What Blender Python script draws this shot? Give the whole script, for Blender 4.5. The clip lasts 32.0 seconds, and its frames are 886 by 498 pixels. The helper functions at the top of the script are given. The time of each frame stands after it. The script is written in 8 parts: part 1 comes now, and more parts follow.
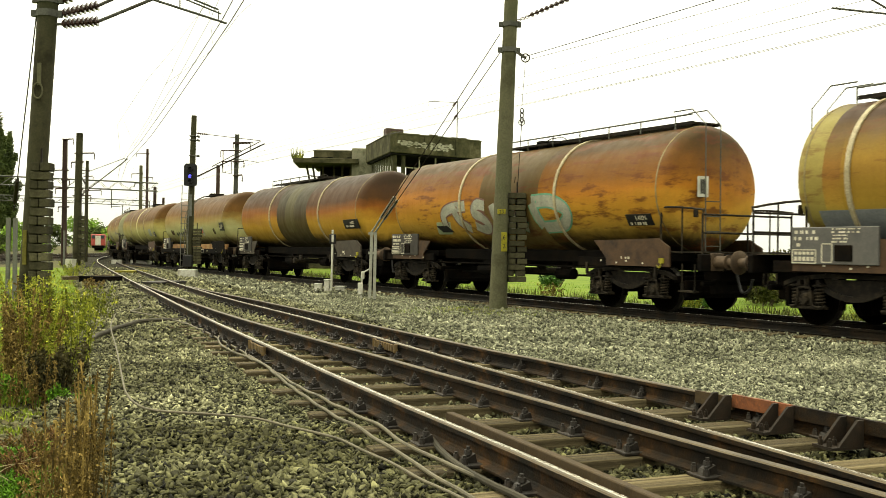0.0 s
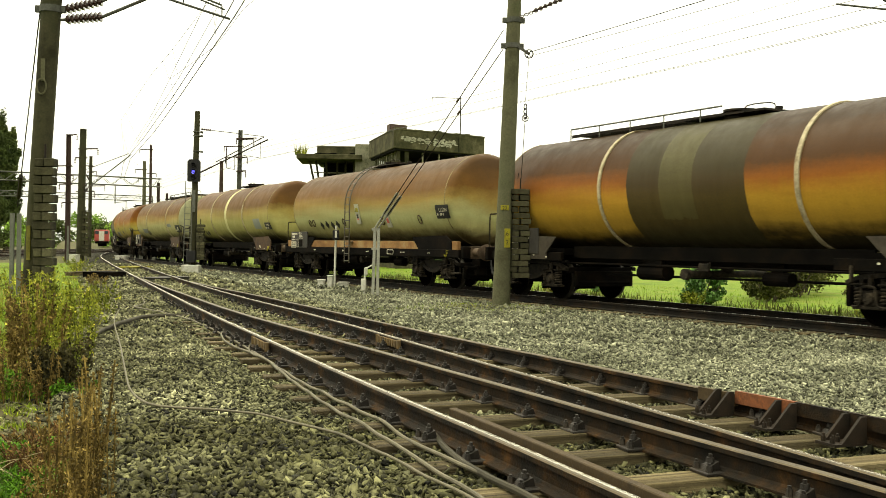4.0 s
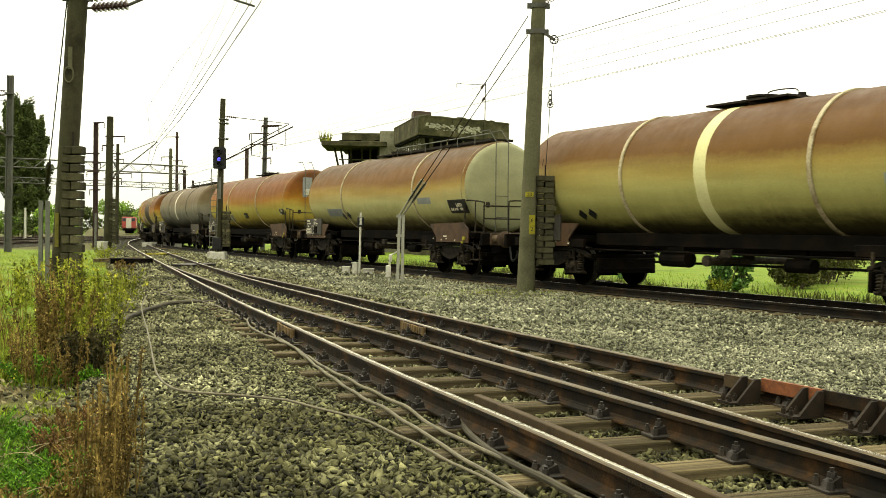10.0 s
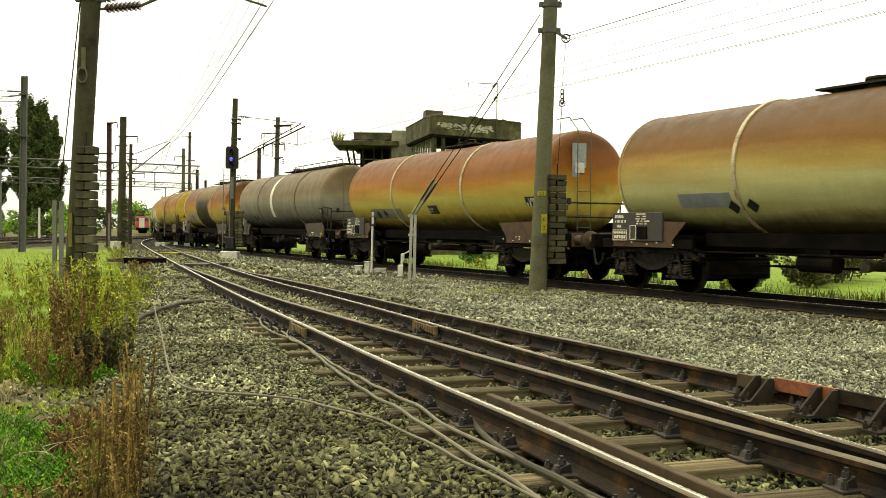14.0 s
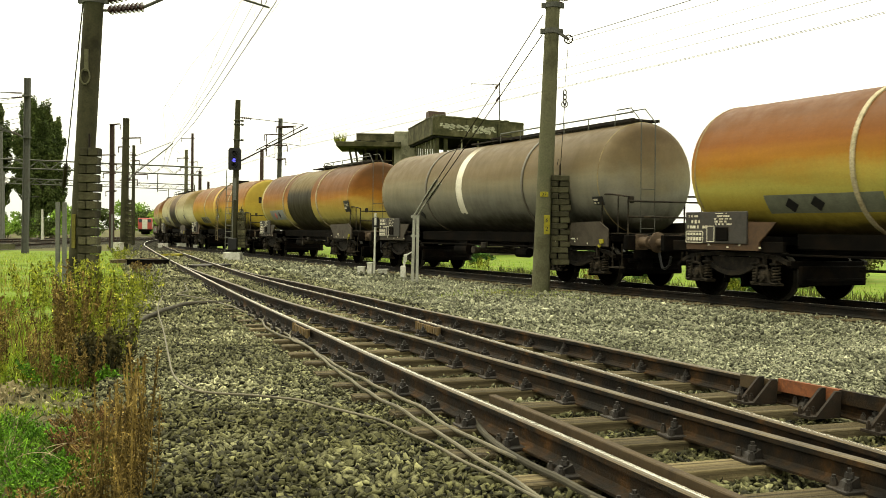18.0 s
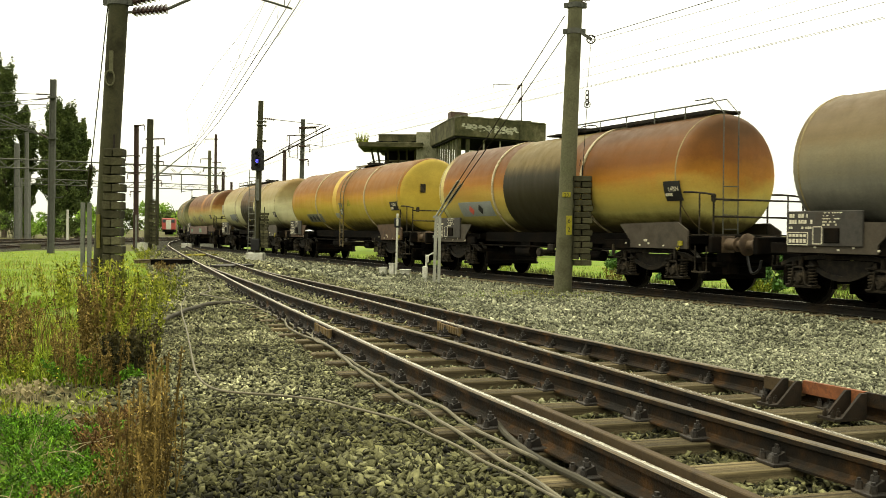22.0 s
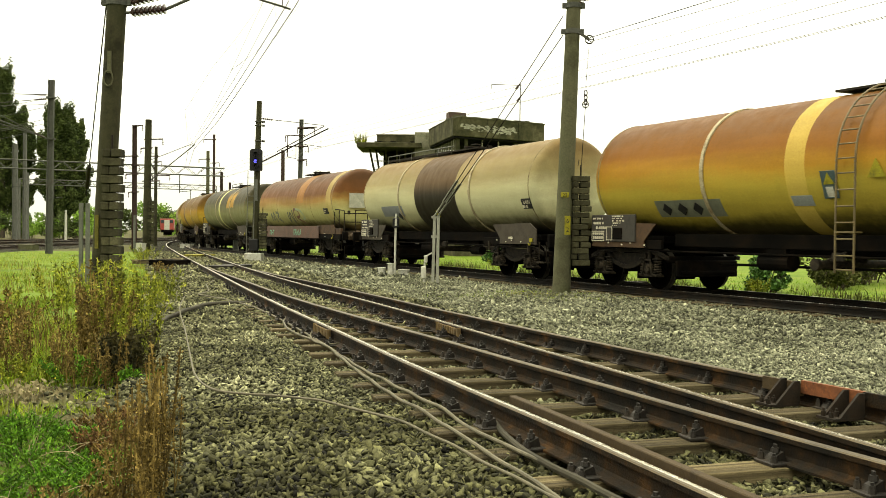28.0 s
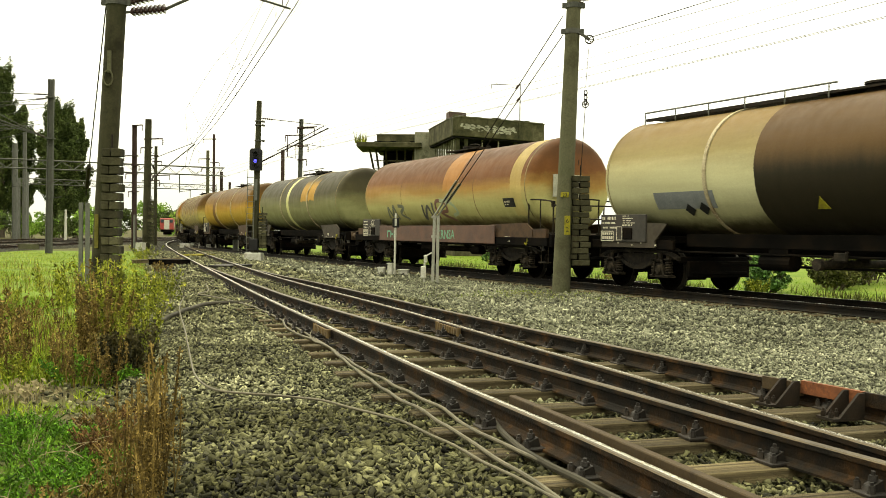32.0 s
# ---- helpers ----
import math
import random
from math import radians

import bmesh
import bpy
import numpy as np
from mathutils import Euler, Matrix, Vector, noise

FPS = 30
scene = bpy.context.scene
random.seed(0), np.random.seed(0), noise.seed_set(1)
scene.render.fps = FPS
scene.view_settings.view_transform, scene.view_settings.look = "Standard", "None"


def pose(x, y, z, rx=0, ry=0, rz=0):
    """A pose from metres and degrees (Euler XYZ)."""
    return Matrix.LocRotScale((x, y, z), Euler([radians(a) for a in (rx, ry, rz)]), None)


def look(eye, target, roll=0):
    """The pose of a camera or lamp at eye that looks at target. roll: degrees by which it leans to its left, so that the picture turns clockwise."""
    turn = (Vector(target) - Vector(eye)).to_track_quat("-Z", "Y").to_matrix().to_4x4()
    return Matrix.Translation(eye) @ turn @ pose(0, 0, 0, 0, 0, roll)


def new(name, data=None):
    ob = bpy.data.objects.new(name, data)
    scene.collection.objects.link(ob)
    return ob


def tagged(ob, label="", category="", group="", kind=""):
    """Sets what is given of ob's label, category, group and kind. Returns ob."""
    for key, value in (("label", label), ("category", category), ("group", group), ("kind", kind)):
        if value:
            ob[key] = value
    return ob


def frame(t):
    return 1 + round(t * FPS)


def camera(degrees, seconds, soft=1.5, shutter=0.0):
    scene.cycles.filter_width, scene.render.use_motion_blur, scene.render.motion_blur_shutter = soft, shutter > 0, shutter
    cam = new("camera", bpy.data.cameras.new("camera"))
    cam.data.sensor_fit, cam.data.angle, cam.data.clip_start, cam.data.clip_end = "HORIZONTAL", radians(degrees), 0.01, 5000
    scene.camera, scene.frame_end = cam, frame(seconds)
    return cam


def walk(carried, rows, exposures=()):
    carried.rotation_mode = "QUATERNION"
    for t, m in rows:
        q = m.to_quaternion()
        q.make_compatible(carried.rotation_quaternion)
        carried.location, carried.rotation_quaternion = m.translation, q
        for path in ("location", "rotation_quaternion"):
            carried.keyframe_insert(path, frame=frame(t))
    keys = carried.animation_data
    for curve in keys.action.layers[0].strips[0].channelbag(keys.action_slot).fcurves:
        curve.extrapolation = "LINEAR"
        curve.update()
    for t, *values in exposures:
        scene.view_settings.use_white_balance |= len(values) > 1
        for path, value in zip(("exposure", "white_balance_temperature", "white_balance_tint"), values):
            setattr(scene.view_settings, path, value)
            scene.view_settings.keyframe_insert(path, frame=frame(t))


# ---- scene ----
H_EYE = 1.226
cam = camera(48.02, 32.0, soft=0.75, shutter=0.2)
TURNS = [
    (0, -3.607, 0.016, 0.696), (0.5, -3.291, -0.203, 0.681), (1, -3.345, -0.285, 0.709), (1.5, -3.409, -0.333, 0.696),
    (2, -3.448, -0.371, 0.792), (2.5, -3.442, -0.332, 0.741), (3, -3.442, -0.245, 0.736), (3.5, -3.443, -0.213, 0.764),
    (5.5, -2.932, -0.325, 0.684), (6, -2.402, -0.583, 0.640), (6.5, -1.929, -0.977, 0.655), (7, -1.721, -1.007, 0.667),
    (7.5, -1.717, -0.994, 0.687), (8, -1.817, -1.023, 0.595), (8.5, -1.952, -0.990, 0.712), (9, -2.025, -0.983, 0.666),
    (9.5, -2.092, -0.980, 0.681), (10, -2.020, -0.993, 0.741), (10.5, -1.879, -0.998, 0.701), (11, -1.769, -0.994, 0.677),
    (11.5, -1.684, -1.000, 0.687), (12, -1.583, -1.010, 0.673), (12.5, -1.521, -1.014, 0.686), (13, -1.452, -1.040, 0.652),
    (13.5, -1.382, -1.050, 0.674), (14, -1.328, -1.045, 0.645), (14.5, -1.306, -1.038, 0.667), (16.5, -1.299, -1.072, 0.633),
    (17, -1.265, -1.061, 0.729), (17.5, -1.234, -1.016, 0.657), (18, -1.172, -0.992, 0.583), (18.5, -1.113, -0.981, 0.643),
    (19, -1.027, -0.980, 0.631), (19.5, -0.872, -0.964, 0.596), (20, -0.544, -0.963, 0.638), (20.5, 0.022, -0.950, 0.622),
    (21, 0.062, -0.938, 0.596), (21.5, 0.118, -0.932, 0.621), (22, 0.090, -0.975, 0.629), (22.5, 0.141, -0.967, 0.573),
    (23, 0.183, -0.966, 0.590), (23.5, 0.184, -0.964, 0.562), (24, 0.102, -0.962, 0.566), (24.5, 0.040, -0.961, 0.562),
    (25, -0.002, -0.961, 0.546), (25.5, -0.002, -0.961, 0.546), (27.5, 0.004, -0.962, 0.595), (28, 0.004, -0.962, 0.595),
    (28.5, 0.004, -0.962, 0.595), (29, -0.000, -0.962, 0.588), (29.5, -0.000, -0.962, 0.588), (30, -0.000, -0.962, 0.588),
    (30.5, -0.000, -0.962, 0.588), (31, -0.000, -0.962, 0.588), (31.5, -0.000, -0.962, 0.588), (32, -0.006, -0.973, 0.631),
]
walk(cam, [(t, pose(0, 0, H_EYE, 90 + p, 0, y) @ pose(0, 0, 0, 0, 0, r)) for t, y, p, r in TURNS], [(0, -0.02, 8200, -2), (32, -0.02, 8200, -2)])

# ---- light: bright overcast sky, a weak broad sun behind it ----
world = bpy.data.worlds.new("sky")
scene.world = world
world.use_nodes = True
wn, wl = world.node_tree.nodes, world.node_tree.links
sky = wn.new("ShaderNodeTexSky")
sky.sky_type, sky.sun_disc = "NISHITA", False
sky.sun_elevation, sky.sun_rotation = radians(58), radians(300)
sky.dust_density, sky.air_density = 6.0, 1.0
cloud = wn.new("ShaderNodeMix")
cloud.data_type = "RGBA"
cloud.inputs[0].default_value = 0.94
cloud.inputs[7].default_value = (14.0, 14.2, 14.6, 1)
# an overcast sky is some three times brighter overhead than at the horizon
up = wn.new("ShaderNodeSeparateXYZ")
wl.new(wn.new("ShaderNodeTexCoord").outputs["Generated"], up.inputs[0])
lift = wn.new("ShaderNodeMapRange")
lift.inputs["To Min"].default_value, lift.inputs["To Max"].default_value = 0.082, 0.33
wl.new(up.outputs[2], lift.inputs["Value"])
wl.new(lift.outputs[0], wn["Background"].inputs["Strength"])
wl.new(sky.outputs[0], cloud.inputs[6])
wl.new(cloud.outputs[2], wn["Background"].inputs["Color"])
sun = new("sun", bpy.data.lights.new("sun", "SUN"))
sun.data.energy, sun.data.angle, sun.data.color = 1.9, radians(22), (1, 0.96, 0.88)
SUN_FROM = Vector((math.sin(radians(300)) * math.cos(radians(58)), math.cos(radians(300)) * math.cos(radians(58)), math.sin(radians(58))))
sun.matrix_world = look(SUN_FROM * 50, (0, 0, 0))


# ---- materials ----
def nodes_of(name):
    m = bpy.data.materials.new(name)
    m.use_nodes = True
    t = m.node_tree
    return m, t.nodes, t.links, t.nodes["Principled BSDF"]


def noise_node(n, l, coord, scale, detail=4, rough=0.6, stretch=None):
    tex = n.new("ShaderNodeTexNoise")
    tex.inputs["Scale"].default_value, tex.inputs["Detail"].default_value, tex.inputs["Roughness"].default_value = scale, detail, rough
    if stretch:
        mp = n.new("ShaderNodeMapping")
        mp.inputs["Scale"].default_value = stretch
        l.new(coord, mp.inputs[0])
        coord = mp.outputs[0]
    l.new(coord, tex.inputs["Vector"])
    return tex.outputs["Fac"]


def ramp_node(n, l, fac, stops):
    r = n.new("ShaderNodeValToRGB")
    e = r.color_ramp.elements
    while len(e) < len(stops):
        e.new(0.5)
    for el, (p, c) in zip(e, stops):
        el.position, el.color = p, (*c, 1) if len(c) == 3 else c
    l.new(fac, r.inputs[0])
    return r.outputs[0]


def mix_node(n, l, fac, a, b, blend="MIX"):
    m = n.new("ShaderNodeMix")
    m.data_type, m.blend_type = "RGBA", blend
    for k, v in ((0, fac), (6, a), (7, b)):
        if isinstance(v, (int, float)):
            m.inputs[k].default_value = v
        elif isinstance(v, tuple):
            m.inputs[k].default_value = (*v, 1)
        else:
            l.new(v, m.inputs[k])
    return m.outputs[2]


def math_node(n, l, op, a, b=0.0, c=None):
    m = n.new("ShaderNodeMath")
    m.operation = op
    for k, v in enumerate((a, b) if c is None else (a, b, c)):
        if isinstance(v, (int, float)):
            m.inputs[k].default_value = v
        else:
            l.new(v, m.inputs[k])
    return m.outputs[0]


def grey(v):
    return (v, v, v)


def surf(name, cols, coarse=1.5, fine=30, rough=0.8, metal=0.0, bump=0.3, bump_scale=None, stretch=None, island=0.0, rand=0.0, spec=0.5):
    """A worn surface: two or three colours blotched by a coarse noise, grained by a fine one."""
    m, n, l, p = nodes_of(name)
    co = n.new("ShaderNodeTexCoord").outputs["Object"]
    a = noise_node(n, l, co, coarse, 5, 0.65, stretch)
    stops = [(0.32 + 0.36 * i / max(1, len(cols) - 1), c) for i, c in enumerate(cols)]
    col = ramp_node(n, l, a, stops)
    b = noise_node(n, l, co, fine, 6, 0.7, stretch)
    col = mix_node(n, l, 0.75, col, ramp_node(n, l, b, [(0.3, grey(0.55)), (0.7, grey(1.25))]), "MULTIPLY")
    if island or rand:
        src = n.new("ShaderNodeNewGeometry").outputs["Random Per Island"] if island else n.new("ShaderNodeObjectInfo").outputs["Random"]
        k = island or rand
        col = mix_node(n, l, 1.0, col, ramp_node(n, l, src, [(0, grey(1 - k)), (0.92, grey(1 + k * 0.8)), (1, grey(1 + k * 2.0))]), "MULTIPLY")
    l.new(col, p.inputs["Base Color"])
    p.inputs["Metallic"].default_value = metal
    p.inputs["Specular IOR Level"].default_value = spec
    rr = ramp_node(n, l, b, [(0.25, grey(max(0, rough - 0.12))), (0.75, grey(min(1, rough + 0.12)))])
    l.new(rr, p.inputs["Roughness"])
    if bump:
        bp = n.new("ShaderNodeBump")
        bp.inputs["Strength"].default_value, bp.inputs["Distance"].default_value = bump, 0.02
        l.new(noise_node(n, l, co, bump_scale or fine * 1.5, 6, 0.65, stretch), bp.inputs["Height"])
        l.new(bp.outputs[0], p.inputs["Normal"])
    return m


def soft_below(n, l, v, edge, width=0.5):
    """One below the edge, fading to nothing above it."""
    m = n.new("ShaderNodeMapRange")
    m.interpolation_type = "SMOOTHSTEP"
    for k, x in (("From Min", edge + width * 0.5), ("From Max", edge - width * 0.5)):
        m.inputs[k].default_value = x
    l.new(v, m.inputs["Value"])
    return m.outputs[0]


def tank_paint(name, stops, bands=(), streak=0.35, rough=0.5, wave=0.22, scratch=0.0, tint=(0.86, 0.87, 0.44)):
    """Weathered tank paint. stops: (height in metres, colour) from belly to crown; bands: (x0, x1, z0, z1, colour, strength) patches."""
    m, n, l, p = nodes_of(name)
    co = n.new("ShaderNodeTexCoord").outputs["Object"]
    xyz = n.new("ShaderNodeSeparateXYZ")
    l.new(co, xyz.inputs[0])
    x, z = xyz.outputs[0], xyz.outputs[2]
    big = noise_node(n, l, co, 0.9, 5, 0.55, (0.22, 1, 1.3))
    drip = noise_node(n, l, co, 2.2, 5, 0.6, (1.7, 1.7, 0.30))
    fine = noise_node(n, l, co, 26, 6, 0.7)
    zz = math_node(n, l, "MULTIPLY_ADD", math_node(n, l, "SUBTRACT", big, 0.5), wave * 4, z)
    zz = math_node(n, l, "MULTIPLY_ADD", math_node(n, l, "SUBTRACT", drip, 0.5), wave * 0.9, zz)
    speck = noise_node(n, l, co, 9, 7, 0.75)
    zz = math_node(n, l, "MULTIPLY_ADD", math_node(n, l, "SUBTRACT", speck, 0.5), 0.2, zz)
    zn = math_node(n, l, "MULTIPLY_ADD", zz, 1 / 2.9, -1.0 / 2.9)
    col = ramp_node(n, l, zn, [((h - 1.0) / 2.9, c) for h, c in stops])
    for x0, x1, z0, z1, c, k in bands:
        xe = math_node(n, l, "MULTIPLY_ADD", math_node(n, l, "SUBTRACT", big, 0.5), 0.12, x)
        ze = math_node(n, l, "MULTIPLY_ADD", math_node(n, l, "SUBTRACT", drip, 0.5), 0.3, z)
        f = math_node(n, l, "MULTIPLY", math_node(n, l, "GREATER_THAN", xe, x0), math_node(n, l, "LESS_THAN", xe, x1))
        f = math_node(n, l, "MULTIPLY", f, math_node(n, l, "MULTIPLY", math_node(n, l, "GREATER_THAN", ze, z0), soft_below(n, l, ze, z1)))
        f = math_node(n, l, "MULTIPLY", f, math_node(n, l, "MULTIPLY_ADD", fine, 0.25, k - 0.12))
        col = mix_node(n, l, f, col, c)
    if scratch:
        s = noise_node(n, l, co, 1.5, 6, 0.7, (0.6, 1, 2.8))
        col = mix_node(n, l, ramp_node(n, l, s, [(0.52, grey(0)), (0.62, grey(scratch))]), col, (0.10, 0.03, 0.016))
    col = mix_node(n, l, streak * 0.6, col, ramp_node(n, l, drip, [(0.3, grey(0.55)), (0.62, grey(1.12))]), "MULTIPLY")
    smear = noise_node(n, l, co, 1.6, 5, 0.6, (0.16, 1, 1.6))
    col = mix_node(n, l, 0.5, col, ramp_node(n, l, smear, [(0.32, grey(0.72)), (0.66, grey(1.15))]), "MULTIPLY")
    col = mix_node(n, l, 0.35, col, ramp_node(n, l, fine, [(0.3, grey(0.7)), (0.7, grey(1.2))]), "MULTIPLY")
    col = mix_node(n, l, 1.0, col, tint, "MULTIPLY")      # a yellow cast multiplied into the whole paint
    spot = noise_node(n, l, co, 7, 8, 0.75)
    col = mix_node(n, l, ramp_node(n, l, spot, [(0.62, grey(0)), (0.74, grey(0.42))]), col, (0.075, 0.035, 0.012))
    l.new(col, p.inputs["Base Color"])
    p.inputs["Specular IOR Level"].default_value = 0.08
    p.inputs["Coat Weight"].default_value, p.inputs["Coat Roughness"].default_value = 0.06, 0.35
    l.new(ramp_node(n, l, drip, [(0.3, grey(rough + 0.18)), (0.7, grey(rough - 0.06))]), p.inputs["Roughness"])
    bp = n.new("ShaderNodeBump")
    bp.inputs["Strength"].default_value, bp.inputs["Distance"].default_value = 0.12, 0.01
    l.new(fine, bp.inputs["Height"])
    l.new(bp.outputs[0], p.inputs["Normal"])
    return m


def lamp_mat(name, colour, strength):
    m, n, l, p = nodes_of(name)
    p.inputs["Base Color"].default_value = (*colour, 1)
    p.inputs["Emission Color"].default_value = (*colour, 1)
    p.inputs["Emission Strength"].default_value = strength
    return m


M_FIELD = surf("turf_and_soil", [(0.03, 0.025, 0.011), (0.06, 0.052, 0.02), (0.07, 0.09, 0.012)], 0.9, 12, 0.95, bump=1.0, bump_scale=16, spec=0.12)


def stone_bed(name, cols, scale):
    """A bed of broken stone: cells of differing tone, shade between them painted as dark gaps."""
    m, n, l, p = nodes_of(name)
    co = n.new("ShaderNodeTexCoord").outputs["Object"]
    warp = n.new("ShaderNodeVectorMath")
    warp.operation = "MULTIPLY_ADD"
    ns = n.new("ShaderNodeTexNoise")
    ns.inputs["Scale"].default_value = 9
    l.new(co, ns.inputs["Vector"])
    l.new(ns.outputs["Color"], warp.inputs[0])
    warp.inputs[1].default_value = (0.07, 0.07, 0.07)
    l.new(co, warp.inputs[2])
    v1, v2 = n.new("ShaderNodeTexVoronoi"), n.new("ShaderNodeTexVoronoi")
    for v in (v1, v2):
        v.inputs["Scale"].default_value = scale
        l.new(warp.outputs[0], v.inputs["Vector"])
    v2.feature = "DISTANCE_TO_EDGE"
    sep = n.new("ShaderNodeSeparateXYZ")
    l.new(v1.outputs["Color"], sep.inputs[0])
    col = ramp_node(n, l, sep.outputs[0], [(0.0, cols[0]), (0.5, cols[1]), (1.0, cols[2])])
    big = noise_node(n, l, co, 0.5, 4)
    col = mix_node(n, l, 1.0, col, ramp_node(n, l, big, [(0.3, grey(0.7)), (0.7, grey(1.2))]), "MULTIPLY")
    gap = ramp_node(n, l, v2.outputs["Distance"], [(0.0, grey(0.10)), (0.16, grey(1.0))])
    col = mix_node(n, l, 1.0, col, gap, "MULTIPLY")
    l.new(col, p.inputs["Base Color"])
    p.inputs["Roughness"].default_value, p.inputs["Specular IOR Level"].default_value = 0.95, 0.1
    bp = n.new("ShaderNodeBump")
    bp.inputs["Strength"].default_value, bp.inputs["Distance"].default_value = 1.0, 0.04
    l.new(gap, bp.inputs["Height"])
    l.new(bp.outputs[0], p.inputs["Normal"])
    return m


# bed tones: dark fines, with the shade between the stones put in
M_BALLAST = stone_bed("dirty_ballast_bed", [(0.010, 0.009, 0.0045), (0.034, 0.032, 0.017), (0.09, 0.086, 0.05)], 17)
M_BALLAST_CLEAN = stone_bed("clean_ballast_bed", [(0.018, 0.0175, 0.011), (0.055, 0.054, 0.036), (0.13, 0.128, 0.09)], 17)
M_STONE = surf("dirty_ballast_stone", [(0.02, 0.019, 0.008), (0.056, 0.054, 0.023), (0.12, 0.117, 0.06)], 0.6, 70, 0.9, bump=0.35, island=0.95, spec=0.15)
M_STONE_MID = surf("dry_ballast_stone", [(0.034, 0.033, 0.016), (0.105, 0.103, 0.054), (0.205, 0.20, 0.118)], 0.6, 70, 0.9, bump=0.35, island=0.95, spec=0.15)
M_STONE_CLEAN = surf("clean_ballast_stone", [(0.07, 0.071, 0.043), (0.145, 0.147, 0.095), (0.225, 0.226, 0.152)], 0.6, 70, 0.9, bump=0.35, island=0.75, spec=0.15)
M_MEADOW = surf("mown_meadow", [(0.055, 0.09, 0.009), (0.095, 0.145, 0.014), (0.13, 0.14, 0.028)], 0.6, 9, 0.95, bump=1.0, bump_scale=14, spec=0.1)
M_GUARD = surf("brown_guard_rail", [(0.018, 0.012, 0.006), (0.048, 0.032, 0.015), (0.03, 0.02, 0.009)], 3, 40, 0.75, 0.0, 0.3, spec=0.15)
M_RAIL = surf("rusty_rail", [(0.0025, 0.002, 0.0012), (0.006, 0.0042, 0.0022), (0.018, 0.0095, 0.003), (0.06, 0.027, 0.007)], 3.2, 40, 0.75, 0.0, 0.4, spec=0.12)
# a darker M_RAIL without the orange flecks
M_RAIL_DARK = surf("dark_rusty_rail", [(0.002, 0.0017, 0.001), (0.005, 0.0038, 0.002), (0.016, 0.009, 0.0035)], 2.2, 40, 0.75, 0.0, 0.4, spec=0.12)
M_RAILTOP = surf("worn_rail_head", [(0.38, 0.34, 0.25), (0.60, 0.57, 0.47), (0.42, 0.36, 0.25)], 0.8, 25, 0.24, 0.9, 0.05)
M_RAILTOP_DULL = surf("dull_rail_head", [(0.03, 0.021, 0.010), (0.07, 0.052, 0.026), (0.045, 0.032, 0.015)], 2, 40, 0.5, 0.35, 0.1, spec=0.25)
M_ORANGE = surf("orange_guard_rail", [(0.06, 0.022, 0.010), (0.15, 0.05, 0.018), (0.06, 0.024, 0.012)], 5, 40, 0.7, 0.0, 0.3, spec=0.2)
M_IRON = surf("dark_iron", [(0.004, 0.0035, 0.002), (0.013, 0.0095, 0.006), (0.022, 0.014, 0.008)], 4, 50, 0.7, 0.0, 0.3, spec=0.12)
M_CHAIR = surf("oily_rail_chair", [(0.006, 0.005, 0.004), (0.016, 0.012, 0.008), (0.032, 0.022, 0.012)], 6, 50, 0.55, 0.2, 0.3, spec=0.3)
M_SLEEPER = surf("weathered_oak_sleeper", [(0.014, 0.010, 0.006), (0.10, 0.078, 0.040), (0.205, 0.168, 0.092)], 2.4, 40, 0.9, bump=0.9, stretch=(0.3, 6, 6), rand=0.3, spec=0.12)
M_CONCRETE = surf("mossy_concrete_pole", [(0.046, 0.045, 0.023), (0.08, 0.078, 0.044), (0.06, 0.063, 0.03)], 1.2, 25, 0.9, bump=0.3, spec=0.12)
M_CONCRETE_DARK = surf("dark_concrete_pole", [(0.014, 0.013, 0.006), (0.036, 0.034, 0.017), (0.024, 0.026, 0.011)], 1.5, 25, 0.9, bump=0.4, spec=0.12)
M_LICHEN = surf("lichen_yellow", [(0.06, 0.055, 0.014), (0.14, 0.125, 0.03)], 4, 30, 0.9, spec=0.1)
M_WEIGHT = surf("concrete_weight", [(0.012, 0.0105, 0.005), (0.032, 0.03, 0.015), (0.065, 0.061, 0.034)], 3, 30, 0.95, bump=0.6, rand=0.35, spec=0.12)
M_STEEL = surf("galvanised_steel", [(0.055, 0.058, 0.046), (0.10, 0.103, 0.085), (0.07, 0.07, 0.055)], 2, 30, 0.7, 0.0, 0.15, spec=0.2)
M_GALV = surf("pale_galvanised_steel", [(0.15, 0.15, 0.115), (0.25, 0.25, 0.20), (0.19, 0.185, 0.15)], 2, 30, 0.6, 0.0, 0.15, spec=0.25)
M_STEEL_DARK = surf("painted_steel_mast", [(0.04, 0.042, 0.034), (0.07, 0.072, 0.06), (0.055, 0.05, 0.04)], 2, 30, 0.75, 0.1, 0.2, spec=0.12)
M_RUSTMAST = surf("rusty_steel_mast", [(0.025, 0.015, 0.012), (0.045, 0.028, 0.022), (0.035, 0.025, 0.022)], 2, 30, 0.8, 0.1, 0.2, spec=0.12)
M_WIRE = surf("wire", [(0.006, 0.006, 0.006), (0.015, 0.015, 0.014)], 3, 30, 0.7, 0.0, 0, spec=0.15)
# paler than M_WIRE: the bright sky's glare is put into the colour
M_WIRE_PALE = surf("pale_wire", [(0.05, 0.05, 0.044), (0.085, 0.083, 0.074)], 3, 30, 0.6, 0.0, 0)
M_CABLE = surf("grey_cable", [(0.045, 0.039, 0.022), (0.10, 0.087, 0.054), (0.065, 0.055, 0.032)], 2.5, 30, 0.65, 0, 0.2, spec=0.25)
M_CABLE_DARK = surf("dark_cable", [(0.022, 0.019, 0.011), (0.05, 0.044, 0.028)], 2.5, 30, 0.8, 0, 0.2, spec=0.2)
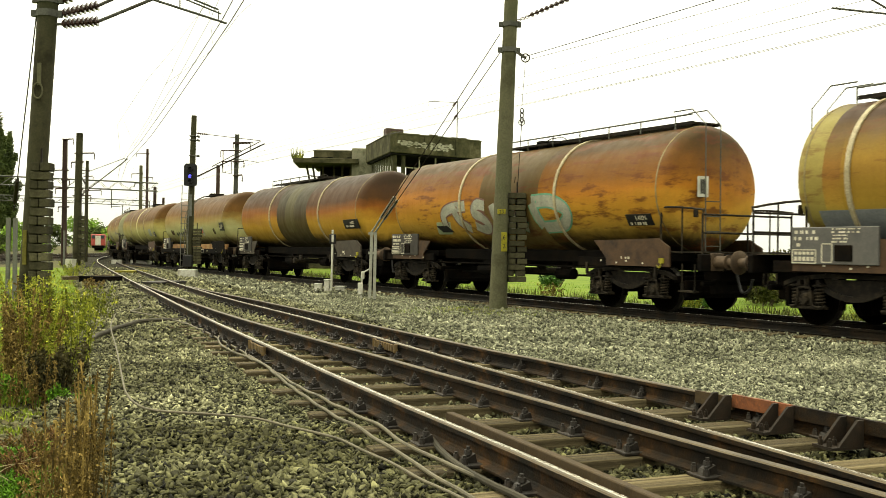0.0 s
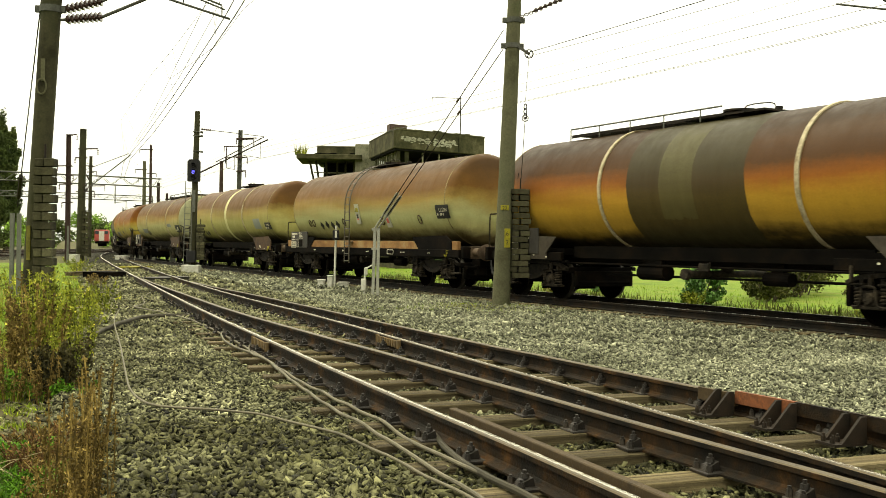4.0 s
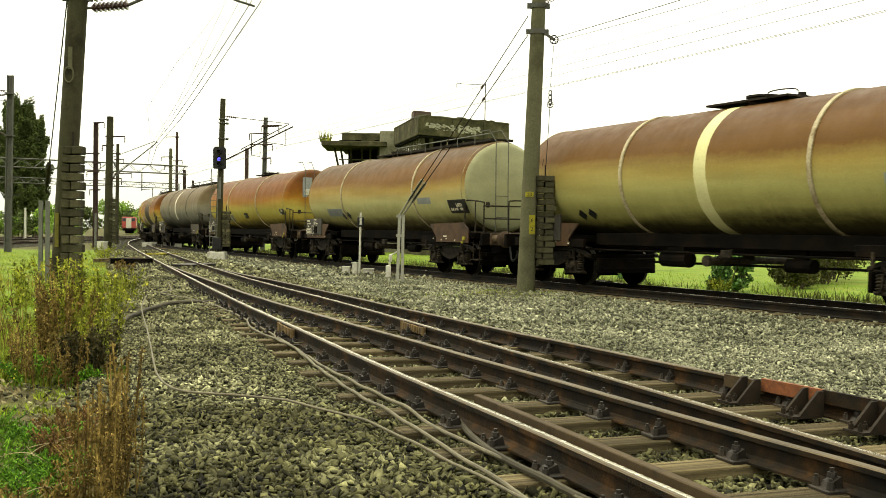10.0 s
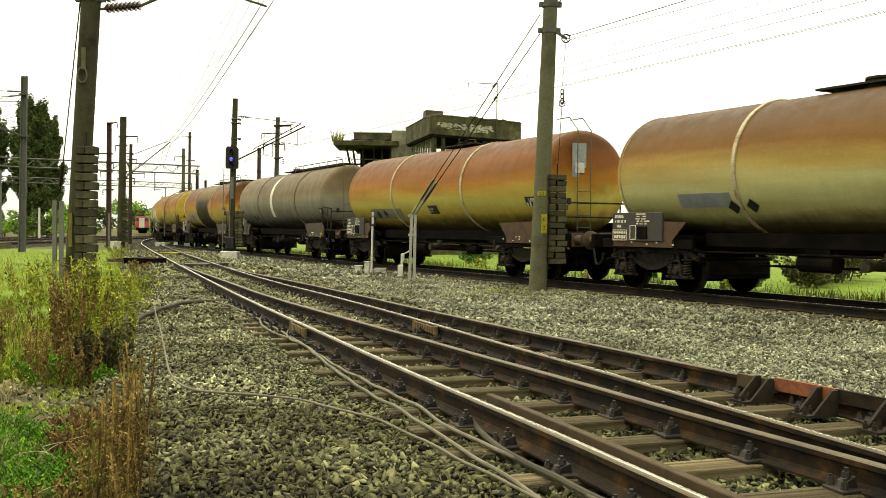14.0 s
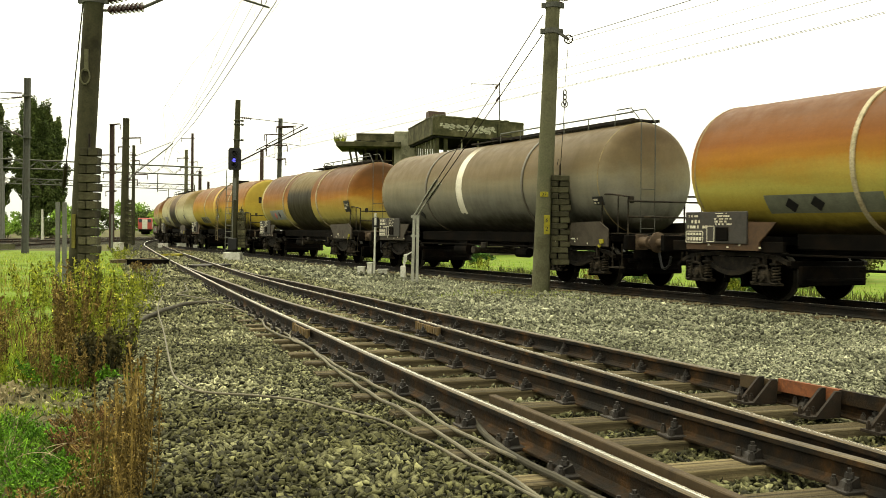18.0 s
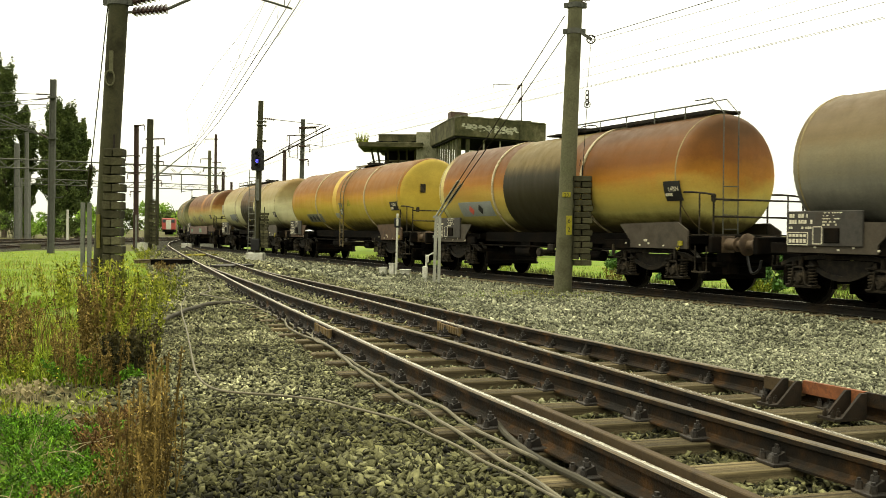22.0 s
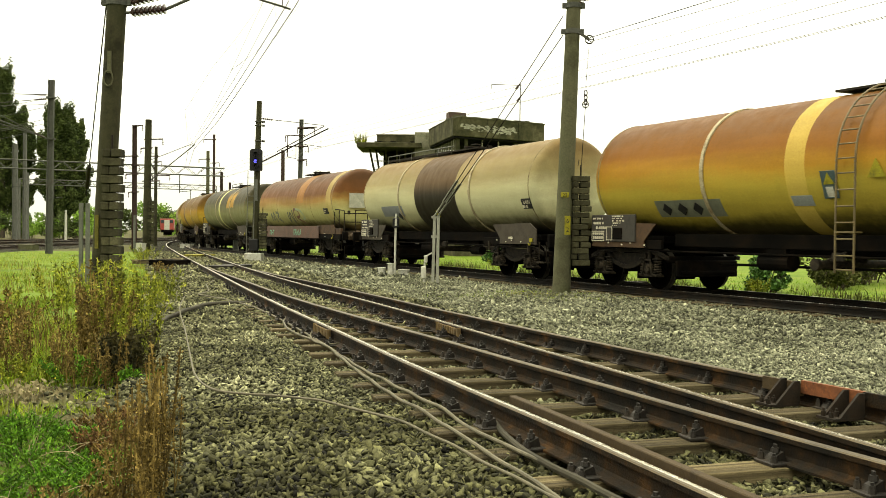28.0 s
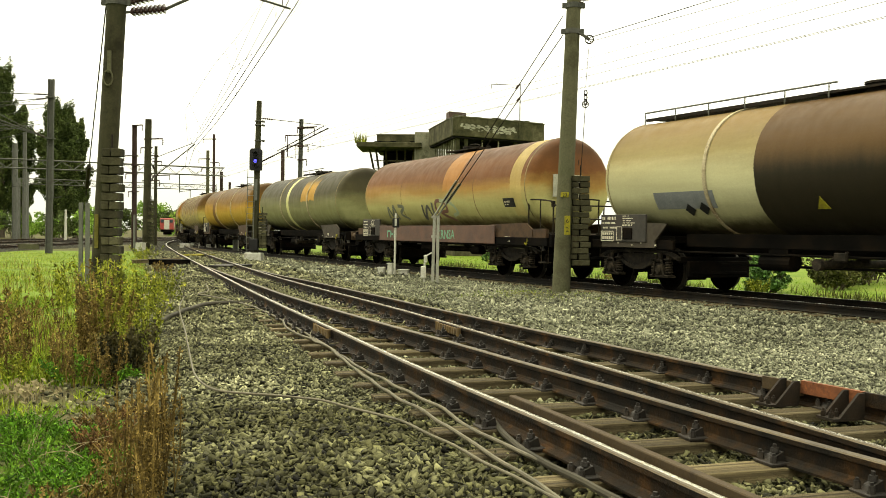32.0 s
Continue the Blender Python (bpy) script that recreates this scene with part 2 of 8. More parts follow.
M_INSULATOR = surf("brown_insulator", [(0.03, 0.015, 0.012), (0.05, 0.03, 0.025)], 3, 30, 0.25, 0, 0)
M_YELLOW = surf("yellow_paint", [(0.13, 0.115, 0.008), (0.22, 0.195, 0.013), (0.10, 0.085, 0.012)], 4, 40, 0.7, 0, 0.2, spec=0.2)
M_WHITE = surf("dirty_white_paint", [(0.30, 0.295, 0.23), (0.42, 0.415, 0.34), (0.24, 0.225, 0.17)], 4, 40, 0.6, 0, 0.15)
M_BLACK = surf("black_paint", [(0.005, 0.005, 0.005), (0.012, 0.0115, 0.011)], 4, 40, 0.5, 0, 0.1, spec=0.2)
M_BLUE_GLOW = lamp_mat("blue_signal_light", (0.10, 0.10, 1.0), 1.6)
M_WALL = surf("mossy_rendered_wall", [(0.018, 0.019, 0.008), (0.045, 0.043, 0.02), (0.085, 0.076, 0.042)], 1.3, 9, 0.95, bump=0.4, spec=0.12)
M_WALL_PALE = surf("flaking_pale_render", [(0.10, 0.098, 0.06), (0.19, 0.185, 0.125), (0.13, 0.125, 0.08)], 1.5, 12, 0.95, bump=0.4, spec=0.12)
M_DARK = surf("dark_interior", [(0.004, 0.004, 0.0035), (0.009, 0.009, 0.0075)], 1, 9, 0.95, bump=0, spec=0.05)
# grime, plus the deep shade under the wagons, both in the colour
M_UNDER = surf("grimy_shade_black", [(0.0012, 0.001, 0.0008), (0.003, 0.0025, 0.0018), (0.008, 0.0052, 0.003)], 2, 25, 0.9, 0.0, 0.3, spec=0.04)
M_GREASE = surf("brake_dust_iron", [(0.004, 0.0035, 0.0024), (0.018, 0.0145, 0.0098), (0.042, 0.032, 0.02)], 5, 40, 0.85, 0.0, 0.3, spec=0.1)
M_APRON = surf("rust_stained_apron", [(0.02, 0.011, 0.006), (0.055, 0.03, 0.014), (0.018, 0.011, 0.007)], 1.8, 20, 0.75, 0.0, 0.2, spec=0.2)
M_CRADLE = surf("rust_and_cream_cradle", [(0.10, 0.045, 0.014), (0.19, 0.10, 0.035), (0.26, 0.20, 0.10)], 1.1, 18, 0.8, 0.0, 0.2, spec=0.15)
M_APRON_GREY = surf("grey_apron", [(0.018, 0.0145, 0.0095), (0.042, 0.034, 0.023), (0.022, 0.016, 0.010)], 1.8, 20, 0.75, 0.0, 0.2, spec=0.2)
M_PANEL = surf("grey_data_panel", [(0.016, 0.014, 0.011), (0.032, 0.029, 0.024), (0.028, 0.02, 0.013)], 2.5, 25, 0.7, 0.0, 0.2, spec=0.2)
M_LETTER = surf("white_lettering", [(0.28, 0.25, 0.17), (0.55, 0.52, 0.40)], 3, 60, 0.7, 0, 0)
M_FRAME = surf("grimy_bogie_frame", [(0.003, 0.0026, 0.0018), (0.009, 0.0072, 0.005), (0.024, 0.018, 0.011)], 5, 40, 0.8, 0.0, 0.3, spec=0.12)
M_BUFFER = surf("rusty_buffer", [(0.018, 0.012, 0.007), (0.05, 0.032, 0.018), (0.09, 0.06, 0.034)], 3, 30, 0.7, 0.0, 0.2, spec=0.25)
# near-black: worn steel with the shade behind the side frames put in
M_WHEEL = surf("worn_steel_in_shade", [(0.0008, 0.0007, 0.0005), (0.002, 0.0017, 0.0012)], 5, 40, 0.95, 0.0, 0.2, spec=0.0)
M_TREAD = surf("bright_wheel_tread", [(0.012, 0.011, 0.008), (0.05, 0.045, 0.035)], 5, 40, 0.45, 0.6, 0)
M_BANDPALE = surf("pale_tank_band", [(0.18, 0.145, 0.075), (0.32, 0.275, 0.17), (0.12, 0.075, 0.03)], 2.5, 25, 0.6, 0.0, 0.1, spec=0.25)
M_SEAM = surf("dusty_weld_seam", [(0.10, 0.078, 0.032), (0.19, 0.15, 0.07), (0.07, 0.042, 0.016)], 1.6, 25, 0.65, 0.0, 0.1, spec=0.2)
M_REDLOCO = surf("red_locomotive_paint", [(0.20, 0.022, 0.014), (0.30, 0.04, 0.024)], 1, 10, 0.5, 0, 0)
M_GLASS = surf("dark_window", [(0.02, 0.025, 0.03), (0.03, 0.035, 0.04)], 1, 10, 0.15, 0, 0)
M_LEAF = surf("poplar_leaf", [(0.024, 0.038, 0.010), (0.05, 0.07, 0.018), (0.085, 0.108, 0.03)], 0.5, 12, 0.8, bump=0, island=0.6, spec=0.12)
M_BUSH = surf("bush_leaf", [(0.075, 0.15, 0.018), (0.145, 0.25, 0.032), (0.19, 0.27, 0.05)], 0.6, 12, 0.8, bump=0, island=0.45, spec=0.12)
M_GRASS = surf("grass_blade", [(0.075, 0.12, 0.009), (0.155, 0.205, 0.016), (0.25, 0.23, 0.045)], 0.5, 9, 0.8, bump=0, island=0.5, spec=0.12)
M_GRASS_BRIGHT = surf("bright_grass_blade", [(0.06, 0.135, 0.006), (0.13, 0.23, 0.014), (0.22, 0.26, 0.035)], 0.5, 9, 0.8, bump=0, island=0.5, spec=0.12)
M_WEED = surf("green_weed_leaf", [(0.02, 0.068, 0.004), (0.062, 0.145, 0.009), (0.105, 0.165, 0.02)], 2, 20, 0.75, bump=0, island=0.65, spec=0.12)
M_RUSSET = surf("russet_dead_leaf", [(0.045, 0.026, 0.010), (0.10, 0.055, 0.02), (0.16, 0.092, 0.032)], 5, 40, 0.9, bump=0, island=0.6, spec=0.1)
M_DEAD = surf("dry_brown_seedhead", [(0.045, 0.031, 0.009), (0.12, 0.082, 0.022), (0.23, 0.165, 0.05)], 5, 40, 0.9, bump=0, island=0.6, spec=0.12)
M_DOCK = surf("dark_withered_leaf", [(0.012, 0.012, 0.004), (0.034, 0.03, 0.01), (0.075, 0.06, 0.02)], 4, 40, 0.85, bump=0, island=0.6, spec=0.12)
M_OLIVE = surf("olive_weed_leaf", [(0.05, 0.066, 0.008), (0.15, 0.17, 0.018), (0.27, 0.26, 0.038)], 4, 40, 0.85, bump=0, island=0.7, spec=0.12)
M_FLOWER = surf("yellow_flower", [(0.6, 0.5, 0.04), (0.7, 0.6, 0.08)], 4, 40, 0.7, bump=0)
M_HEDGE = surf("scrub_leaf", [(0.02, 0.026, 0.006), (0.055, 0.06, 0.014), (0.11, 0.105, 0.028)], 1.5, 12, 0.85, bump=0, island=0.6, spec=0.12)
M_SHRUB = surf("shrub_leaf", [(0.022, 0.06, 0.012), (0.05, 0.115, 0.022), (0.085, 0.16, 0.035)], 0.9, 12, 0.75, bump=0, island=0.55, spec=0.15)
M_TRUNK = surf("bark", [(0.05, 0.04, 0.028), (0.08, 0.065, 0.045)], 3, 20, 0.95, bump=0.5, spec=0.12)
M_STRAW = surf("pale_straw", [(0.16, 0.13, 0.065), (0.27, 0.23, 0.13)], 4, 40, 0.9, bump=0, spec=0.12)


# ---- mesh helpers ----
def mesh_of(name, bm, material, smooth=False):
    me = bpy.data.meshes.new(name)
    bm.normal_update()
    bm.to_mesh(me)
    bm.free()
    for mt in material if isinstance(material, (list, tuple)) else [material]:
        me.materials.append(mt)
    if smooth:
        me.polygons.foreach_set("use_smooth", [True] * len(me.polygons))
        me.set_sharp_from_angle(angle=radians(38))
    return me


def part(name, bm, material, parent=None, label="", smooth=False, at=None):
    """One mesh object; bm may be a bmesh or a ready mesh shared by alike pieces."""
    me = bm if isinstance(bm, bpy.types.Mesh) else mesh_of(name, bm, material, smooth)
    ob = new(name, me)
    ob.parent = parent
    if at is not None:
        ob.matrix_basis = at
    return tagged(ob, label) if label else ob


def empty(name, m, label, category, group=""):
    ob = new(name)
    ob.empty_display_size = 0.2
    ob.matrix_basis = m
    return tagged(ob, label, category, group)


def box(bm, cx, cy, cz, sx, sy, sz, m=None, bevel=0.0, mat=0):
    r = bmesh.ops.create_cube(bm, size=1, matrix=(m or Matrix()) @ Matrix.Translation((cx, cy, cz)) @ Matrix.Diagonal((sx, sy, sz, 1)))
    vs = r["verts"]
    fs = {f for v in vs for f in v.link_faces}
    for f in fs:
        f.material_index = mat
    if bevel:
        bmesh.ops.bevel(bm, geom=list({e for f in fs for e in f.edges}), offset=bevel, segments=1, affect="EDGES", profile=0.5)
    return bm


def rod(bm, a, b, r0, r1=None, seg=8, mat=0, caps=True):
    a, b = Vector(a), Vector(b)
    d = b - a
    if d.length < 1e-6:
        return bm
    q = d.to_track_quat("Z", "Y").to_matrix().to_4x4()
    r = bmesh.ops.create_cone(bm, cap_ends=caps, segments=seg, radius1=r0, radius2=r0 if r1 is None else r1, depth=d.length, matrix=Matrix.Translation((a + b) / 2) @ q)
    for f in {f for v in r["verts"] for f in v.link_faces}:
        f.material_index = mat
    return bm


def tube(bm, pts, r, seg=6, mat=0):
    """A bent pipe or cable through the points."""
    pts = [Vector(p) for p in pts]
    rings, ref = [], Vector((0.13, 0.21, 0.97)).normalized()
    for i, p in enumerate(pts):
        t = (pts[min(i + 1, len(pts) - 1)] - pts[max(i - 1, 0)]).normalized()
        u = t.cross(ref)
        if u.length < 0.05:
            u = t.cross(Vector((1, 0, 0)))
        u.normalize()
        w = t.cross(u)
        rings.append([bm.verts.new(p + r * (math.cos(k * math.tau / seg) * u + math.sin(k * math.tau / seg) * w)) for k in range(seg)])
    for a, b in zip(rings, rings[1:]):
        for k in range(seg):
            bm.faces.new((a[k], a[(k + 1) % seg], b[(k + 1) % seg], b[k])).material_index = mat
    bm.faces.new(rings[0]).material_index = mat
    bm.faces.new(rings[-1][::-1]).material_index = mat
    return bm


def lathe(bm, profile, seg=24, m=None, mat=0):
    """Turns (along, radius) pairs round the local x axis."""
    m = m or Matrix()
    rings = []
    for x, r in profile:
        if r < 1e-5:
            rings.append([bm.verts.new(m @ Vector((x, 0, 0)))])
        else:
            rings.append([bm.verts.new(m @ Vector((x, r * math.cos(k * math.tau / seg), r * math.sin(k * math.tau / seg)))) for k in range(seg)])
    for a, b in zip(rings, rings[1:]):
        for k in range(seg):
            j = (k + 1) % seg
            v = [a[k % len(a)], a[j % len(a)], b[j % len(b)], b[k % len(b)]]
            v = [q for i, q in enumerate(v) if q not in v[:i]]
            if len(v) > 2:
                bm.faces.new(v).material_index = mat
    return bm


def prism(bm, outline, d0, d1, m=None, mat=0):
    """A plate: an (x, z) outline pushed from y = d0 to y = d1."""
    m = m or Matrix()
    a = [bm.verts.new(m @ Vector((x, d0, z))) for x, z in outline]
    b = [bm.verts.new(m @ Vector((x, d1, z))) for x, z in outline]
    k = len(outline)
    fs = [bm.faces.new(a), bm.faces.new(b[::-1])]
    fs += [bm.faces.new((a[i], b[i], b[(i + 1) % k], a[(i + 1) % k])) for i in range(k)]
    for f in fs:
        f.material_index = mat
    bmesh.ops.recalc_face_normals(bm, faces=fs)
    return bm


def curve_pts(pts, n=12):
    """A smooth line through the points (Catmull-Rom)."""
    p = [Vector(q) for q in pts]
    p = [2 * p[0] - p[1]] + p + [2 * p[-1] - p[-2]]
    out = []
    for a, b, c, d in zip(p, p[1:], p[2:], p[3:]):
        for k in range(n):
            t = k / n
            out.append(0.5 * (2 * b + (c - a) * t + (2 * a - 5 * b + 4 * c - d) * t * t + (3 * b - a - 3 * c + d) * t ** 3))
    return out + [p[-2]]


def raw_mesh(name, verts, faces, material, smooth=False):
    """A mesh from arrays: verts (n, 3); faces (m, 3) or (m, 4)."""
    verts, faces = np.asarray(verts, np.float32), np.asarray(faces, np.int32)
    me = bpy.data.meshes.new(name)
    k = faces.shape[1]
    me.vertices.add(len(verts))
    me.vertices.foreach_set("co", verts.ravel())
    me.loops.add(faces.size)
    me.loops.foreach_set("vertex_index", faces.ravel())
    me.polygons.add(len(faces))
    me.polygons.foreach_set("loop_start", np.arange(0, faces.size, k, dtype=np.int32))
    if smooth:
        me.polygons.foreach_set("use_smooth", np.ones(len(faces), bool))
    me.update(calc_edges=True)
    me.materials.append(material)
    return me


def rand(a, b):
    return random.uniform(a, b)


# ---- the plan of the tracks; rail heads at z = 0 ----
LEAN = -0.3185          # the near track's run across per metre ahead
N_T = math.hypot(1, LEAN)


def base_line(y):
    """The near track's run: straight, bending away beyond 62 m."""
    far = max(0.0, y - 62)
    return 2.72 + LEAN * y + 0.0011 * far * far


def bent(y, table):
    ys, offs = zip(*table)
    return base_line(y) + float(np.interp(y, ys, offs))


RAIL_A = ((4, 0.07), (6.2, 0.04), (8.2, -0.04), (9.8, -0.08), (12.3, -0.11), (16, -0.17), (20, -0.19), (25, -0.17), (37, -0.11), (51, -0.04), (65, 0.13))
RAIL_B = ((4, 1.52), (5.4, 1.43), (6.1, 1.35), (7.1, 1.255), (7.9, 1.20), (8.8, 1.13), (9.7, 1.04), (11.3, 0.92), (12.9, 0.76), (16.8, 0.43), (19.4, 0.29), (23, 0.20), (27, 0.08), (33, -0.06))
RAIL_C = ((4, 1.70), (9, 1.70), (10.6, 1.66), (12.3, 1.655), (14.8, 1.64), (17.8, 1.56), (20, 1.46), (22, 1.36), (25.5, 1.27), (31, 1.22), (38, 1.22), (50, 1.30), (65, 1.52))
RAIL_D = ((4, 3.36), (7.5, 3.03), (8.2, 2.93), (9, 2.84), (10, 2.74), (11.1, 2.66), (12, 2.54), (14.4, 2.38), (16.6, 2.23), (18.2, 2.17), (20, 2.06), (22, 1.94), (24.4, 1.77), (26, 1.61), (28, 1.45), (31, 1.31))


def near_rail(y):
    """The near stock rail's place across, at y metres ahead."""
    return bent(y, RAIL_A)


def bed_drop(off, y):
    """How far the ballast lies below the shoulder between the rails: swept out near the points, heaped further off."""
    deep = np.interp(y, (8, 12, 20), (0.045, 0.03, -0.045)) - 0.04 * np.clip(-off / 0.15, 0, 1) * np.clip((12 - y) / 2, 0, 1)
    return deep * np.clip((off + 1.1) / 0.45, 0, 1) * np.clip((3.5 - off) / 0.5, 0, 1)


# the train's line: heading to the left of straight ahead as it runs away, by distance s along it
S_LINE = np.arange(-260.0, 460.0, 0.5)
q_ = np.clip(S_LINE, -5, 110) / 50
HEAD = 0.454 - 0.0484 * q_ + 0.0479 * q_ ** 2 - 0.0365 * q_ ** 3
far_ = S_LINE > 55      # a steady bend beyond 55 m
HEAD[far_] = HEAD[630] - 0.0045 * (np.minimum(S_LINE[far_], 150) - 55)
dx_, dy_ = -np.sin(HEAD) * 0.5, np.cos(HEAD) * 0.5
LX, LY = np.cumsum(dx_), np.cumsum(dy_)
k0 = int(260 / 0.5)
LX, LY = LX - LX[k0] + 9.911, LY - LY[k0] + 13.545


def line_at(s, side=0.0, z=0.0):
    """A point of the train's line; side: metres away from the near tracks."""
    h = float(np.interp(s, S_LINE, HEAD))
    return Vector((float(np.interp(s, S_LINE, LX)) + side * math.cos(h), float(np.interp(s, S_LINE, LY)) + side * math.sin(h), z))


def travelled(t):
    return 5.499 * t - 0.025 * t * t


# ---- ground, ballast and tracks ----
def s_at_y(y):
    return float(np.interp(y, LY, S_LINE))


def ballast_left(y):
    return near_rail(y) - float(np.interp(y, (2, 5.6, 8, 16, 30, 60, 120), (2.5, 2.45, 2.6, 2.2, 1.7, 1.6, 1.8)))


def ground_sheet():
    """One sheet to the horizon; it sinks under the ballast."""
    bm = bmesh.new()
    xs = [-3000, -600, -200, -110, -80, -60] + list(np.arange(-46, 18, 1.6)) + [24, 34, 50, 90, 200, 600, 3000]
    ys = [-3000, -500, -100, -50] + list(np.arange(-34, 70, 1.6)) + list(np.arange(72, 150, 6)) + [160, 220, 400, 900, 3000]

    def height(x, y):
        if -29 < y < 150 and ballast_left(y) + 0.5 < x < line_at(s_at_y(y), 2.3).x:
            return -0.48
        return -0.33 + (0.03 * math.sin(x * 0.7) * math.cos(y * 0.5) + 0.02 * noise.noise(Vector((x * 0.6, y * 0.6, 3))) if abs(x) < 60 and abs(y) < 150 else 0)
    g = [[bm.verts.new((x, y, height(x, y))) for x in xs] for y in ys]
    for a, b in zip(g, g[1:]):
        for i in range(len(xs) - 1):
            bm.faces.new((a[i], a[i + 1], b[i + 1], b[i]))
    return tagged(part("ground", bm, M_FIELD, smooth=True), "grassy open ground of a railway yard", "ground", kind="structure")


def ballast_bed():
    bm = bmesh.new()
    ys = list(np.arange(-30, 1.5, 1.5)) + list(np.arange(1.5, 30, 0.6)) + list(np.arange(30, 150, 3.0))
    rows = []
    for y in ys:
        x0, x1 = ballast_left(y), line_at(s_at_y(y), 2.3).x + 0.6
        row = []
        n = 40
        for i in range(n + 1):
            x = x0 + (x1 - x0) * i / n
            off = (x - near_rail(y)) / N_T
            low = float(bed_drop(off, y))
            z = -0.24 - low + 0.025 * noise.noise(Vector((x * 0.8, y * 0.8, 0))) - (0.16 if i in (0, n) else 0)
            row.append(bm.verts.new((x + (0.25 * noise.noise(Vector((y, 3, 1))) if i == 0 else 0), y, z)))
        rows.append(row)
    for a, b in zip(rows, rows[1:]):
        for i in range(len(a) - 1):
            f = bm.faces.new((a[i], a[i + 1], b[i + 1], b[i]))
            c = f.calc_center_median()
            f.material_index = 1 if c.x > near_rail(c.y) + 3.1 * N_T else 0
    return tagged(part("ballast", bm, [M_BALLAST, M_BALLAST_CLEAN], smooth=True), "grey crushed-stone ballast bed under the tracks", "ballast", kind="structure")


RAIL_SHAPE = [(-0.075, -0.172), (0.075, -0.172), (0.075, -0.158), (0.02, -0.142), (0.009, -0.125), (0.009, -0.05), (0.036, -0.038), (0.036, -0.008),
              (0.028, 0.0), (0.006, 0.002), (-0.010, 0.002), (-0.028, 0.0), (-0.036, -0.008), (-0.036, -0.038), (-0.009, -0.05), (-0.009, -0.125), (-0.02, -0.142), (-0.075, -0.158)]


def rail_bm(pts, shape=RAIL_SHAPE):
    bm = bmesh.new()
    rings = []
    for i, p in enumerate(pts):
        a, b = Vector(pts[max(i - 1, 0)]), Vector(pts[min(i + 1, len(pts) - 1)])
        t = (b - a).normalized()
        n = Vector((t.y, -t.x, 0)).normalized()
        rings.append([bm.verts.new(Vector(p) + n * u + Vector((0, 0, w))) for u, w in shape])
    k = len(shape)
    for a, b in zip(rings, rings[1:]):
        for i in range(k):
            f = bm.faces.new((a[i], a[(i + 1) % k], b[(i + 1) % k], b[i]))
            f.material_index = (1 if i in (8, 9) else 2 if i in (7, 10, 11) else 0) if k > 12 else 0
    bm.faces.new(rings[0])
    bm.faces.new(rings[-1][::-1])
    bmesh.ops.recalc_face_normals(bm, faces=bm.faces)
    return bm


def y_steps(y0, y1):
    out, y = [], y0
    while y < y1:
        out.append(y)
        y += 0.5 + y * 0.02
    return out + [y1]


def y_from(y1):
    return list(np.arange(-29.0, 2.5, 1.5)) + y_steps(2.5, y1)


ACROSS = Vector((1, -LEAN, 0)).normalized()
ALONG = Vector((LEAN, 1, 0)).normalized()
TURN = math.degrees(math.atan2(-LEAN, 1))


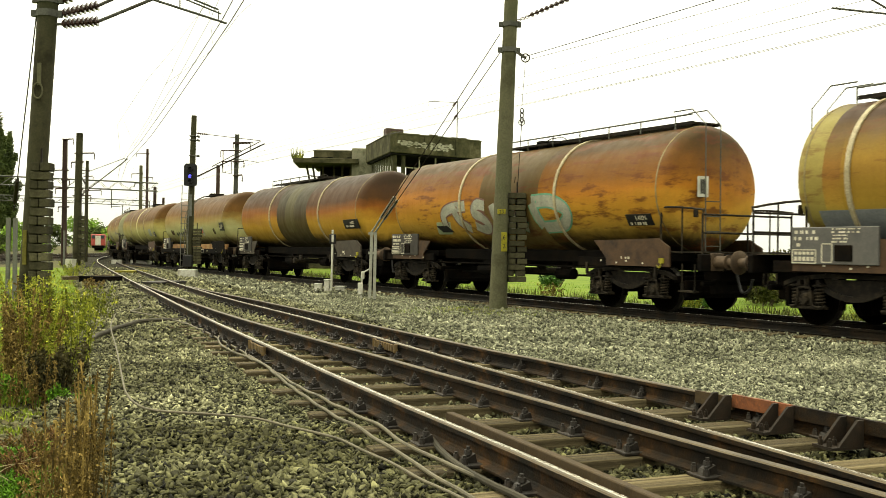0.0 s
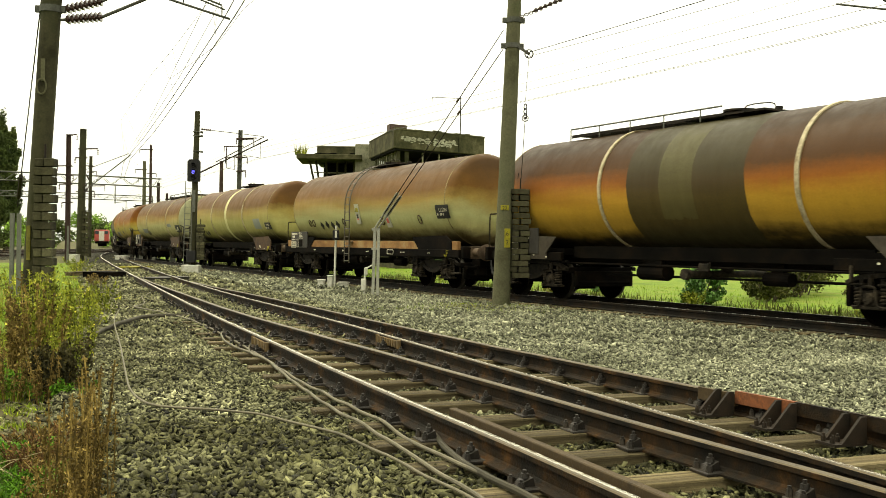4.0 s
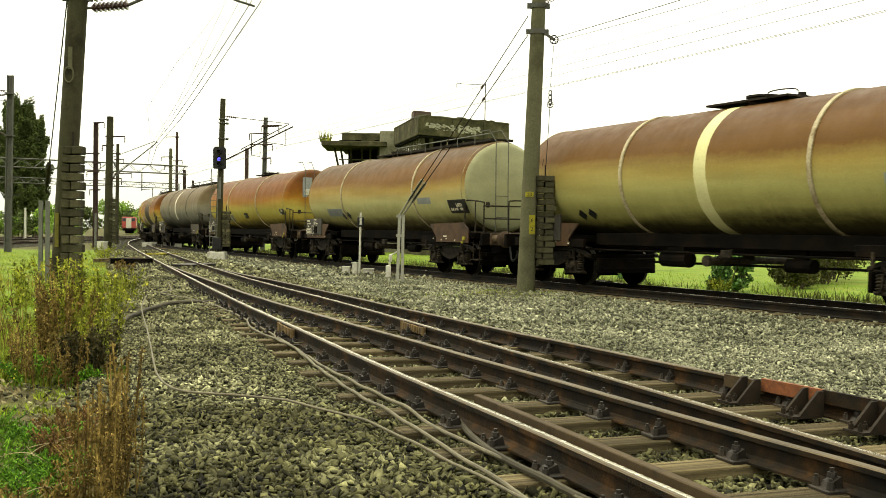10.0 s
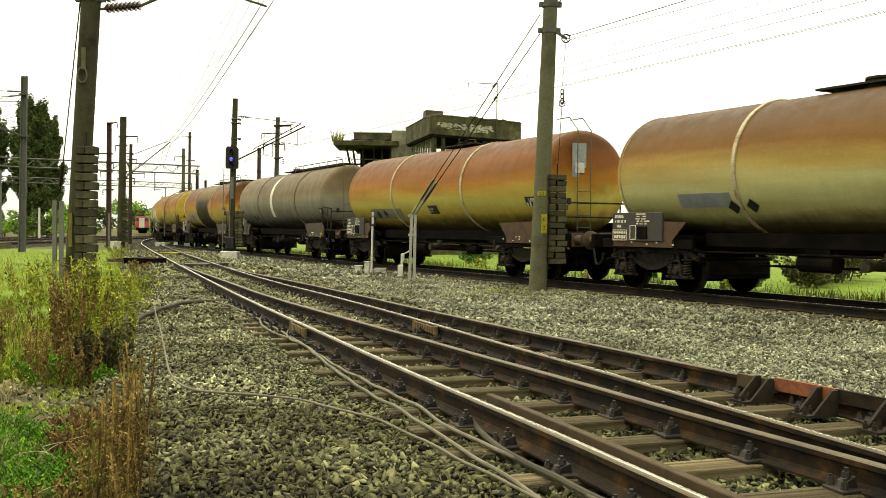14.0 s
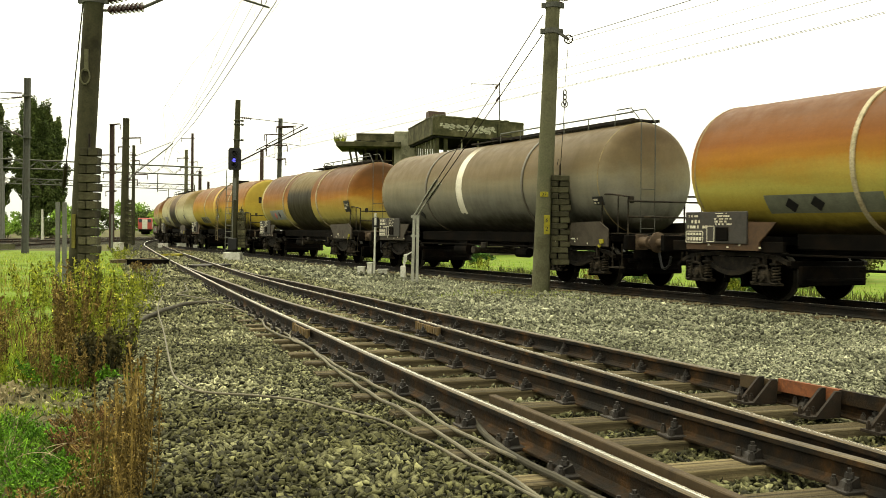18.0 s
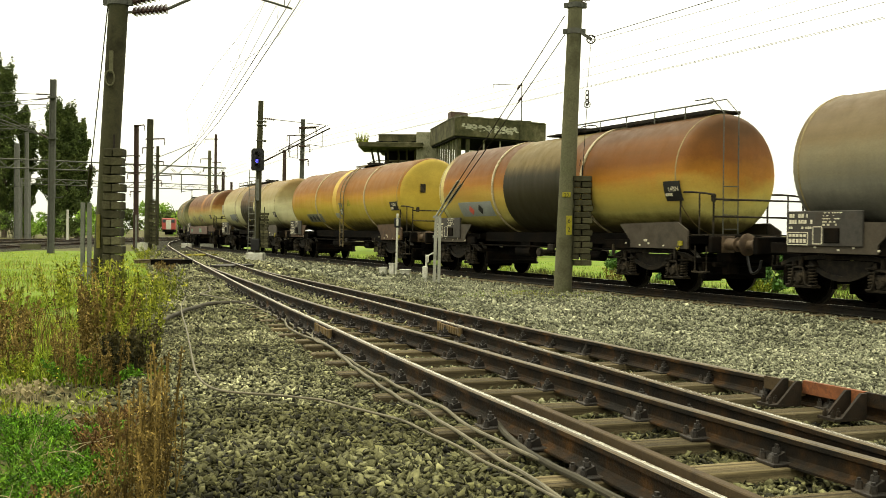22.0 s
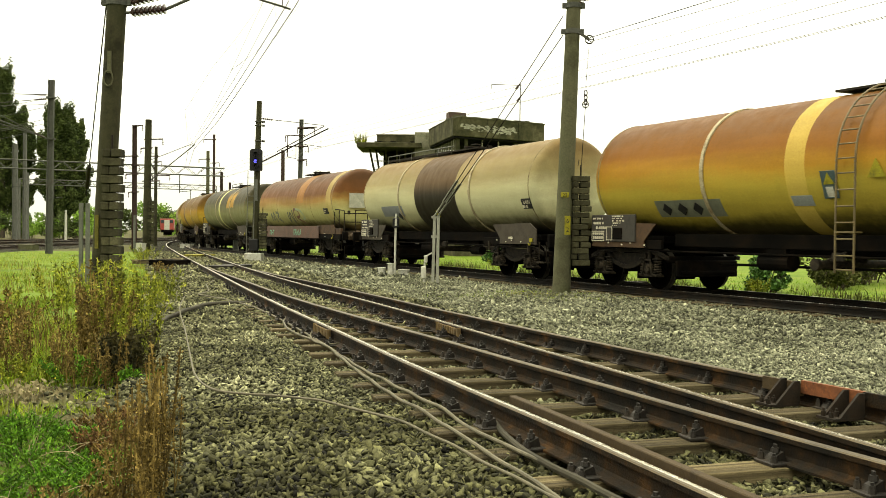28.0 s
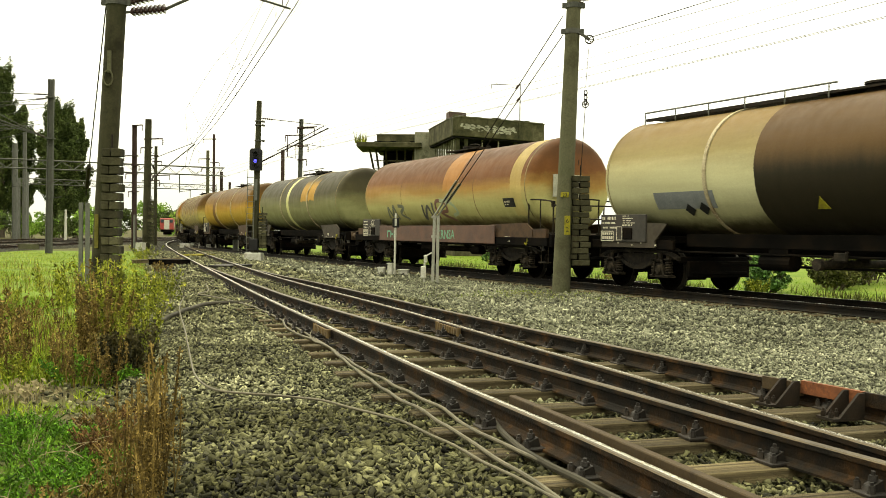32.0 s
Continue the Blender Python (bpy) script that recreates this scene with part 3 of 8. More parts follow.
def turnout():
    track = empty("track", Matrix(), "rusty turnout on oak sleepers with bright rail heads", "railway track")
    track["kind"] = "structure"
    part("rail", rail_bm([(near_rail(y), y, 0) for y in y_from(150)]), [M_RAIL, M_RAILTOP, M_RAILTOP_DULL], track)
    part("rail", rail_bm([(bent(y, RAIL_C), y, -0.001) for y in y_from(150)]), [M_RAIL, M_RAILTOP, M_RAILTOP_DULL], track)
    part("rail", rail_bm([(bent(y, RAIL_D), y, -0.004) for y in y_from(31)]), [M_RAIL, M_RAILTOP_DULL, M_RAILTOP_DULL], track, "rusty outer rail with a dull head")
    part("rail", rail_bm([(bent(y, RAIL_B), y, -0.002) for y in y_from(33)]), [M_RAIL, M_RAILTOP_DULL, M_RAILTOP_DULL], track, "rusty switch rail with a dull head")
    flat = [(-0.05, -0.172), (0.05, -0.172), (0.05, -0.15), (0.03, -0.14), (0.03, 0.0), (0.024, 0.006), (-0.024, 0.006), (-0.03, 0.0), (-0.03, -0.14), (-0.05, -0.15)]
    part("guard_rail", rail_bm([(near_rail(y) + float(np.interp(y, (2.5, 5.2, 6.7, 7.45), (0.165, 0.17, 0.185, 0.20))), y, 0) for y in y_steps(2.5, 7.45)], flat), [M_GUARD, M_GUARD], track, "brown rusty guard rail")
    plate = [(-0.02, -0.07), (0.02, -0.07), (0.02, 0.035), (-0.02, 0.035)]
    part("guard_rail", rail_bm([(bent(y, RAIL_D) - 0.055, y, 0) for y in (7.62, 7.9, 8.2)], plate), [M_ORANGE, M_ORANGE], track, "orange-rusted end of a check rail on brackets")
    part("guard_rail", rail_bm([(bent(y, RAIL_D) - 0.055, y, 0) for y in y_steps(3, 7.62)], plate), [M_RAIL, M_RAIL], track, "dark reddish check rail on brackets")
    part("guard_rail", rail_bm([(bent(y, RAIL_D) - 0.055, y, -0.025) for y in (8.2, 8.4, 8.62)], plate), [M_GUARD, M_GUARD], track, "dark reddish check rail on brackets")
    # sleepers, perpendicular to the near track
    cube = bmesh.new()
    box(cube, 0, 0, 0, 1, 0.225, 0.15, bevel=0.006)
    sleeper = mesh_of("sleeper", cube, M_SLEEPER)
    chair_bm = bmesh.new()
    box(chair_bm, 0, 0, 0.008, 0.37, 0.16, 0.018, bevel=0.004)
    for sx in (-1, 1):
        prism(chair_bm, [(sx * 0.06, 0.015), (sx * 0.15, 0.015), (sx * 0.13, 0.04), (sx * 0.075, 0.062)], -0.035, 0.035)
        rod(chair_bm, (sx * 0.105, 0, 0.03), (sx * 0.105, 0, 0.095), 0.012, seg=6)
        rod(chair_bm, (sx * 0.105, 0, 0.055), (sx * 0.105, 0, 0.078), 0.026, 0.022, seg=6)
        for dy in (-0.055, 0.055):
            rod(chair_bm, (sx * 0.155, dy, 0.012), (sx * 0.155, dy, 0.05), 0.022, 0.016, seg=6)
            rod(chair_bm, (sx * 0.155, dy, 0.05), (sx * 0.155, dy, 0.062), 0.011, seg=5)
    chair = mesh_of("rail_chair", chair_bm, M_CHAIR)
    y = -28.8
    i = 0
    while y < 62:
        base = Vector((near_rail(y), y, 0))
        reach = (bent(y, RAIL_D if y < 28 else RAIL_C) - near_rail(y)) / N_T
        jit = rand(-0.07, 0.07)
        left, right = -0.49 + jit, reach + 0.55 + rand(-0.1, 0.1)
        mid = base + ACROSS * (left + right) / 2
        m = pose(mid.x, mid.y, -0.247 + rand(-0.008, 0.008), rand(-0.8, 0.8), 0, math.degrees(math.atan2(ACROSS.y, ACROSS.x)) + rand(-1, 1)) @ Matrix.Diagonal((right - left, 1, 1, 1))
        part("sleeper", sleeper, None, track, at=m)
        if 2.5 < y < 24:
            offs = [0] + [(bent(y, r) - near_rail(y)) / N_T for r in (RAIL_B, RAIL_C)] + [reach]
            for k, o in enumerate(offs):
                p = base + ACROSS * o
                if k == 1 and y > 21:
                    continue
                part("rail_chair", chair, None, track, at=pose(p.x, p.y, -0.172, 0, 0, math.degrees(math.atan2(ACROSS.y, ACROSS.x))) @ pose(0, 0, 0, 0, 0, rand(-4, 4)) @ Matrix.Diagonal((1.1, 1.2 * rand(0.9, 1.1), 1.2 * rand(0.85, 1.15), 1)))
        y += 0.70 + rand(-0.04, 0.04)
        i += 1
    # brackets that hold the check rail
    br = bmesh.new()
    for dy in (-0.085, 0.085):
        prism(br, [(-0.25, -0.16), (-0.02, -0.16), (-0.02, 0.03), (-0.07, 0.03)], dy - 0.013, dy + 0.013)
    box(br, -0.17, 0, -0.165, 0.28, 0.2, 0.02)
    for dx, dy in ((-0.28, -0.04), (-0.28, 0.05), (-0.2, 0.0)):
        rod(br, (dx, dy, -0.16), (dx, dy, -0.115), 0.019, seg=6)
        rod(br, (dx, dy, -0.115), (dx, dy, -0.095), 0.010, seg=6)
    bracket = mesh_of("bracket", br, M_IRON)
    for y in (8.28, 7.67, 7.06, 6.45, 5.84, 5.23, 4.62):
        part("bracket", bracket, None, track, at=pose(bent(y, RAIL_D) - 0.06, y, 0, 0, 0, math.degrees(math.atan2(ACROSS.y, ACROSS.x))))
    # fishplate joint with a yellow-rusted bond
    jy = 13.4
    jb = bmesh.new()
    for k in range(9):
        box(jb, -0.06, -0.4 + k * 0.1, -0.07, 0.03, 0.06, 0.1, bevel=0.008)
    box(jb, -0.045, 0, -0.09, 0.02, 0.95, 0.06)
    for k in (-1, 1):
        rod(jb, (-0.06, 0.46 * k, -0.12), (-0.06, 0.46 * k, -0.01), 0.03, seg=8)
    ang = math.degrees(math.atan2(ALONG.y, ALONG.x)) - 90
    jm = mesh_of("rail_joint", jb, surf("ochre_rust", [(0.05, 0.03, 0.008), (0.12, 0.072, 0.016)], 6, 50, 0.8, 0.1))
    p = Vector((bent(13.3, RAIL_C), 13.3, 0))
    part("rail_joint", jm, None, track, "ochre-rusted insulated rail joint", at=pose(p.x, p.y, 0, 0, 0, ang))
    p = Vector((near_rail(12.9), 12.9, 0))
    part("rail_joint", jm, None, track, "ochre-rusted insulated rail joint", at=pose(p.x, p.y, 0, 0, 0, ang))


def train_track():
    track = empty("track", Matrix(), "dark rusty main track under the tank train", "railway track")
    track["kind"] = "structure"
    for side in (-0.7525, 0.7525):
        part("rail", rail_bm([tuple(line_at(s, side)) for s in np.arange(-60, 150, 1.5)]), [M_RAIL_DARK, M_RAILTOP, M_RAIL_DARK], track)
    cube = bmesh.new()
    box(cube, 0, 0, 0, 2.6, 0.26, 0.15, bevel=0.012)
    me = mesh_of("sleeper", cube, M_SLEEPER)
    s = -45.0
    while s < 80:
        p = line_at(s)
        h = math.degrees(float(np.interp(s, S_LINE, HEAD)))
        part("sleeper", me, None, track, at=pose(p.x, p.y, -0.247, 0, 0, h))
        s += 0.66


def yard_tracks():
    """Two more tracks at the far side of the yard."""
    for pts, lab in (([(-24, 30), (-28.5, 55), (-31.5, 80), (-34, 110), (-36, 150)], "rusty siding on brown ballast in the far yard"),
                     ([(-50, 70), (-46.5, 100), (-44.5, 130), (-43, 170)], "rusty siding on brown ballast in the far yard"),
                     ([(-38, 45), (-39, 75), (-39.5, 105), (-40, 150)], "rusty siding on brown ballast in the far yard")):
        line = curve_pts([(x, y, 0) for x, y in pts], 8)
        track = empty("track", Matrix(), lab, "railway track")
        track["kind"] = "structure"
        for o in (-0.75, 0.75):
            part("rail", rail_bm([(p.x + o, p.y, -0.02) for p in line]), [M_RAIL, M_RAILTOP_DULL, M_RAILTOP_DULL], track)
        bm = bmesh.new()
        rows = [[bm.verts.new((p.x + o, p.y, z)) for o, z in ((-2.6, -0.36), (-1.7, -0.2), (1.7, -0.2), (2.6, -0.36))] for p in line]
        for a, b in zip(rows, rows[1:]):
            for i in range(3):
                bm.faces.new((a[i], a[i + 1], b[i + 1], b[i]))
        part("ballast", bm, M_BALLAST, track)


def meadow():
    """The grassed land beyond the train."""
    bm = bmesh.new()
    rows = []
    for s in np.arange(-60, 130, 4.0):
        rows.append([bm.verts.new(line_at(float(s), o, -0.285 + 0.02 * noise.noise(Vector((s * 0.3, o * 0.3, 0))))) for o in (2.7, 4, 6, 9, 13, 18, 26, 40, 70)])
    for a, b in zip(rows, rows[1:]):
        for i in range(len(a) - 1):
            bm.faces.new((a[i], b[i], b[i + 1], a[i + 1]))
    bmesh.ops.recalc_face_normals(bm, faces=bm.faces)
    return tagged(part("meadow", bm, M_MEADOW, smooth=True), "bright green grassland beyond the train", "ground", kind="structure")


def left_meadow():
    """The turf on the near side, behind the bare soil."""
    bm = bmesh.new()
    rows = []
    for y in list(np.arange(10.2, 40, 1.2)) + list(np.arange(40, 70, 3.0)):
        edge = ballast_left(y) - 0.25 + 0.25 * noise.noise(Vector((y * 0.9, 1, 2)))
        rows.append([bm.verts.new((edge - o, y + (0.4 * noise.noise(Vector((o, 7, 3))) if y < 11 else 0), -0.30 - 0.04 * (o == 0) + 0.02 * noise.noise(Vector((o * 0.8, y * 0.8, 4))))) for o in (0, 0.5, 1, 1.6, 2.4, 3.4, 5, 7, 10, 15)])
    for a, b in zip(rows, rows[1:]):
        for i in range(len(a) - 1):
            bm.faces.new((a[i], a[i + 1], b[i + 1], b[i]))
    bmesh.ops.recalc_face_normals(bm, faces=bm.faces)
    return tagged(part("turf", bm, M_MEADOW, smooth=True), "yellow-green turf beside the near track", "ground", kind="structure")


ground_sheet()
left_meadow()
meadow()
ballast_bed()
turnout()
train_track()
yard_tracks()


# ---- the tank train ----
CACHE = {}


def shared(key, build, material, smooth=False):
    if key not in CACHE:
        bm = bmesh.new()
        build(bm)
        CACHE[key] = mesh_of(key, bm, material, smooth)
    return CACHE[key]


def b_wheelset(bm):
    rod(bm, (0, -0.98, 0), (0, 0.98, 0), 0.075, seg=12)
    for s in (-1, 1):
        m = Matrix.Rotation(radians(90), 4, "Z")
        lathe(bm, [(s * 0.68, 0.0), (s * 0.68, 0.2), (s * 0.71, 0.2), (s * 0.70, 0.39), (s * 0.68, 0.39), (s * 0.68, 0.485), (s * 0.71, 0.49), (s * 0.72, 0.462), (s * 0.815, 0.455), (s * 0.815, 0.39), (s * 0.77, 0.39), (s * 0.79, 0.18), (s * 0.83, 0.17), (s * 0.83, 0.0)], 28, m)
    for f in bm.faces:
        c = f.calc_center_median()
        if abs(c.y) > 0.7 and 0.43 < math.hypot(c.x, c.z) < 0.485:
            f.material_index = 1
    bmesh.ops.recalc_face_normals(bm, faces=bm.faces)


def b_sideframe(bm):
    """A bogie side: a flat top beam with drooping ends over a sagging lower beam and two pairs of pedestals."""
    top = [(-1.42, 0.74), (-1.15, 0.84), (-0.6, 0.89), (0.6, 0.89), (1.15, 0.84), (1.42, 0.74)]
    prism(bm, top + [(x, z - 0.075) for x, z in reversed(top)], -0.05, 0.05)
    sag = [(x, 0.74 - 0.26 * math.cos(x / 0.72 * math.pi / 2) ** 0.8) for x in np.linspace(-0.719, 0.719, 13)]
    prism(bm, [(x, z + 0.05) for x, z in sag] + [(x, z - 0.045) for x, z in reversed(sag)], -0.055, 0.03)
    prism(bm, [(-0.62, 0.80), (0.62, 0.80)] + [(x, z) for x, z in reversed(sag[2:-2])], 0.0, 0.02)
    for sx in (-1, 1):
        for e in (-0.20, 0.20):
            prism(bm, [(sx * 0.9 + e - 0.03, 0.34), (sx * 0.9 + e + 0.03, 0.34), (sx * 0.9 + e + 0.04, 0.78), (sx * 0.9 + e - 0.04, 0.78)], -0.06, 0.05)
        rod(bm, (sx * 0.9, -0.08, 0.62), (sx * 0.9, -0.08, 0.84), 0.045, seg=8)


def b_axlebox(bm):
    box(bm, 0, 0, 0, 0.27, 0.2, 0.27, bevel=0.035)
    rod(bm, (0, -0.1, 0), (0, -0.15, 0), 0.10, 0.085, 12)
    for a in range(4):
        rod(bm, (0.06 * math.cos(a * 1.57 + 0.78), -0.15, 0.06 * math.sin(a * 1.57 + 0.78)), (0.06 * math.cos(a * 1.57 + 0.78), -0.17, 0.06 * math.sin(a * 1.57 + 0.78)), 0.014, seg=6)
    box(bm, 0, 0.0, -0.15, 0.66, 0.2, 0.05, bevel=0.012)
    tube(bm, curve_pts([(-0.3, -0.1, -0.14), (-0.17, -0.12, -0.10), (-0.13, -0.13, 0.1), (-0.1, -0.12, 0.19), (0.1, -0.12, 0.19), (0.13, -0.13, 0.1), (0.17, -0.12, -0.10), (0.3, -0.1, -0.14)], 3), 0.022)


def b_spring(bm):
    """A coil spring between its seats."""
    pts = [(0.075 * math.cos(k * 0.7), 0.075 * math.sin(k * 0.7), -0.15 + k * 0.0062) for k in range(52)]
    tube(bm, pts, 0.02, 5)
    box(bm, 0, 0, 0.185, 0.2, 0.17, 0.035, bevel=0.01)
    box(bm, 0, 0, -0.17, 0.2, 0.17, 0.035, bevel=0.01)


def b_bolster(bm):
    box(bm, 0, 0, 0.66, 0.5, 1.9, 0.2, bevel=0.03)
    for sx in (-1, 1):
        box(bm, sx * 1.36, 0, 0.68, 0.1, 1.9, 0.14, bevel=0.02)
        box(bm, sx * 0.36, 0.0, 0.46, 0.07, 1.5, 0.1)
        for sy in (-0.75, 0.75):
            prism(bm, [(sx * 0.40, 0.28), (sx * 0.46, 0.28), (sx * 0.47, 0.62), (sx * 0.40, 0.62)], sy - 0.05, sy + 0.05)
    rod(bm, (0, 0, 0.75), (0, 0, 0.9), 0.25, seg=16)


# plain plates added to close the dark gaps between the wheels
def b_brakebeam(bm):
    box(bm, 0, 0.0, 0.0, 0.10, 1.7, 0.36, bevel=0.02)
    box(bm, 0, 0.0, -0.08, 0.16, 1.5, 0.07, bevel=0.015)


def b_brakegear(bm):
    box(bm, 0, 0.1, 0, 0.08, 1.2, 0.34, bevel=0.02)
    box(bm, 0.05, -0.2, -0.05, 0.12, 0.12, 0.2, bevel=0.02)


def bogie(parent, x):
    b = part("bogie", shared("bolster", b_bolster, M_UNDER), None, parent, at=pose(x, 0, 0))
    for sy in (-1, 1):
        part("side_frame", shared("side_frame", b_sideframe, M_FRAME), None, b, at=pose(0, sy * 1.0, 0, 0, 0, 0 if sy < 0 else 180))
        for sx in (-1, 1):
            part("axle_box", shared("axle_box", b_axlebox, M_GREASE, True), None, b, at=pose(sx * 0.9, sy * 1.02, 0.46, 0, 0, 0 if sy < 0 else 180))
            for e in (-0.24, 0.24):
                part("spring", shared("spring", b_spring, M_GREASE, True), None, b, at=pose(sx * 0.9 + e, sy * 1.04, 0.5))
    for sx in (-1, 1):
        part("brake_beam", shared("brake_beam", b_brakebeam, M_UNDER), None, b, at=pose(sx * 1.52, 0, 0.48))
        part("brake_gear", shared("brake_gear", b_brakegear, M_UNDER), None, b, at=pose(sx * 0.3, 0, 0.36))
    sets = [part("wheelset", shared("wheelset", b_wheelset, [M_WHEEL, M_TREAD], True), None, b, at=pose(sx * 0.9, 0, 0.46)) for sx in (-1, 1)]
    return b, sets


def b_buffer(bm):
    rod(bm, (0, 0, 0), (0.30, 0, 0), 0.125, 0.115, 16)
    rod(bm, (0.30, 0, 0), (0.33, 0, 0), 0.145, seg=16)
    rod(bm, (0.33, 0, 0), (0.57, 0, 0), 0.085, seg=14)
    lathe(bm, [(0.57, 0.0), (0.57, 0.2), (0.595, 0.225), (0.605, 0.21), (0.62, 0.0)], 20)
    box(bm, 0.01, 0, 0, 0.03, 0.34, 0.34, bevel=0.008)


def b_hook(bm):
    box(bm, 0.05, 0, 0, 0.1, 0.3, 0.25, bevel=0.02)
    tube(bm, curve_pts([(0.1, 0, 0), (0.3, 0, 0.02), (0.42, 0, -0.02), (0.42, 0, -0.1), (0.34, 0, -0.12)], 4), 0.035)
    for s in (-0.06, 0.06):
        tube(bm, curve_pts([(0.33, s, 0.0), (0.42, s, -0.18), (0.40, s, -0.36), (0.40, 0, -0.42)], 4), 0.02)


def b_hose(bm):
    tube(bm, curve_pts([(0, 0, 0), (0.08, 0, -0.03), (0.16, -0.02, -0.25), (0.30, -0.05, -0.48), (0.46, -0.02, -0.42), (0.52, 0.0, -0.22)], 5), 0.028)
    box(bm, 0, 0, 0.0, 0.08, 0.06, 0.1, bevel=0.015)


DISH = 0.42             # how far a tank's dished end stands out


def dome_profile(r, x0):
    """A dished tank head: a rounded knuckle, then a shallow crown."""
    k = 0.28
    out = [(x0 + k * math.sin(a), r - k + k * math.cos(a)) for a in np.linspace(0, 1.15, 7)]
    x1, r1 = out[-1]
    for t in np.linspace(0, 1, 9)[1:]:
        out.append((x1 + (DISH - (x1 - x0)) * math.sin(t * math.pi / 2), r1 * (1 - t)))
    return out


def dish_at(y, z):
    """How far the dished end stands out beyond its seam, at a point of the end."""
    xs, rs = zip(*dome_profile(R_TANK, 0.0))
    return float(np.interp(math.hypot(y, z - Z_TANK), rs[::-1], xs[::-1]))


def plate_text(parent, txt, x, y, z, size, material, rot=0.0):
    """Letters that lie on the side of a thing that looks towards -y."""
    cu = bpy.data.curves.new("lettering", "FONT")
    cu.body, cu.size, cu.extrude, cu.resolution_u = txt, size, 0.002, 2
    cu.align_x = "CENTER"
    tmp = new("lettering", cu)
    bpy.context.view_layer.update()
    me = bpy.data.meshes.new_from_object(tmp)
    bpy.data.objects.remove(tmp)
    me.materials.clear()
    me.materials.append(material)
    return part("lettering", me, None, parent, at=pose(x, y, z, 90 + rot, 0, 0))


def bars(bm, x0, z0, w, h, rows, y, mat=0, seed=1, depth=0.004):
    """Rows of short bars where the writing cannot be read."""
    rnd = random.Random(seed)
    for r in range(rows):
        z = z0 + h * (1 - (r + 0.5) / rows)
        x = x0 + rnd.uniform(0, 0.1) * w
        end = x0 + w * rnd.uniform(0.45, 1.0)
        tall = h / rows * rnd.choice((0.42, 0.58, 0.72))
        while x < end - 0.03:
            k = min(rnd.uniform(0.02, 0.07), end - x)
            if rnd.random() < 0.88:
                box(bm, x + k / 2, y, z, k, depth, tall * rnd.uniform(0.85, 1.0), mat=mat)
            x += k + rnd.choice((0.012, 0.015, 0.05))
    return bm


def frame_bars(bm, x, z, w, h, y, t=0.016):
    """An outlined box of writing."""
    for dx, dz, sx, sz in ((0, h / 2, w, t), (0, -h / 2, w, t), (-w / 2, 0, t, h), (w / 2, 0, t, h)):
        box(bm, x + dx, y, z + dz, sx, 0.004, sz)


R_TANK, Z_TANK = 1.32, 2.52


def on_tank(a, lift=0.0):
    """Across and height of a point on the camera's side, at angle a over the tank's waist."""
    return -(R_TANK + lift) * math.cos(a), Z_TANK + (R_TANK + lift) * math.sin(a)


def curved_plate(x0, x1, a0, a1, lift=0.012, skew=0.0):
    bm = bmesh.new()
    n = 6
    lo, hi = [], []
    for t in range(n + 1):
        a = a0 + (a1 - a0) * t / n
        for lst, lf in ((lo, 0.001), (hi, lift)):
            y, z = on_tank(a, lf)
            lst.append([bm.verts.new((x + skew * t / n, y, z)) for x in (x0, x1)])
    for a, b in zip(hi, hi[1:]):
        bm.faces.new((a[0], a[1], b[1], b[0]))
    for k in (0, n):
        bm.faces.new((lo[k][0], lo[k][1], hi[k][1], hi[k][0]))
    for i in (0, 1):
        for k in range(n):
            bm.faces.new((lo[k][i], hi[k][i], hi[k + 1][i], lo[k + 1][i]))
    bmesh.ops.recalc_face_normals(bm, faces=bm.faces)
    return bm


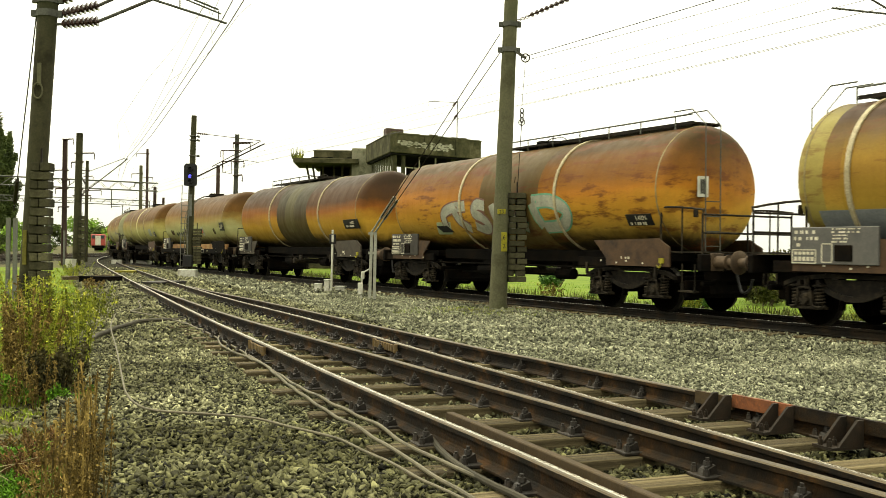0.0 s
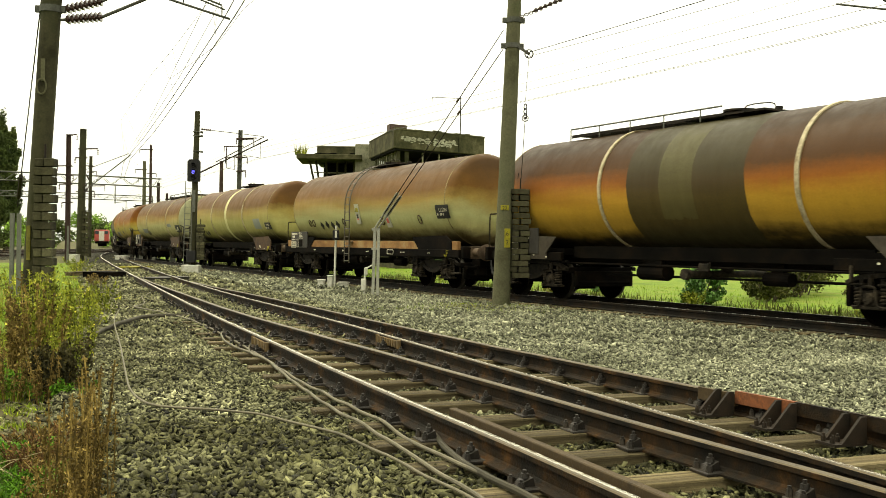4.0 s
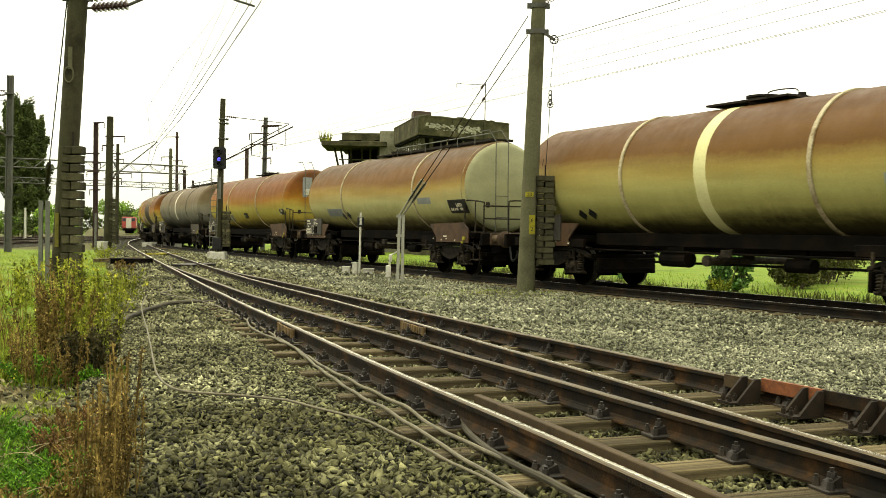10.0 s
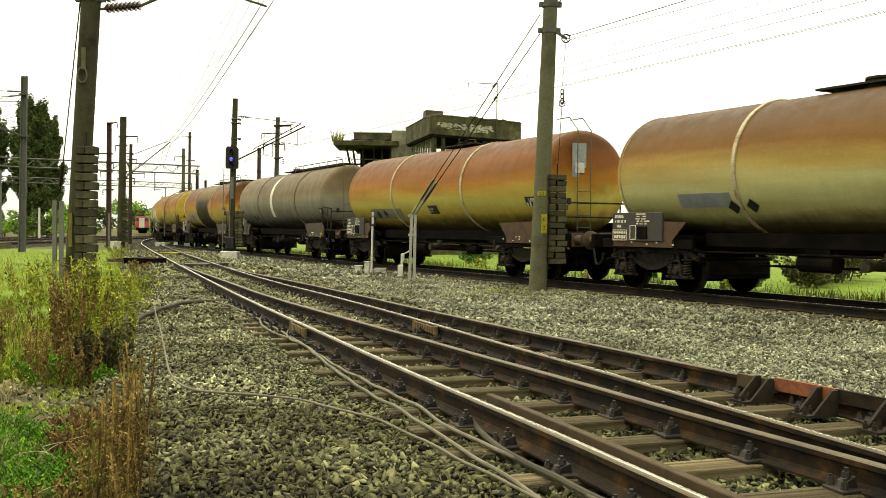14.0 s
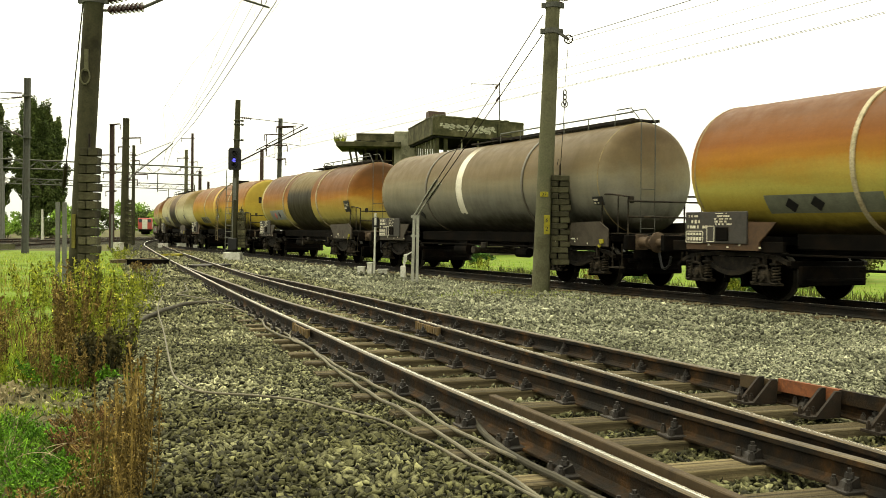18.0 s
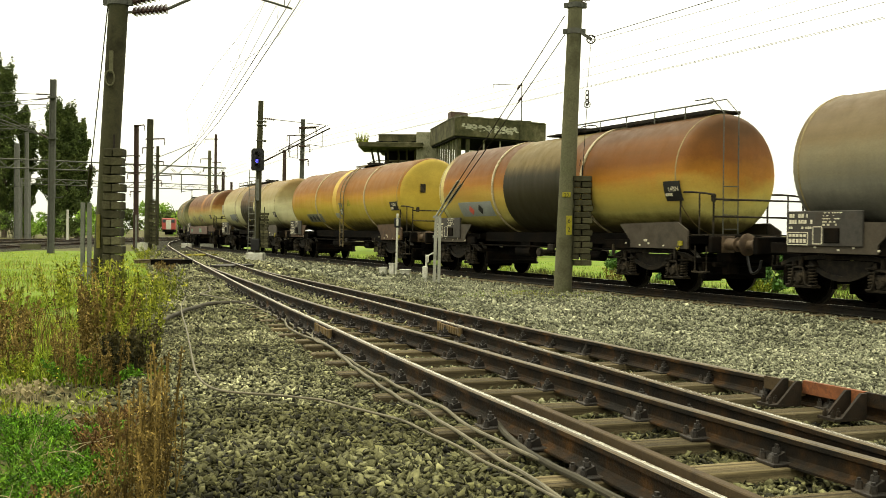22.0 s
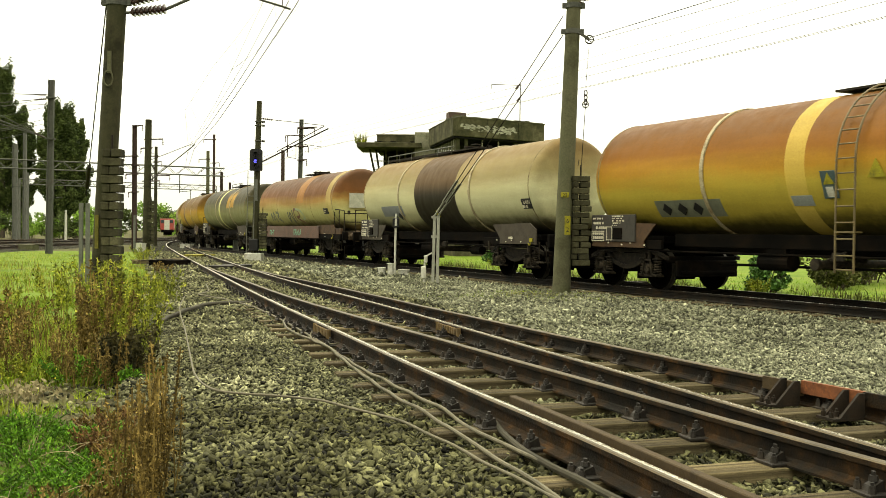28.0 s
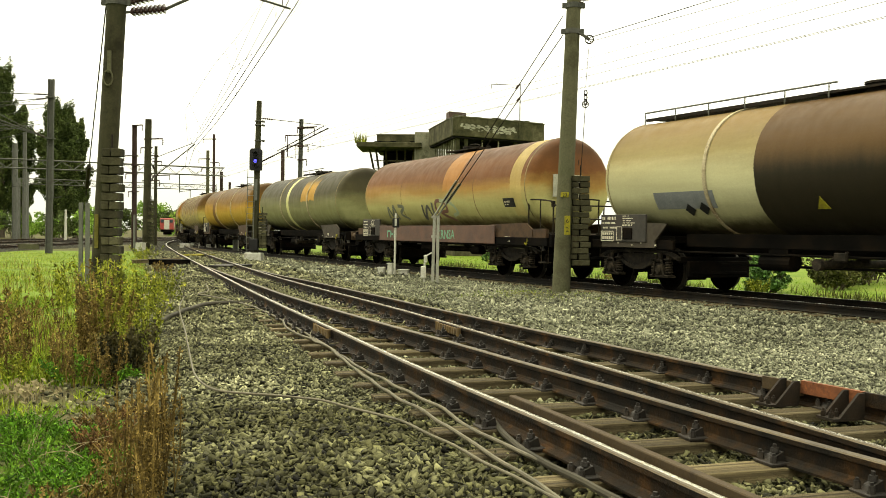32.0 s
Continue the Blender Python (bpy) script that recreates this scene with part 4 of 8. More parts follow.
def tank_wagon(spec):
    """One bogie tank wagon; x runs forward (towards the train's head), the camera looks at its -y side."""
    lt = spec["tank"]
    half = lt / 2
    L0, L1 = spec["rear"], spec["front"]      # buffer planes behind and ahead of the middle
    w = empty("tank_wagon", Matrix(), spec["label"], "tank wagon", "wagons of the tank train")
    tb = bmesh.new()
    d = 0.30
    prof = [(-x, r) for x, r in reversed(dome_profile(R_TANK, half - d))]
    xs = np.linspace(-half + d, half - d, 10)
    prof += [(float(x), R_TANK) for x in xs[1:-1]] + dome_profile(R_TANK, half - d)
    lathe(tb, prof, 56, Matrix.Translation((0, 0, Z_TANK)))
    bmesh.ops.recalc_face_normals(tb, faces=tb.faces)
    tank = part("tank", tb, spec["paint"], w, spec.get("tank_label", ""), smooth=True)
    for x in spec.get("bands", ()):
        bb = bmesh.new()
        wd = 0.045
        lathe(bb, [(x - wd, R_TANK - 0.01), (x - wd, R_TANK + 0.028), (x - wd * 0.5, R_TANK + 0.034), (x + wd * 0.5, R_TANK + 0.034), (x + wd, R_TANK + 0.028), (x + wd, R_TANK - 0.01)], 56, Matrix.Translation((0, 0, Z_TANK)))
        bmesh.ops.recalc_face_normals(bb, faces=bb.faces)
        part("tank_band", bb, spec.get("band_paint", M_BANDPALE), tank, smooth=True)
    for x in (-half + d, half - d):
        bb = bmesh.new()
        lathe(bb, [(x - 0.022, R_TANK - 0.006), (x - 0.013, R_TANK + 0.007), (x, R_TANK + 0.010), (x + 0.013, R_TANK + 0.007), (x + 0.022, R_TANK - 0.008)], 56, Matrix.Translation((0, 0, Z_TANK)))
        part("weld_seam", bb, M_SEAM, tank, smooth=True)
    # underframe
    full = spec.get("full_frame", False)
    e0, e1 = -L0 + 0.62, L1 - 0.62
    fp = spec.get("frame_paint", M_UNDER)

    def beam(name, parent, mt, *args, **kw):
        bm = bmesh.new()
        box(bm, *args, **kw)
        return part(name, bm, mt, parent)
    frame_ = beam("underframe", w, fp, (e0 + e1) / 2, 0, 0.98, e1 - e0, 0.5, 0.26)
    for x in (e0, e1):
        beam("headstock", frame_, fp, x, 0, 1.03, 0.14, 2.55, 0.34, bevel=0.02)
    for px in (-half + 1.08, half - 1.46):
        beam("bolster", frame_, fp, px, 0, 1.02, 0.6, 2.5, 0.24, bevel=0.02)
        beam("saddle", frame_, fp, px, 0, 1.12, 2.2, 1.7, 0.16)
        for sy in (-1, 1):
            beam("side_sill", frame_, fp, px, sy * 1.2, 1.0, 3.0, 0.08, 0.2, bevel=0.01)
    if full:
        for sy in (-1, 1):
            beam("side_sill", frame_, fp, (e0 + e1) / 2, sy * 1.28, 1.0, e1 - e0 - 0.2, 0.09, 0.22, bevel=0.01)
            beam("tank_cradle", frame_, M_APRON if spec.get("skirt") else M_CRADLE, (e0 + e1) / 2, sy * 1.22, 1.22, e1 - e0 - 0.5, 0.10, 0.24, bevel=0.01)
        lb = bmesh.new()
        for k, (xb, wb_) in enumerate(((-3.9, 0.34), (-1.2, 0.22), (0.75, 0.46), (3.3, 0.3), (5.1, 0.22))):
            bars(lb, xb, 0.96, wb_, 0.08, 1, -1.328, seed=20 + k)
        frame_bars(lb, 2.6, 1.0, 0.42, 0.13, -1.328)
        tagged(part("lettering", lb, M_LETTER, frame_), kind="stuff")
    # raised and deepened to hide the bright slit under the tank
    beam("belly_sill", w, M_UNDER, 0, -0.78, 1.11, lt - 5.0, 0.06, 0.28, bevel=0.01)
    # aprons that carry the tank over the bogies
    for end in (-1, 1):
        for sy in (-1, 1):
            ab = bmesh.new()
            x0, x1 = end * (half - 0.05) + 0.14 * (end > 0), end * (half - 2.45) + 0.14 * (end > 0)
            m = Matrix.Translation((0, sy * 1.27, 0))
            prism(ab, [(x0, 0.93), (x0, 1.32), (x0 - end * 0.35, 1.5), (x1, 1.46), (x1 + end * 0.42, 1.08), (x1 + end * 0.42, 0.93)], -0.02, 0.02, m)
            apron = part("saddle_apron", ab, spec.get("apron", M_APRON), w)
            if sy < 0:
                lb = bmesh.new()
                xm = (x0 + x1) / 2 - end * 0.2
                bars(lb, xm - 0.1, 1.05, 0.34, 0.09, 1, -1.293, seed=spec["seed"] + 3 * end)
                for k in range(4):
                    box(lb, xm - 0.75 + k * 0.42 + 0.1 * (k % 2), -1.293, 1.03 - 0.04 * (k % 2), 0.05, 0.004, 0.035)
                tagged(part("lettering", lb, M_LETTER, apron), kind="stuff")
    # bogies, buffers, couplings
    sets = []
    for px in (-half + 1.08, half - 1.46):
        b, ws = bogie(w, px)
        sets += ws
    for x, rz in ((e0 - 0.05, 180), (e1 + 0.05, 0)):
        for sy in (-0.875, 0.875):
            part("buffer", shared("buffer", b_buffer, M_BUFFER, True), None, w, at=pose(x, sy, 1.04, 0, 0, rz))
        part("coupling", shared("hook", b_hook, M_GREASE), None, w, at=pose(x, 0, 1.0, 0, 0, rz))
        part("brake_hose", shared("hose", b_hose, M_BLACK, True), None, w, at=pose(x, -0.45 if rz == 0 else 0.45, 0.95, 0, 0, rz))
    # unseen black blocks added to fill the dark space under each headstock
    for x, sx in ((e0, 1), (e1, -1)):
        db = bmesh.new()
        box(db, x + sx * 0.30, 0, 0.78, 0.5, 1.3, 0.26, bevel=0.03)
        box(db, x + sx * 0.22, -0.55, 0.55, 0.2, 0.3, 0.3, bevel=0.03)
        rod(db, (x + sx * 0.2, -1.0, 0.62), (x + sx * 0.2, 1.0, 0.62), 0.05, seg=8)
        part("drawgear", db, M_UNDER, w)
    # brake gear and outlet under the belly
    gb = bmesh.new()
    rod(gb, (-1.7, -0.75, 0.72), (-0.9, -0.75, 0.72), 0.17, seg=14)
    rod(gb, (1.6, -0.6, 0.68), (2.2, -0.6, 0.68), 0.13, seg=14)
    box(gb, -1.3, -0.75, 0.9, 0.5, 0.1, 0.2)
    box(gb, 1.9, -0.6, 0.86, 0.3, 0.1, 0.24)
    rod(gb, (-3.2, -0.5, 0.62), (3.4, -0.5, 0.66), 0.025, seg=6)
    rod(gb, (-half + 1.8, -0.9, 0.86), (half - 1.8, -0.9, 0.86), 0.022, seg=6)
    part("brake_gear", gb, M_UNDER, w)
    ob = bmesh.new()
    rod(ob, (0, 0, 1.15), (0, 0, 0.75), 0.13, seg=12)
    rod(ob, (0, -1.05, 0.72), (0, 1.05, 0.72), 0.075, seg=12)
    rod(ob, (0, -1.05, 0.72), (0, -1.16, 0.72), 0.11, seg=12)
    rod(ob, (0.1, -0.95, 0.8), (0.55, -1.0, 0.95), 0.02, seg=6)
    box(ob, 0.42, -1.02, 0.86, 0.28, 0.08, 0.16, bevel=0.02)
    part("outlet_valve", ob, M_GREASE, w)
    # data panel at the rear end
    pb = bmesh.new()
    pw = spec.get("panel", 1.7)
    x0 = -half + 0.05
    box(pb, x0 + pw / 2, 1.30, 1.36, pw, 0.05, 0.62, bevel=0.012)
    part("data_panel", pb, spec.get("panel_paint", M_PANEL), w)
    pb = bmesh.new()
    box(pb, x0 + pw / 2, -1.30, 1.36, pw, 0.05, 0.62, bevel=0.012)
    panel = part("data_panel", pb, spec.get("panel_paint", M_PANEL), w)
    pb = bmesh.new()
    box(pb, x0 + pw * 0.62, -1.335, 1.24, 0.34, 0.03, 0.26, bevel=0.01)
    part("document_box", pb, M_UNDER, panel)
    lb = bmesh.new()
    bars(lb, x0 + 0.06, 1.32, pw * 0.36, 0.32, 3, -1.328, seed=spec["seed"])
    bars(lb, x0 + pw * 0.48, 1.40, pw * 0.34, 0.26, 5, -1.328, seed=spec["seed"] + 5)
    for k in range(5):
        box(lb, x0 + 0.10 + k * 0.085, -1.328, 1.14, 0.06, 0.004, 0.07)
        box(lb, x0 + 0.10 + k * 0.085, -1.328, 1.235, 0.06, 0.004, 0.05)
    frame_bars(lb, x0 + 0.27, 1.18, 0.48, 0.22, -1.328)
    frame_bars(lb, x0 + pw * 0.43, 1.24, 0.2, 0.3, -1.328)
    tagged(part("lettering", lb, M_LETTER, panel), kind="stuff")
    # tow hook plates, steps
    for x in (half - 2.6, half - 0.35):
        sb = bmesh.new()
        box(sb, x, -1.25, 0.86, 0.05, 0.05, 0.26)
        part("bracket", sb, M_GREASE, w)
    sb = bmesh.new()
    tube(sb, [(e1 - 0.5, -1.24, 1.0), (e1 - 0.5, -1.24, 0.45), (e1 - 0.15, -1.24, 0.45), (e1 - 0.15, -1.24, 1.0)], 0.018)
    box(sb, e1 - 0.32, -1.24, 0.47, 0.4, 0.16, 0.03)
    part("step", sb, M_GREASE, w)
    hb = bmesh.new()
    tube(hb, curve_pts([(half - 0.12, -1.3, 1.08), (half - 0.12, -1.33, 0.96), (half - 0.17, -1.33, 0.91), (half - 0.23, -1.33, 0.96)], 4), 0.018)
    box(hb, half - 0.12, -1.31, 1.05, 0.14, 0.03, 0.1)
    part("tow_hook", hb, M_YELLOW, w, "yellow tow hook")
    # black label plate near the front
    for px, a0, a1, wd, txt in spec.get("plates", ()):
        plate = part("label_plate", curved_plate(px - wd / 2, px + wd / 2, a0, a1, skew=0.0), M_BLACK, w, "black stencilled label plate")
        am = (a0 + a1) / 2
        y, z = on_tank(am, 0.02)
        tx = bmesh.new()
        bars(tx, px - wd * 0.4, -0.09, wd * 0.8, 0.16, 2 if not txt else 1, 0, seed=spec["seed"] + 9)
        tagged(part("lettering", tx, M_LETTER, plate, at=pose(0, y - 0.002, z - (0.06 if txt else 0), -math.degrees(am) * 1.0, 0, 0)), kind="stuff")
        if txt:
            plate_text(plate, txt, px + wd * 0.12, y - 0.012, z, 0.15, M_LETTER, -math.degrees(am))
    for px, a0, a1, wd, mt in spec.get("patches", ()):
        part("painted_patch", curved_plate(px - wd / 2, px + wd / 2, a0, a1, 0.006), mt, w)
    for px, za, red in spec.get("diamonds", ()):
        y, z = on_tank(za, 0.012)
        db = bmesh.new()
        box(db, 0, 0, 0, 0.225, 0.012, 0.225, Matrix.Rotation(radians(45), 4, "Y"), bevel=0.004)
        part("hazard_placard", db, M_RED if red else M_BLACK, w, ("red" if red else "black") + " diamond hazard placard", at=pose(px, y, z, -math.degrees(za), 0, 0))
    for px, za, sz, mt in spec.get("plate_signs", ()):
        y, z = on_tank(za, 0.014 if sz > 0.35 else 0.03)
        db = bmesh.new()
        if mt == M_YELLOW:
            prism(db, [(-0.6 * sz, -0.5 * sz), (0.6 * sz, -0.5 * sz), (0, 0.55 * sz)], -0.006, 0.006)
        else:
            box(db, 0, 0, 0, min(sz, 0.42) * 0.8, 0.012, sz, bevel=0.004)
        part("warning_sign", db, mt, w, at=pose(px, y, z, -math.degrees(za), 0, 0))
    for px in spec.get("hoops", ()):
        db = bmesh.new()
        tube(db, [(px + 0.10 * math.cos(k), *on_tank(-0.42 + 0.10 * math.sin(k), 0.03)) for k in np.linspace(0, math.tau, 15)], 0.016, 6)
        part("lashing_ring", db, M_APRON, w)
    if spec.get("walkway"):
        wx0, wx1 = spec["walkway"]
        wb = bmesh.new()
        zt = Z_TANK + R_TANK
        for k in range(int((wx1 - wx0) / 0.16)):
            box(wb, wx0 + 0.08 + k * 0.16, 0, zt + 0.07, 0.1, 0.7, 0.03)
        for sy in (-0.36, 0.36):
            box(wb, (wx0 + wx1) / 2, sy, zt + 0.05, wx1 - wx0, 0.03, 0.07)
        way = part("walkway", wb, M_IRON, w, "grated roof walkway")
        rb = bmesh.new()
        for sy in (-0.4,):
            tube(rb, [(wx0, sy, zt + 0.22), (wx1, sy, zt + 0.22)], 0.018)
            for k in range(int((wx1 - wx0) / 1.1) + 1):
                rod(rb, (wx0 + k * 1.1, sy, zt - 0.05), (wx0 + k * 1.1, sy, zt + 0.22), 0.014, seg=6)
        part("handrail", rb, M_STEEL, way)
    mb = bmesh.new()
    zt = Z_TANK + R_TANK
    mx = spec.get("hatch", 0.3)
    rod(mb, (mx, 0, zt - 0.05), (mx, 0, zt + 0.12), 0.3, seg=20)
    rod(mb, (mx, 0, zt + 0.12), (mx, 0, zt + 0.16), 0.34, seg=20)
    rod(mb, (mx + 0.9, 0.1, zt - 0.05), (mx + 0.9, 0.1, zt + 0.14), 0.07, seg=10)
    box(mb, mx - 0.1, 0, zt + 0.05, 2.2, 0.8, 0.04)
    tube(mb, curve_pts([(mx + 0.5, -0.42, zt + 0.02), (mx + 0.6, -0.42, zt + 0.15), (mx + 1.2, -0.42, zt + 0.13), (mx + 1.3, -0.42, zt - 0.02)], 4), 0.012)
    part("hatch", mb, M_IRON, w)
    if "ladder" in spec:
        lx = spec["ladder"]
        lb = bmesh.new()
        arcs = [on_tank(a, 0.1) for a in np.linspace(1.45, 0.0, 16)]
        arcs = [(-0.05, Z_TANK + R_TANK + 0.16)] + arcs + [(-1.42, 1.6), (-1.42, 0.6)]
        for sx in (-0.2, 0.2):
            tube(lb, [(lx + sx, y, z) for y, z in arcs], 0.02)
        for a in np.linspace(1.25, 0.02, 8):
            y, z = on_tank(a, 0.1)
            rod(lb, (lx - 0.18, y, z), (lx + 0.18, y, z), 0.014, seg=6)
        for z in (2.3, 2.02, 1.74, 1.46, 1.18, 0.9, 0.66):
            rod(lb, (lx - 0.2, -1.42, z), (lx + 0.2, -1.42, z), 0.014, seg=6)
        box(lb, lx, -1.33, 1.3, 0.4, 0.2, 0.03)
        part("ladder", lb, spec.get("ladder_paint", M_BANDPALE), w)
    if "end_ladder" in spec:
        s = spec["end_ladder"]
        lb = bmesh.new()
        xe = s * (half + 0.14)
        for yy in (-0.2, 0.2):
            tube(lb, [(s * (half - 0.7), yy - 0.3, zt + 0.3), (s * (half - 0.15), yy - 0.3, zt + 0.3), (xe + s * 0.1, yy - 0.3, zt - 0.05), (xe + s * 0.12, yy - 0.3, 1.2)], 0.013)
        for k in range(4):
            rod(lb, (xe + s * 0.11, -0.5, 1.35 + k * 0.3), (xe + s * 0.11, -0.1, 1.35 + k * 0.3), 0.010, seg=6)
        part("end_ladder", lb, M_STEEL_DARK, w)
    if spec.get("platform"):
        for s in spec["platform"]:
            lb = bmesh.new()
            ex = (L1 - 0.62) if s > 0 else (L0 - 0.62)
            for k in range(5):
                box(lb, s * (half + 0.1 + k * (ex - half) / 5), 0, 1.23, (ex - half) / 5 - 0.03, 2.4, 0.03)
            for yy in (-1.2, 1.2):
                tube(lb, curve_pts([(s * (half - 0.25), yy, 1.2), (s * (half - 0.25), yy, 2.0), (s * (half - 0.1), yy, 2.12), (s * (ex - 0.05), yy, 2.05), (s * ex, yy, 1.95), (s * ex, yy, 1.2)], 3), 0.022)
                rod(lb, (s * (half + 0.35), yy, 1.2), (s * (half + 0.35), yy, 2.1), 0.018, seg=6)
            rod(lb, (s * ex, -1.2, 1.95), (s * ex, 1.2, 1.95), 0.02, seg=6)
            rod(lb, (s * ex, -1.2, 1.6), (s * ex, 1.2, 1.6), 0.02, seg=6)
            box(lb, s * (half + 0.25), -0.75, 2.0, 0.06, 0.12, 0.16, bevel=0.02)
            part("end_platform", lb, M_GREASE, w)
    else:
        lb = bmesh.new()
        for s, ex in ((-1, L0 - 0.66),):
            tube(lb, curve_pts([(s * ex, -1.2, 1.15), (s * ex, -1.2, 1.95), (s * (ex - 0.04), -1.15, 2.05), (s * (ex - 0.04), -0.75, 2.05), (s * ex, -0.7, 1.95), (s * ex, -0.7, 1.15)], 3), 0.02)
        part("end_handrail", lb, M_GREASE, w)
    for name, x, yy, z, sx, sz, mt in spec.get("front_signs", ()):
        gb2 = bmesh.new()
        box(gb2, 0, 0, 0, 0.012, sx, sz, bevel=0.003)
        part(name, gb2, mt, w, at=pose(half - d + dish_at(yy, z) + x + 0.02, yy, z))
    return w, sets


# paint of each wagon: belly grime and painted shade, lower side, waist, shoulder, crown
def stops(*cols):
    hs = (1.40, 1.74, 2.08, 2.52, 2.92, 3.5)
    # shoulder and crown factors darken the paint to offset light from above
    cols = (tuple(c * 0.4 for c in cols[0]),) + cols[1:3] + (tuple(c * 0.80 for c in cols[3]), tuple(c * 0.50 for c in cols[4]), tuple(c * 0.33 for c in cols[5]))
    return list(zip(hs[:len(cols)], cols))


RUST, DKRUST, ORANGE, OCHRE = (0.22, 0.085, 0.03), (0.11, 0.05, 0.028), (0.40, 0.165, 0.035), (0.42, 0.255, 0.065)
CREAM, OLIVE, SAGE, GREYG = (0.48, 0.43, 0.27), (0.33, 0.29, 0.13), (0.34, 0.345, 0.22), (0.27, 0.27, 0.20)
GRIME_SHADE, BLACKISH, PALE = (0.07, 0.05, 0.035), (0.014, 0.013, 0.012), (0.55, 0.53, 0.46)
BLUEGREY = (0.19, 0.21, 0.22)
M_PATCH_GREY = surf("grey_overpaint", [(0.10, 0.11, 0.11), (0.16, 0.17, 0.17)], 3, 30, 0.6, 0, 0.1)
M_PATCH_BLUE = surf("blue_grey_overpaint", [(0.14, 0.155, 0.145), (0.20, 0.215, 0.195)], 3, 30, 0.6, 0, 0.1)
M_PATCH_OLIVE = surf("olive_grey_overpaint", [(0.07, 0.075, 0.05), (0.12, 0.125, 0.085)], 3, 30, 0.6, 0, 0.1)
M_PATCH_DARK = surf("dark_overpaint", [(0.035, 0.034, 0.03), (0.07, 0.065, 0.055)], 3, 30, 0.6, 0, 0.1)
M_GRAF_PALE = surf("pale_spray_paint", [(0.17, 0.175, 0.13), (0.30, 0.30, 0.23)], 5, 40, 0.6, 0, 0)
M_GRAF_GREEN = surf("green_spray_paint", [(0.06, 0.20, 0.11), (0.10, 0.30, 0.18)], 5, 40, 0.6, 0, 0)
M_GRAF_RED = surf("red_spray_paint", [(0.09, 0.03, 0.02), (0.15, 0.055, 0.032)], 5, 40, 0.6, 0, 0)
M_GRAF_WASH = surf("washed_green_paint", [(0.20, 0.26, 0.15), (0.27, 0.31, 0.19)], 5, 40, 0.6, 0, 0)
M_RED = surf("red_placard", [(0.42, 0.05, 0.03), (0.5, 0.08, 0.05)], 5, 40, 0.5, 0, 0)
M_SIGN_WHITE = M_WHITE
M_SIGN_FADED = surf("faded_white_sign", [(0.22, 0.22, 0.16), (0.34, 0.33, 0.25)], 4, 30, 0.6, 0, 0.1)
M_SIGN_TEAL = surf("faded_teal_sign", [(0.02, 0.04, 0.045), (0.04, 0.07, 0.075)], 5, 40, 0.5, 0, 0)

L4 = "L4BN"
P_STD = (-0.62, -0.42)
WAGONS = []
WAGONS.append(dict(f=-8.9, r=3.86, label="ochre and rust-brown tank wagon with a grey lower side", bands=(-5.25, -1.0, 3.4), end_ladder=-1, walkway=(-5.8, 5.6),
         paint=tank_paint("ochre_rust_tank", stops(GRIME_SHADE, (0.40, 0.30, 0.12), (0.34, 0.20, 0.07), (0.26, 0.12, 0.045), (0.30, 0.17, 0.06), DKRUST), bands=((-6.5, -5.75, 1.3, 3.7, (0.24, 0.20, 0.11), 0.8), (-5.4, -4.3, 1.6, 3.0, (0.26, 0.16, 0.045), 0.5)), scratch=0.5),
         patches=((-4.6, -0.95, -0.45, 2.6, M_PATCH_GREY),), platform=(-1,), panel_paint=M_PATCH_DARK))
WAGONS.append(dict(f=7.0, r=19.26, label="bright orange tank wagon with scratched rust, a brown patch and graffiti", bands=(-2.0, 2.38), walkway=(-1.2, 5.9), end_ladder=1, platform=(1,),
         paint=tank_paint("orange_scratched_tank", stops(GRIME_SHADE, (0.36, 0.22, 0.08), (0.42, 0.215, 0.055), (0.40, 0.155, 0.035), (0.34, 0.13, 0.035), (0.16, 0.085, 0.03)), bands=((-1.0, 1.7, 1.2, 4.6, (0.075, 0.048, 0.027), 0.95), (-1.0, 1.7, 1.2, 2.15, (0.20, 0.14, 0.09), 0.7)), scratch=0.8),
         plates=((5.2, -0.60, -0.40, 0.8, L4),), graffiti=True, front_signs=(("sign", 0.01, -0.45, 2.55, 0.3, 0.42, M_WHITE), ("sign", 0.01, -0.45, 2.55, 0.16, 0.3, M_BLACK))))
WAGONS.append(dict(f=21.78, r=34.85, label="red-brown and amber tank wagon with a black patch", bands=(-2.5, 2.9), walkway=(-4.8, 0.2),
         paint=tank_paint("amber_brown_tank", stops(GRIME_SHADE, (0.36, 0.215, 0.07), (0.40, 0.225, 0.06), (0.27, 0.09, 0.03), (0.13, 0.055, 0.03), (0.09, 0.045, 0.028)), bands=((-1.6, 1.7, 1.2, 4.6, (0.035, 0.029, 0.024), 0.92), (-0.6, 0.35, 1.8, 3.6, (0.10, 0.09, 0.07), 0.45))),
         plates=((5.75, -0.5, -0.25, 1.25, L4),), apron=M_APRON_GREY))
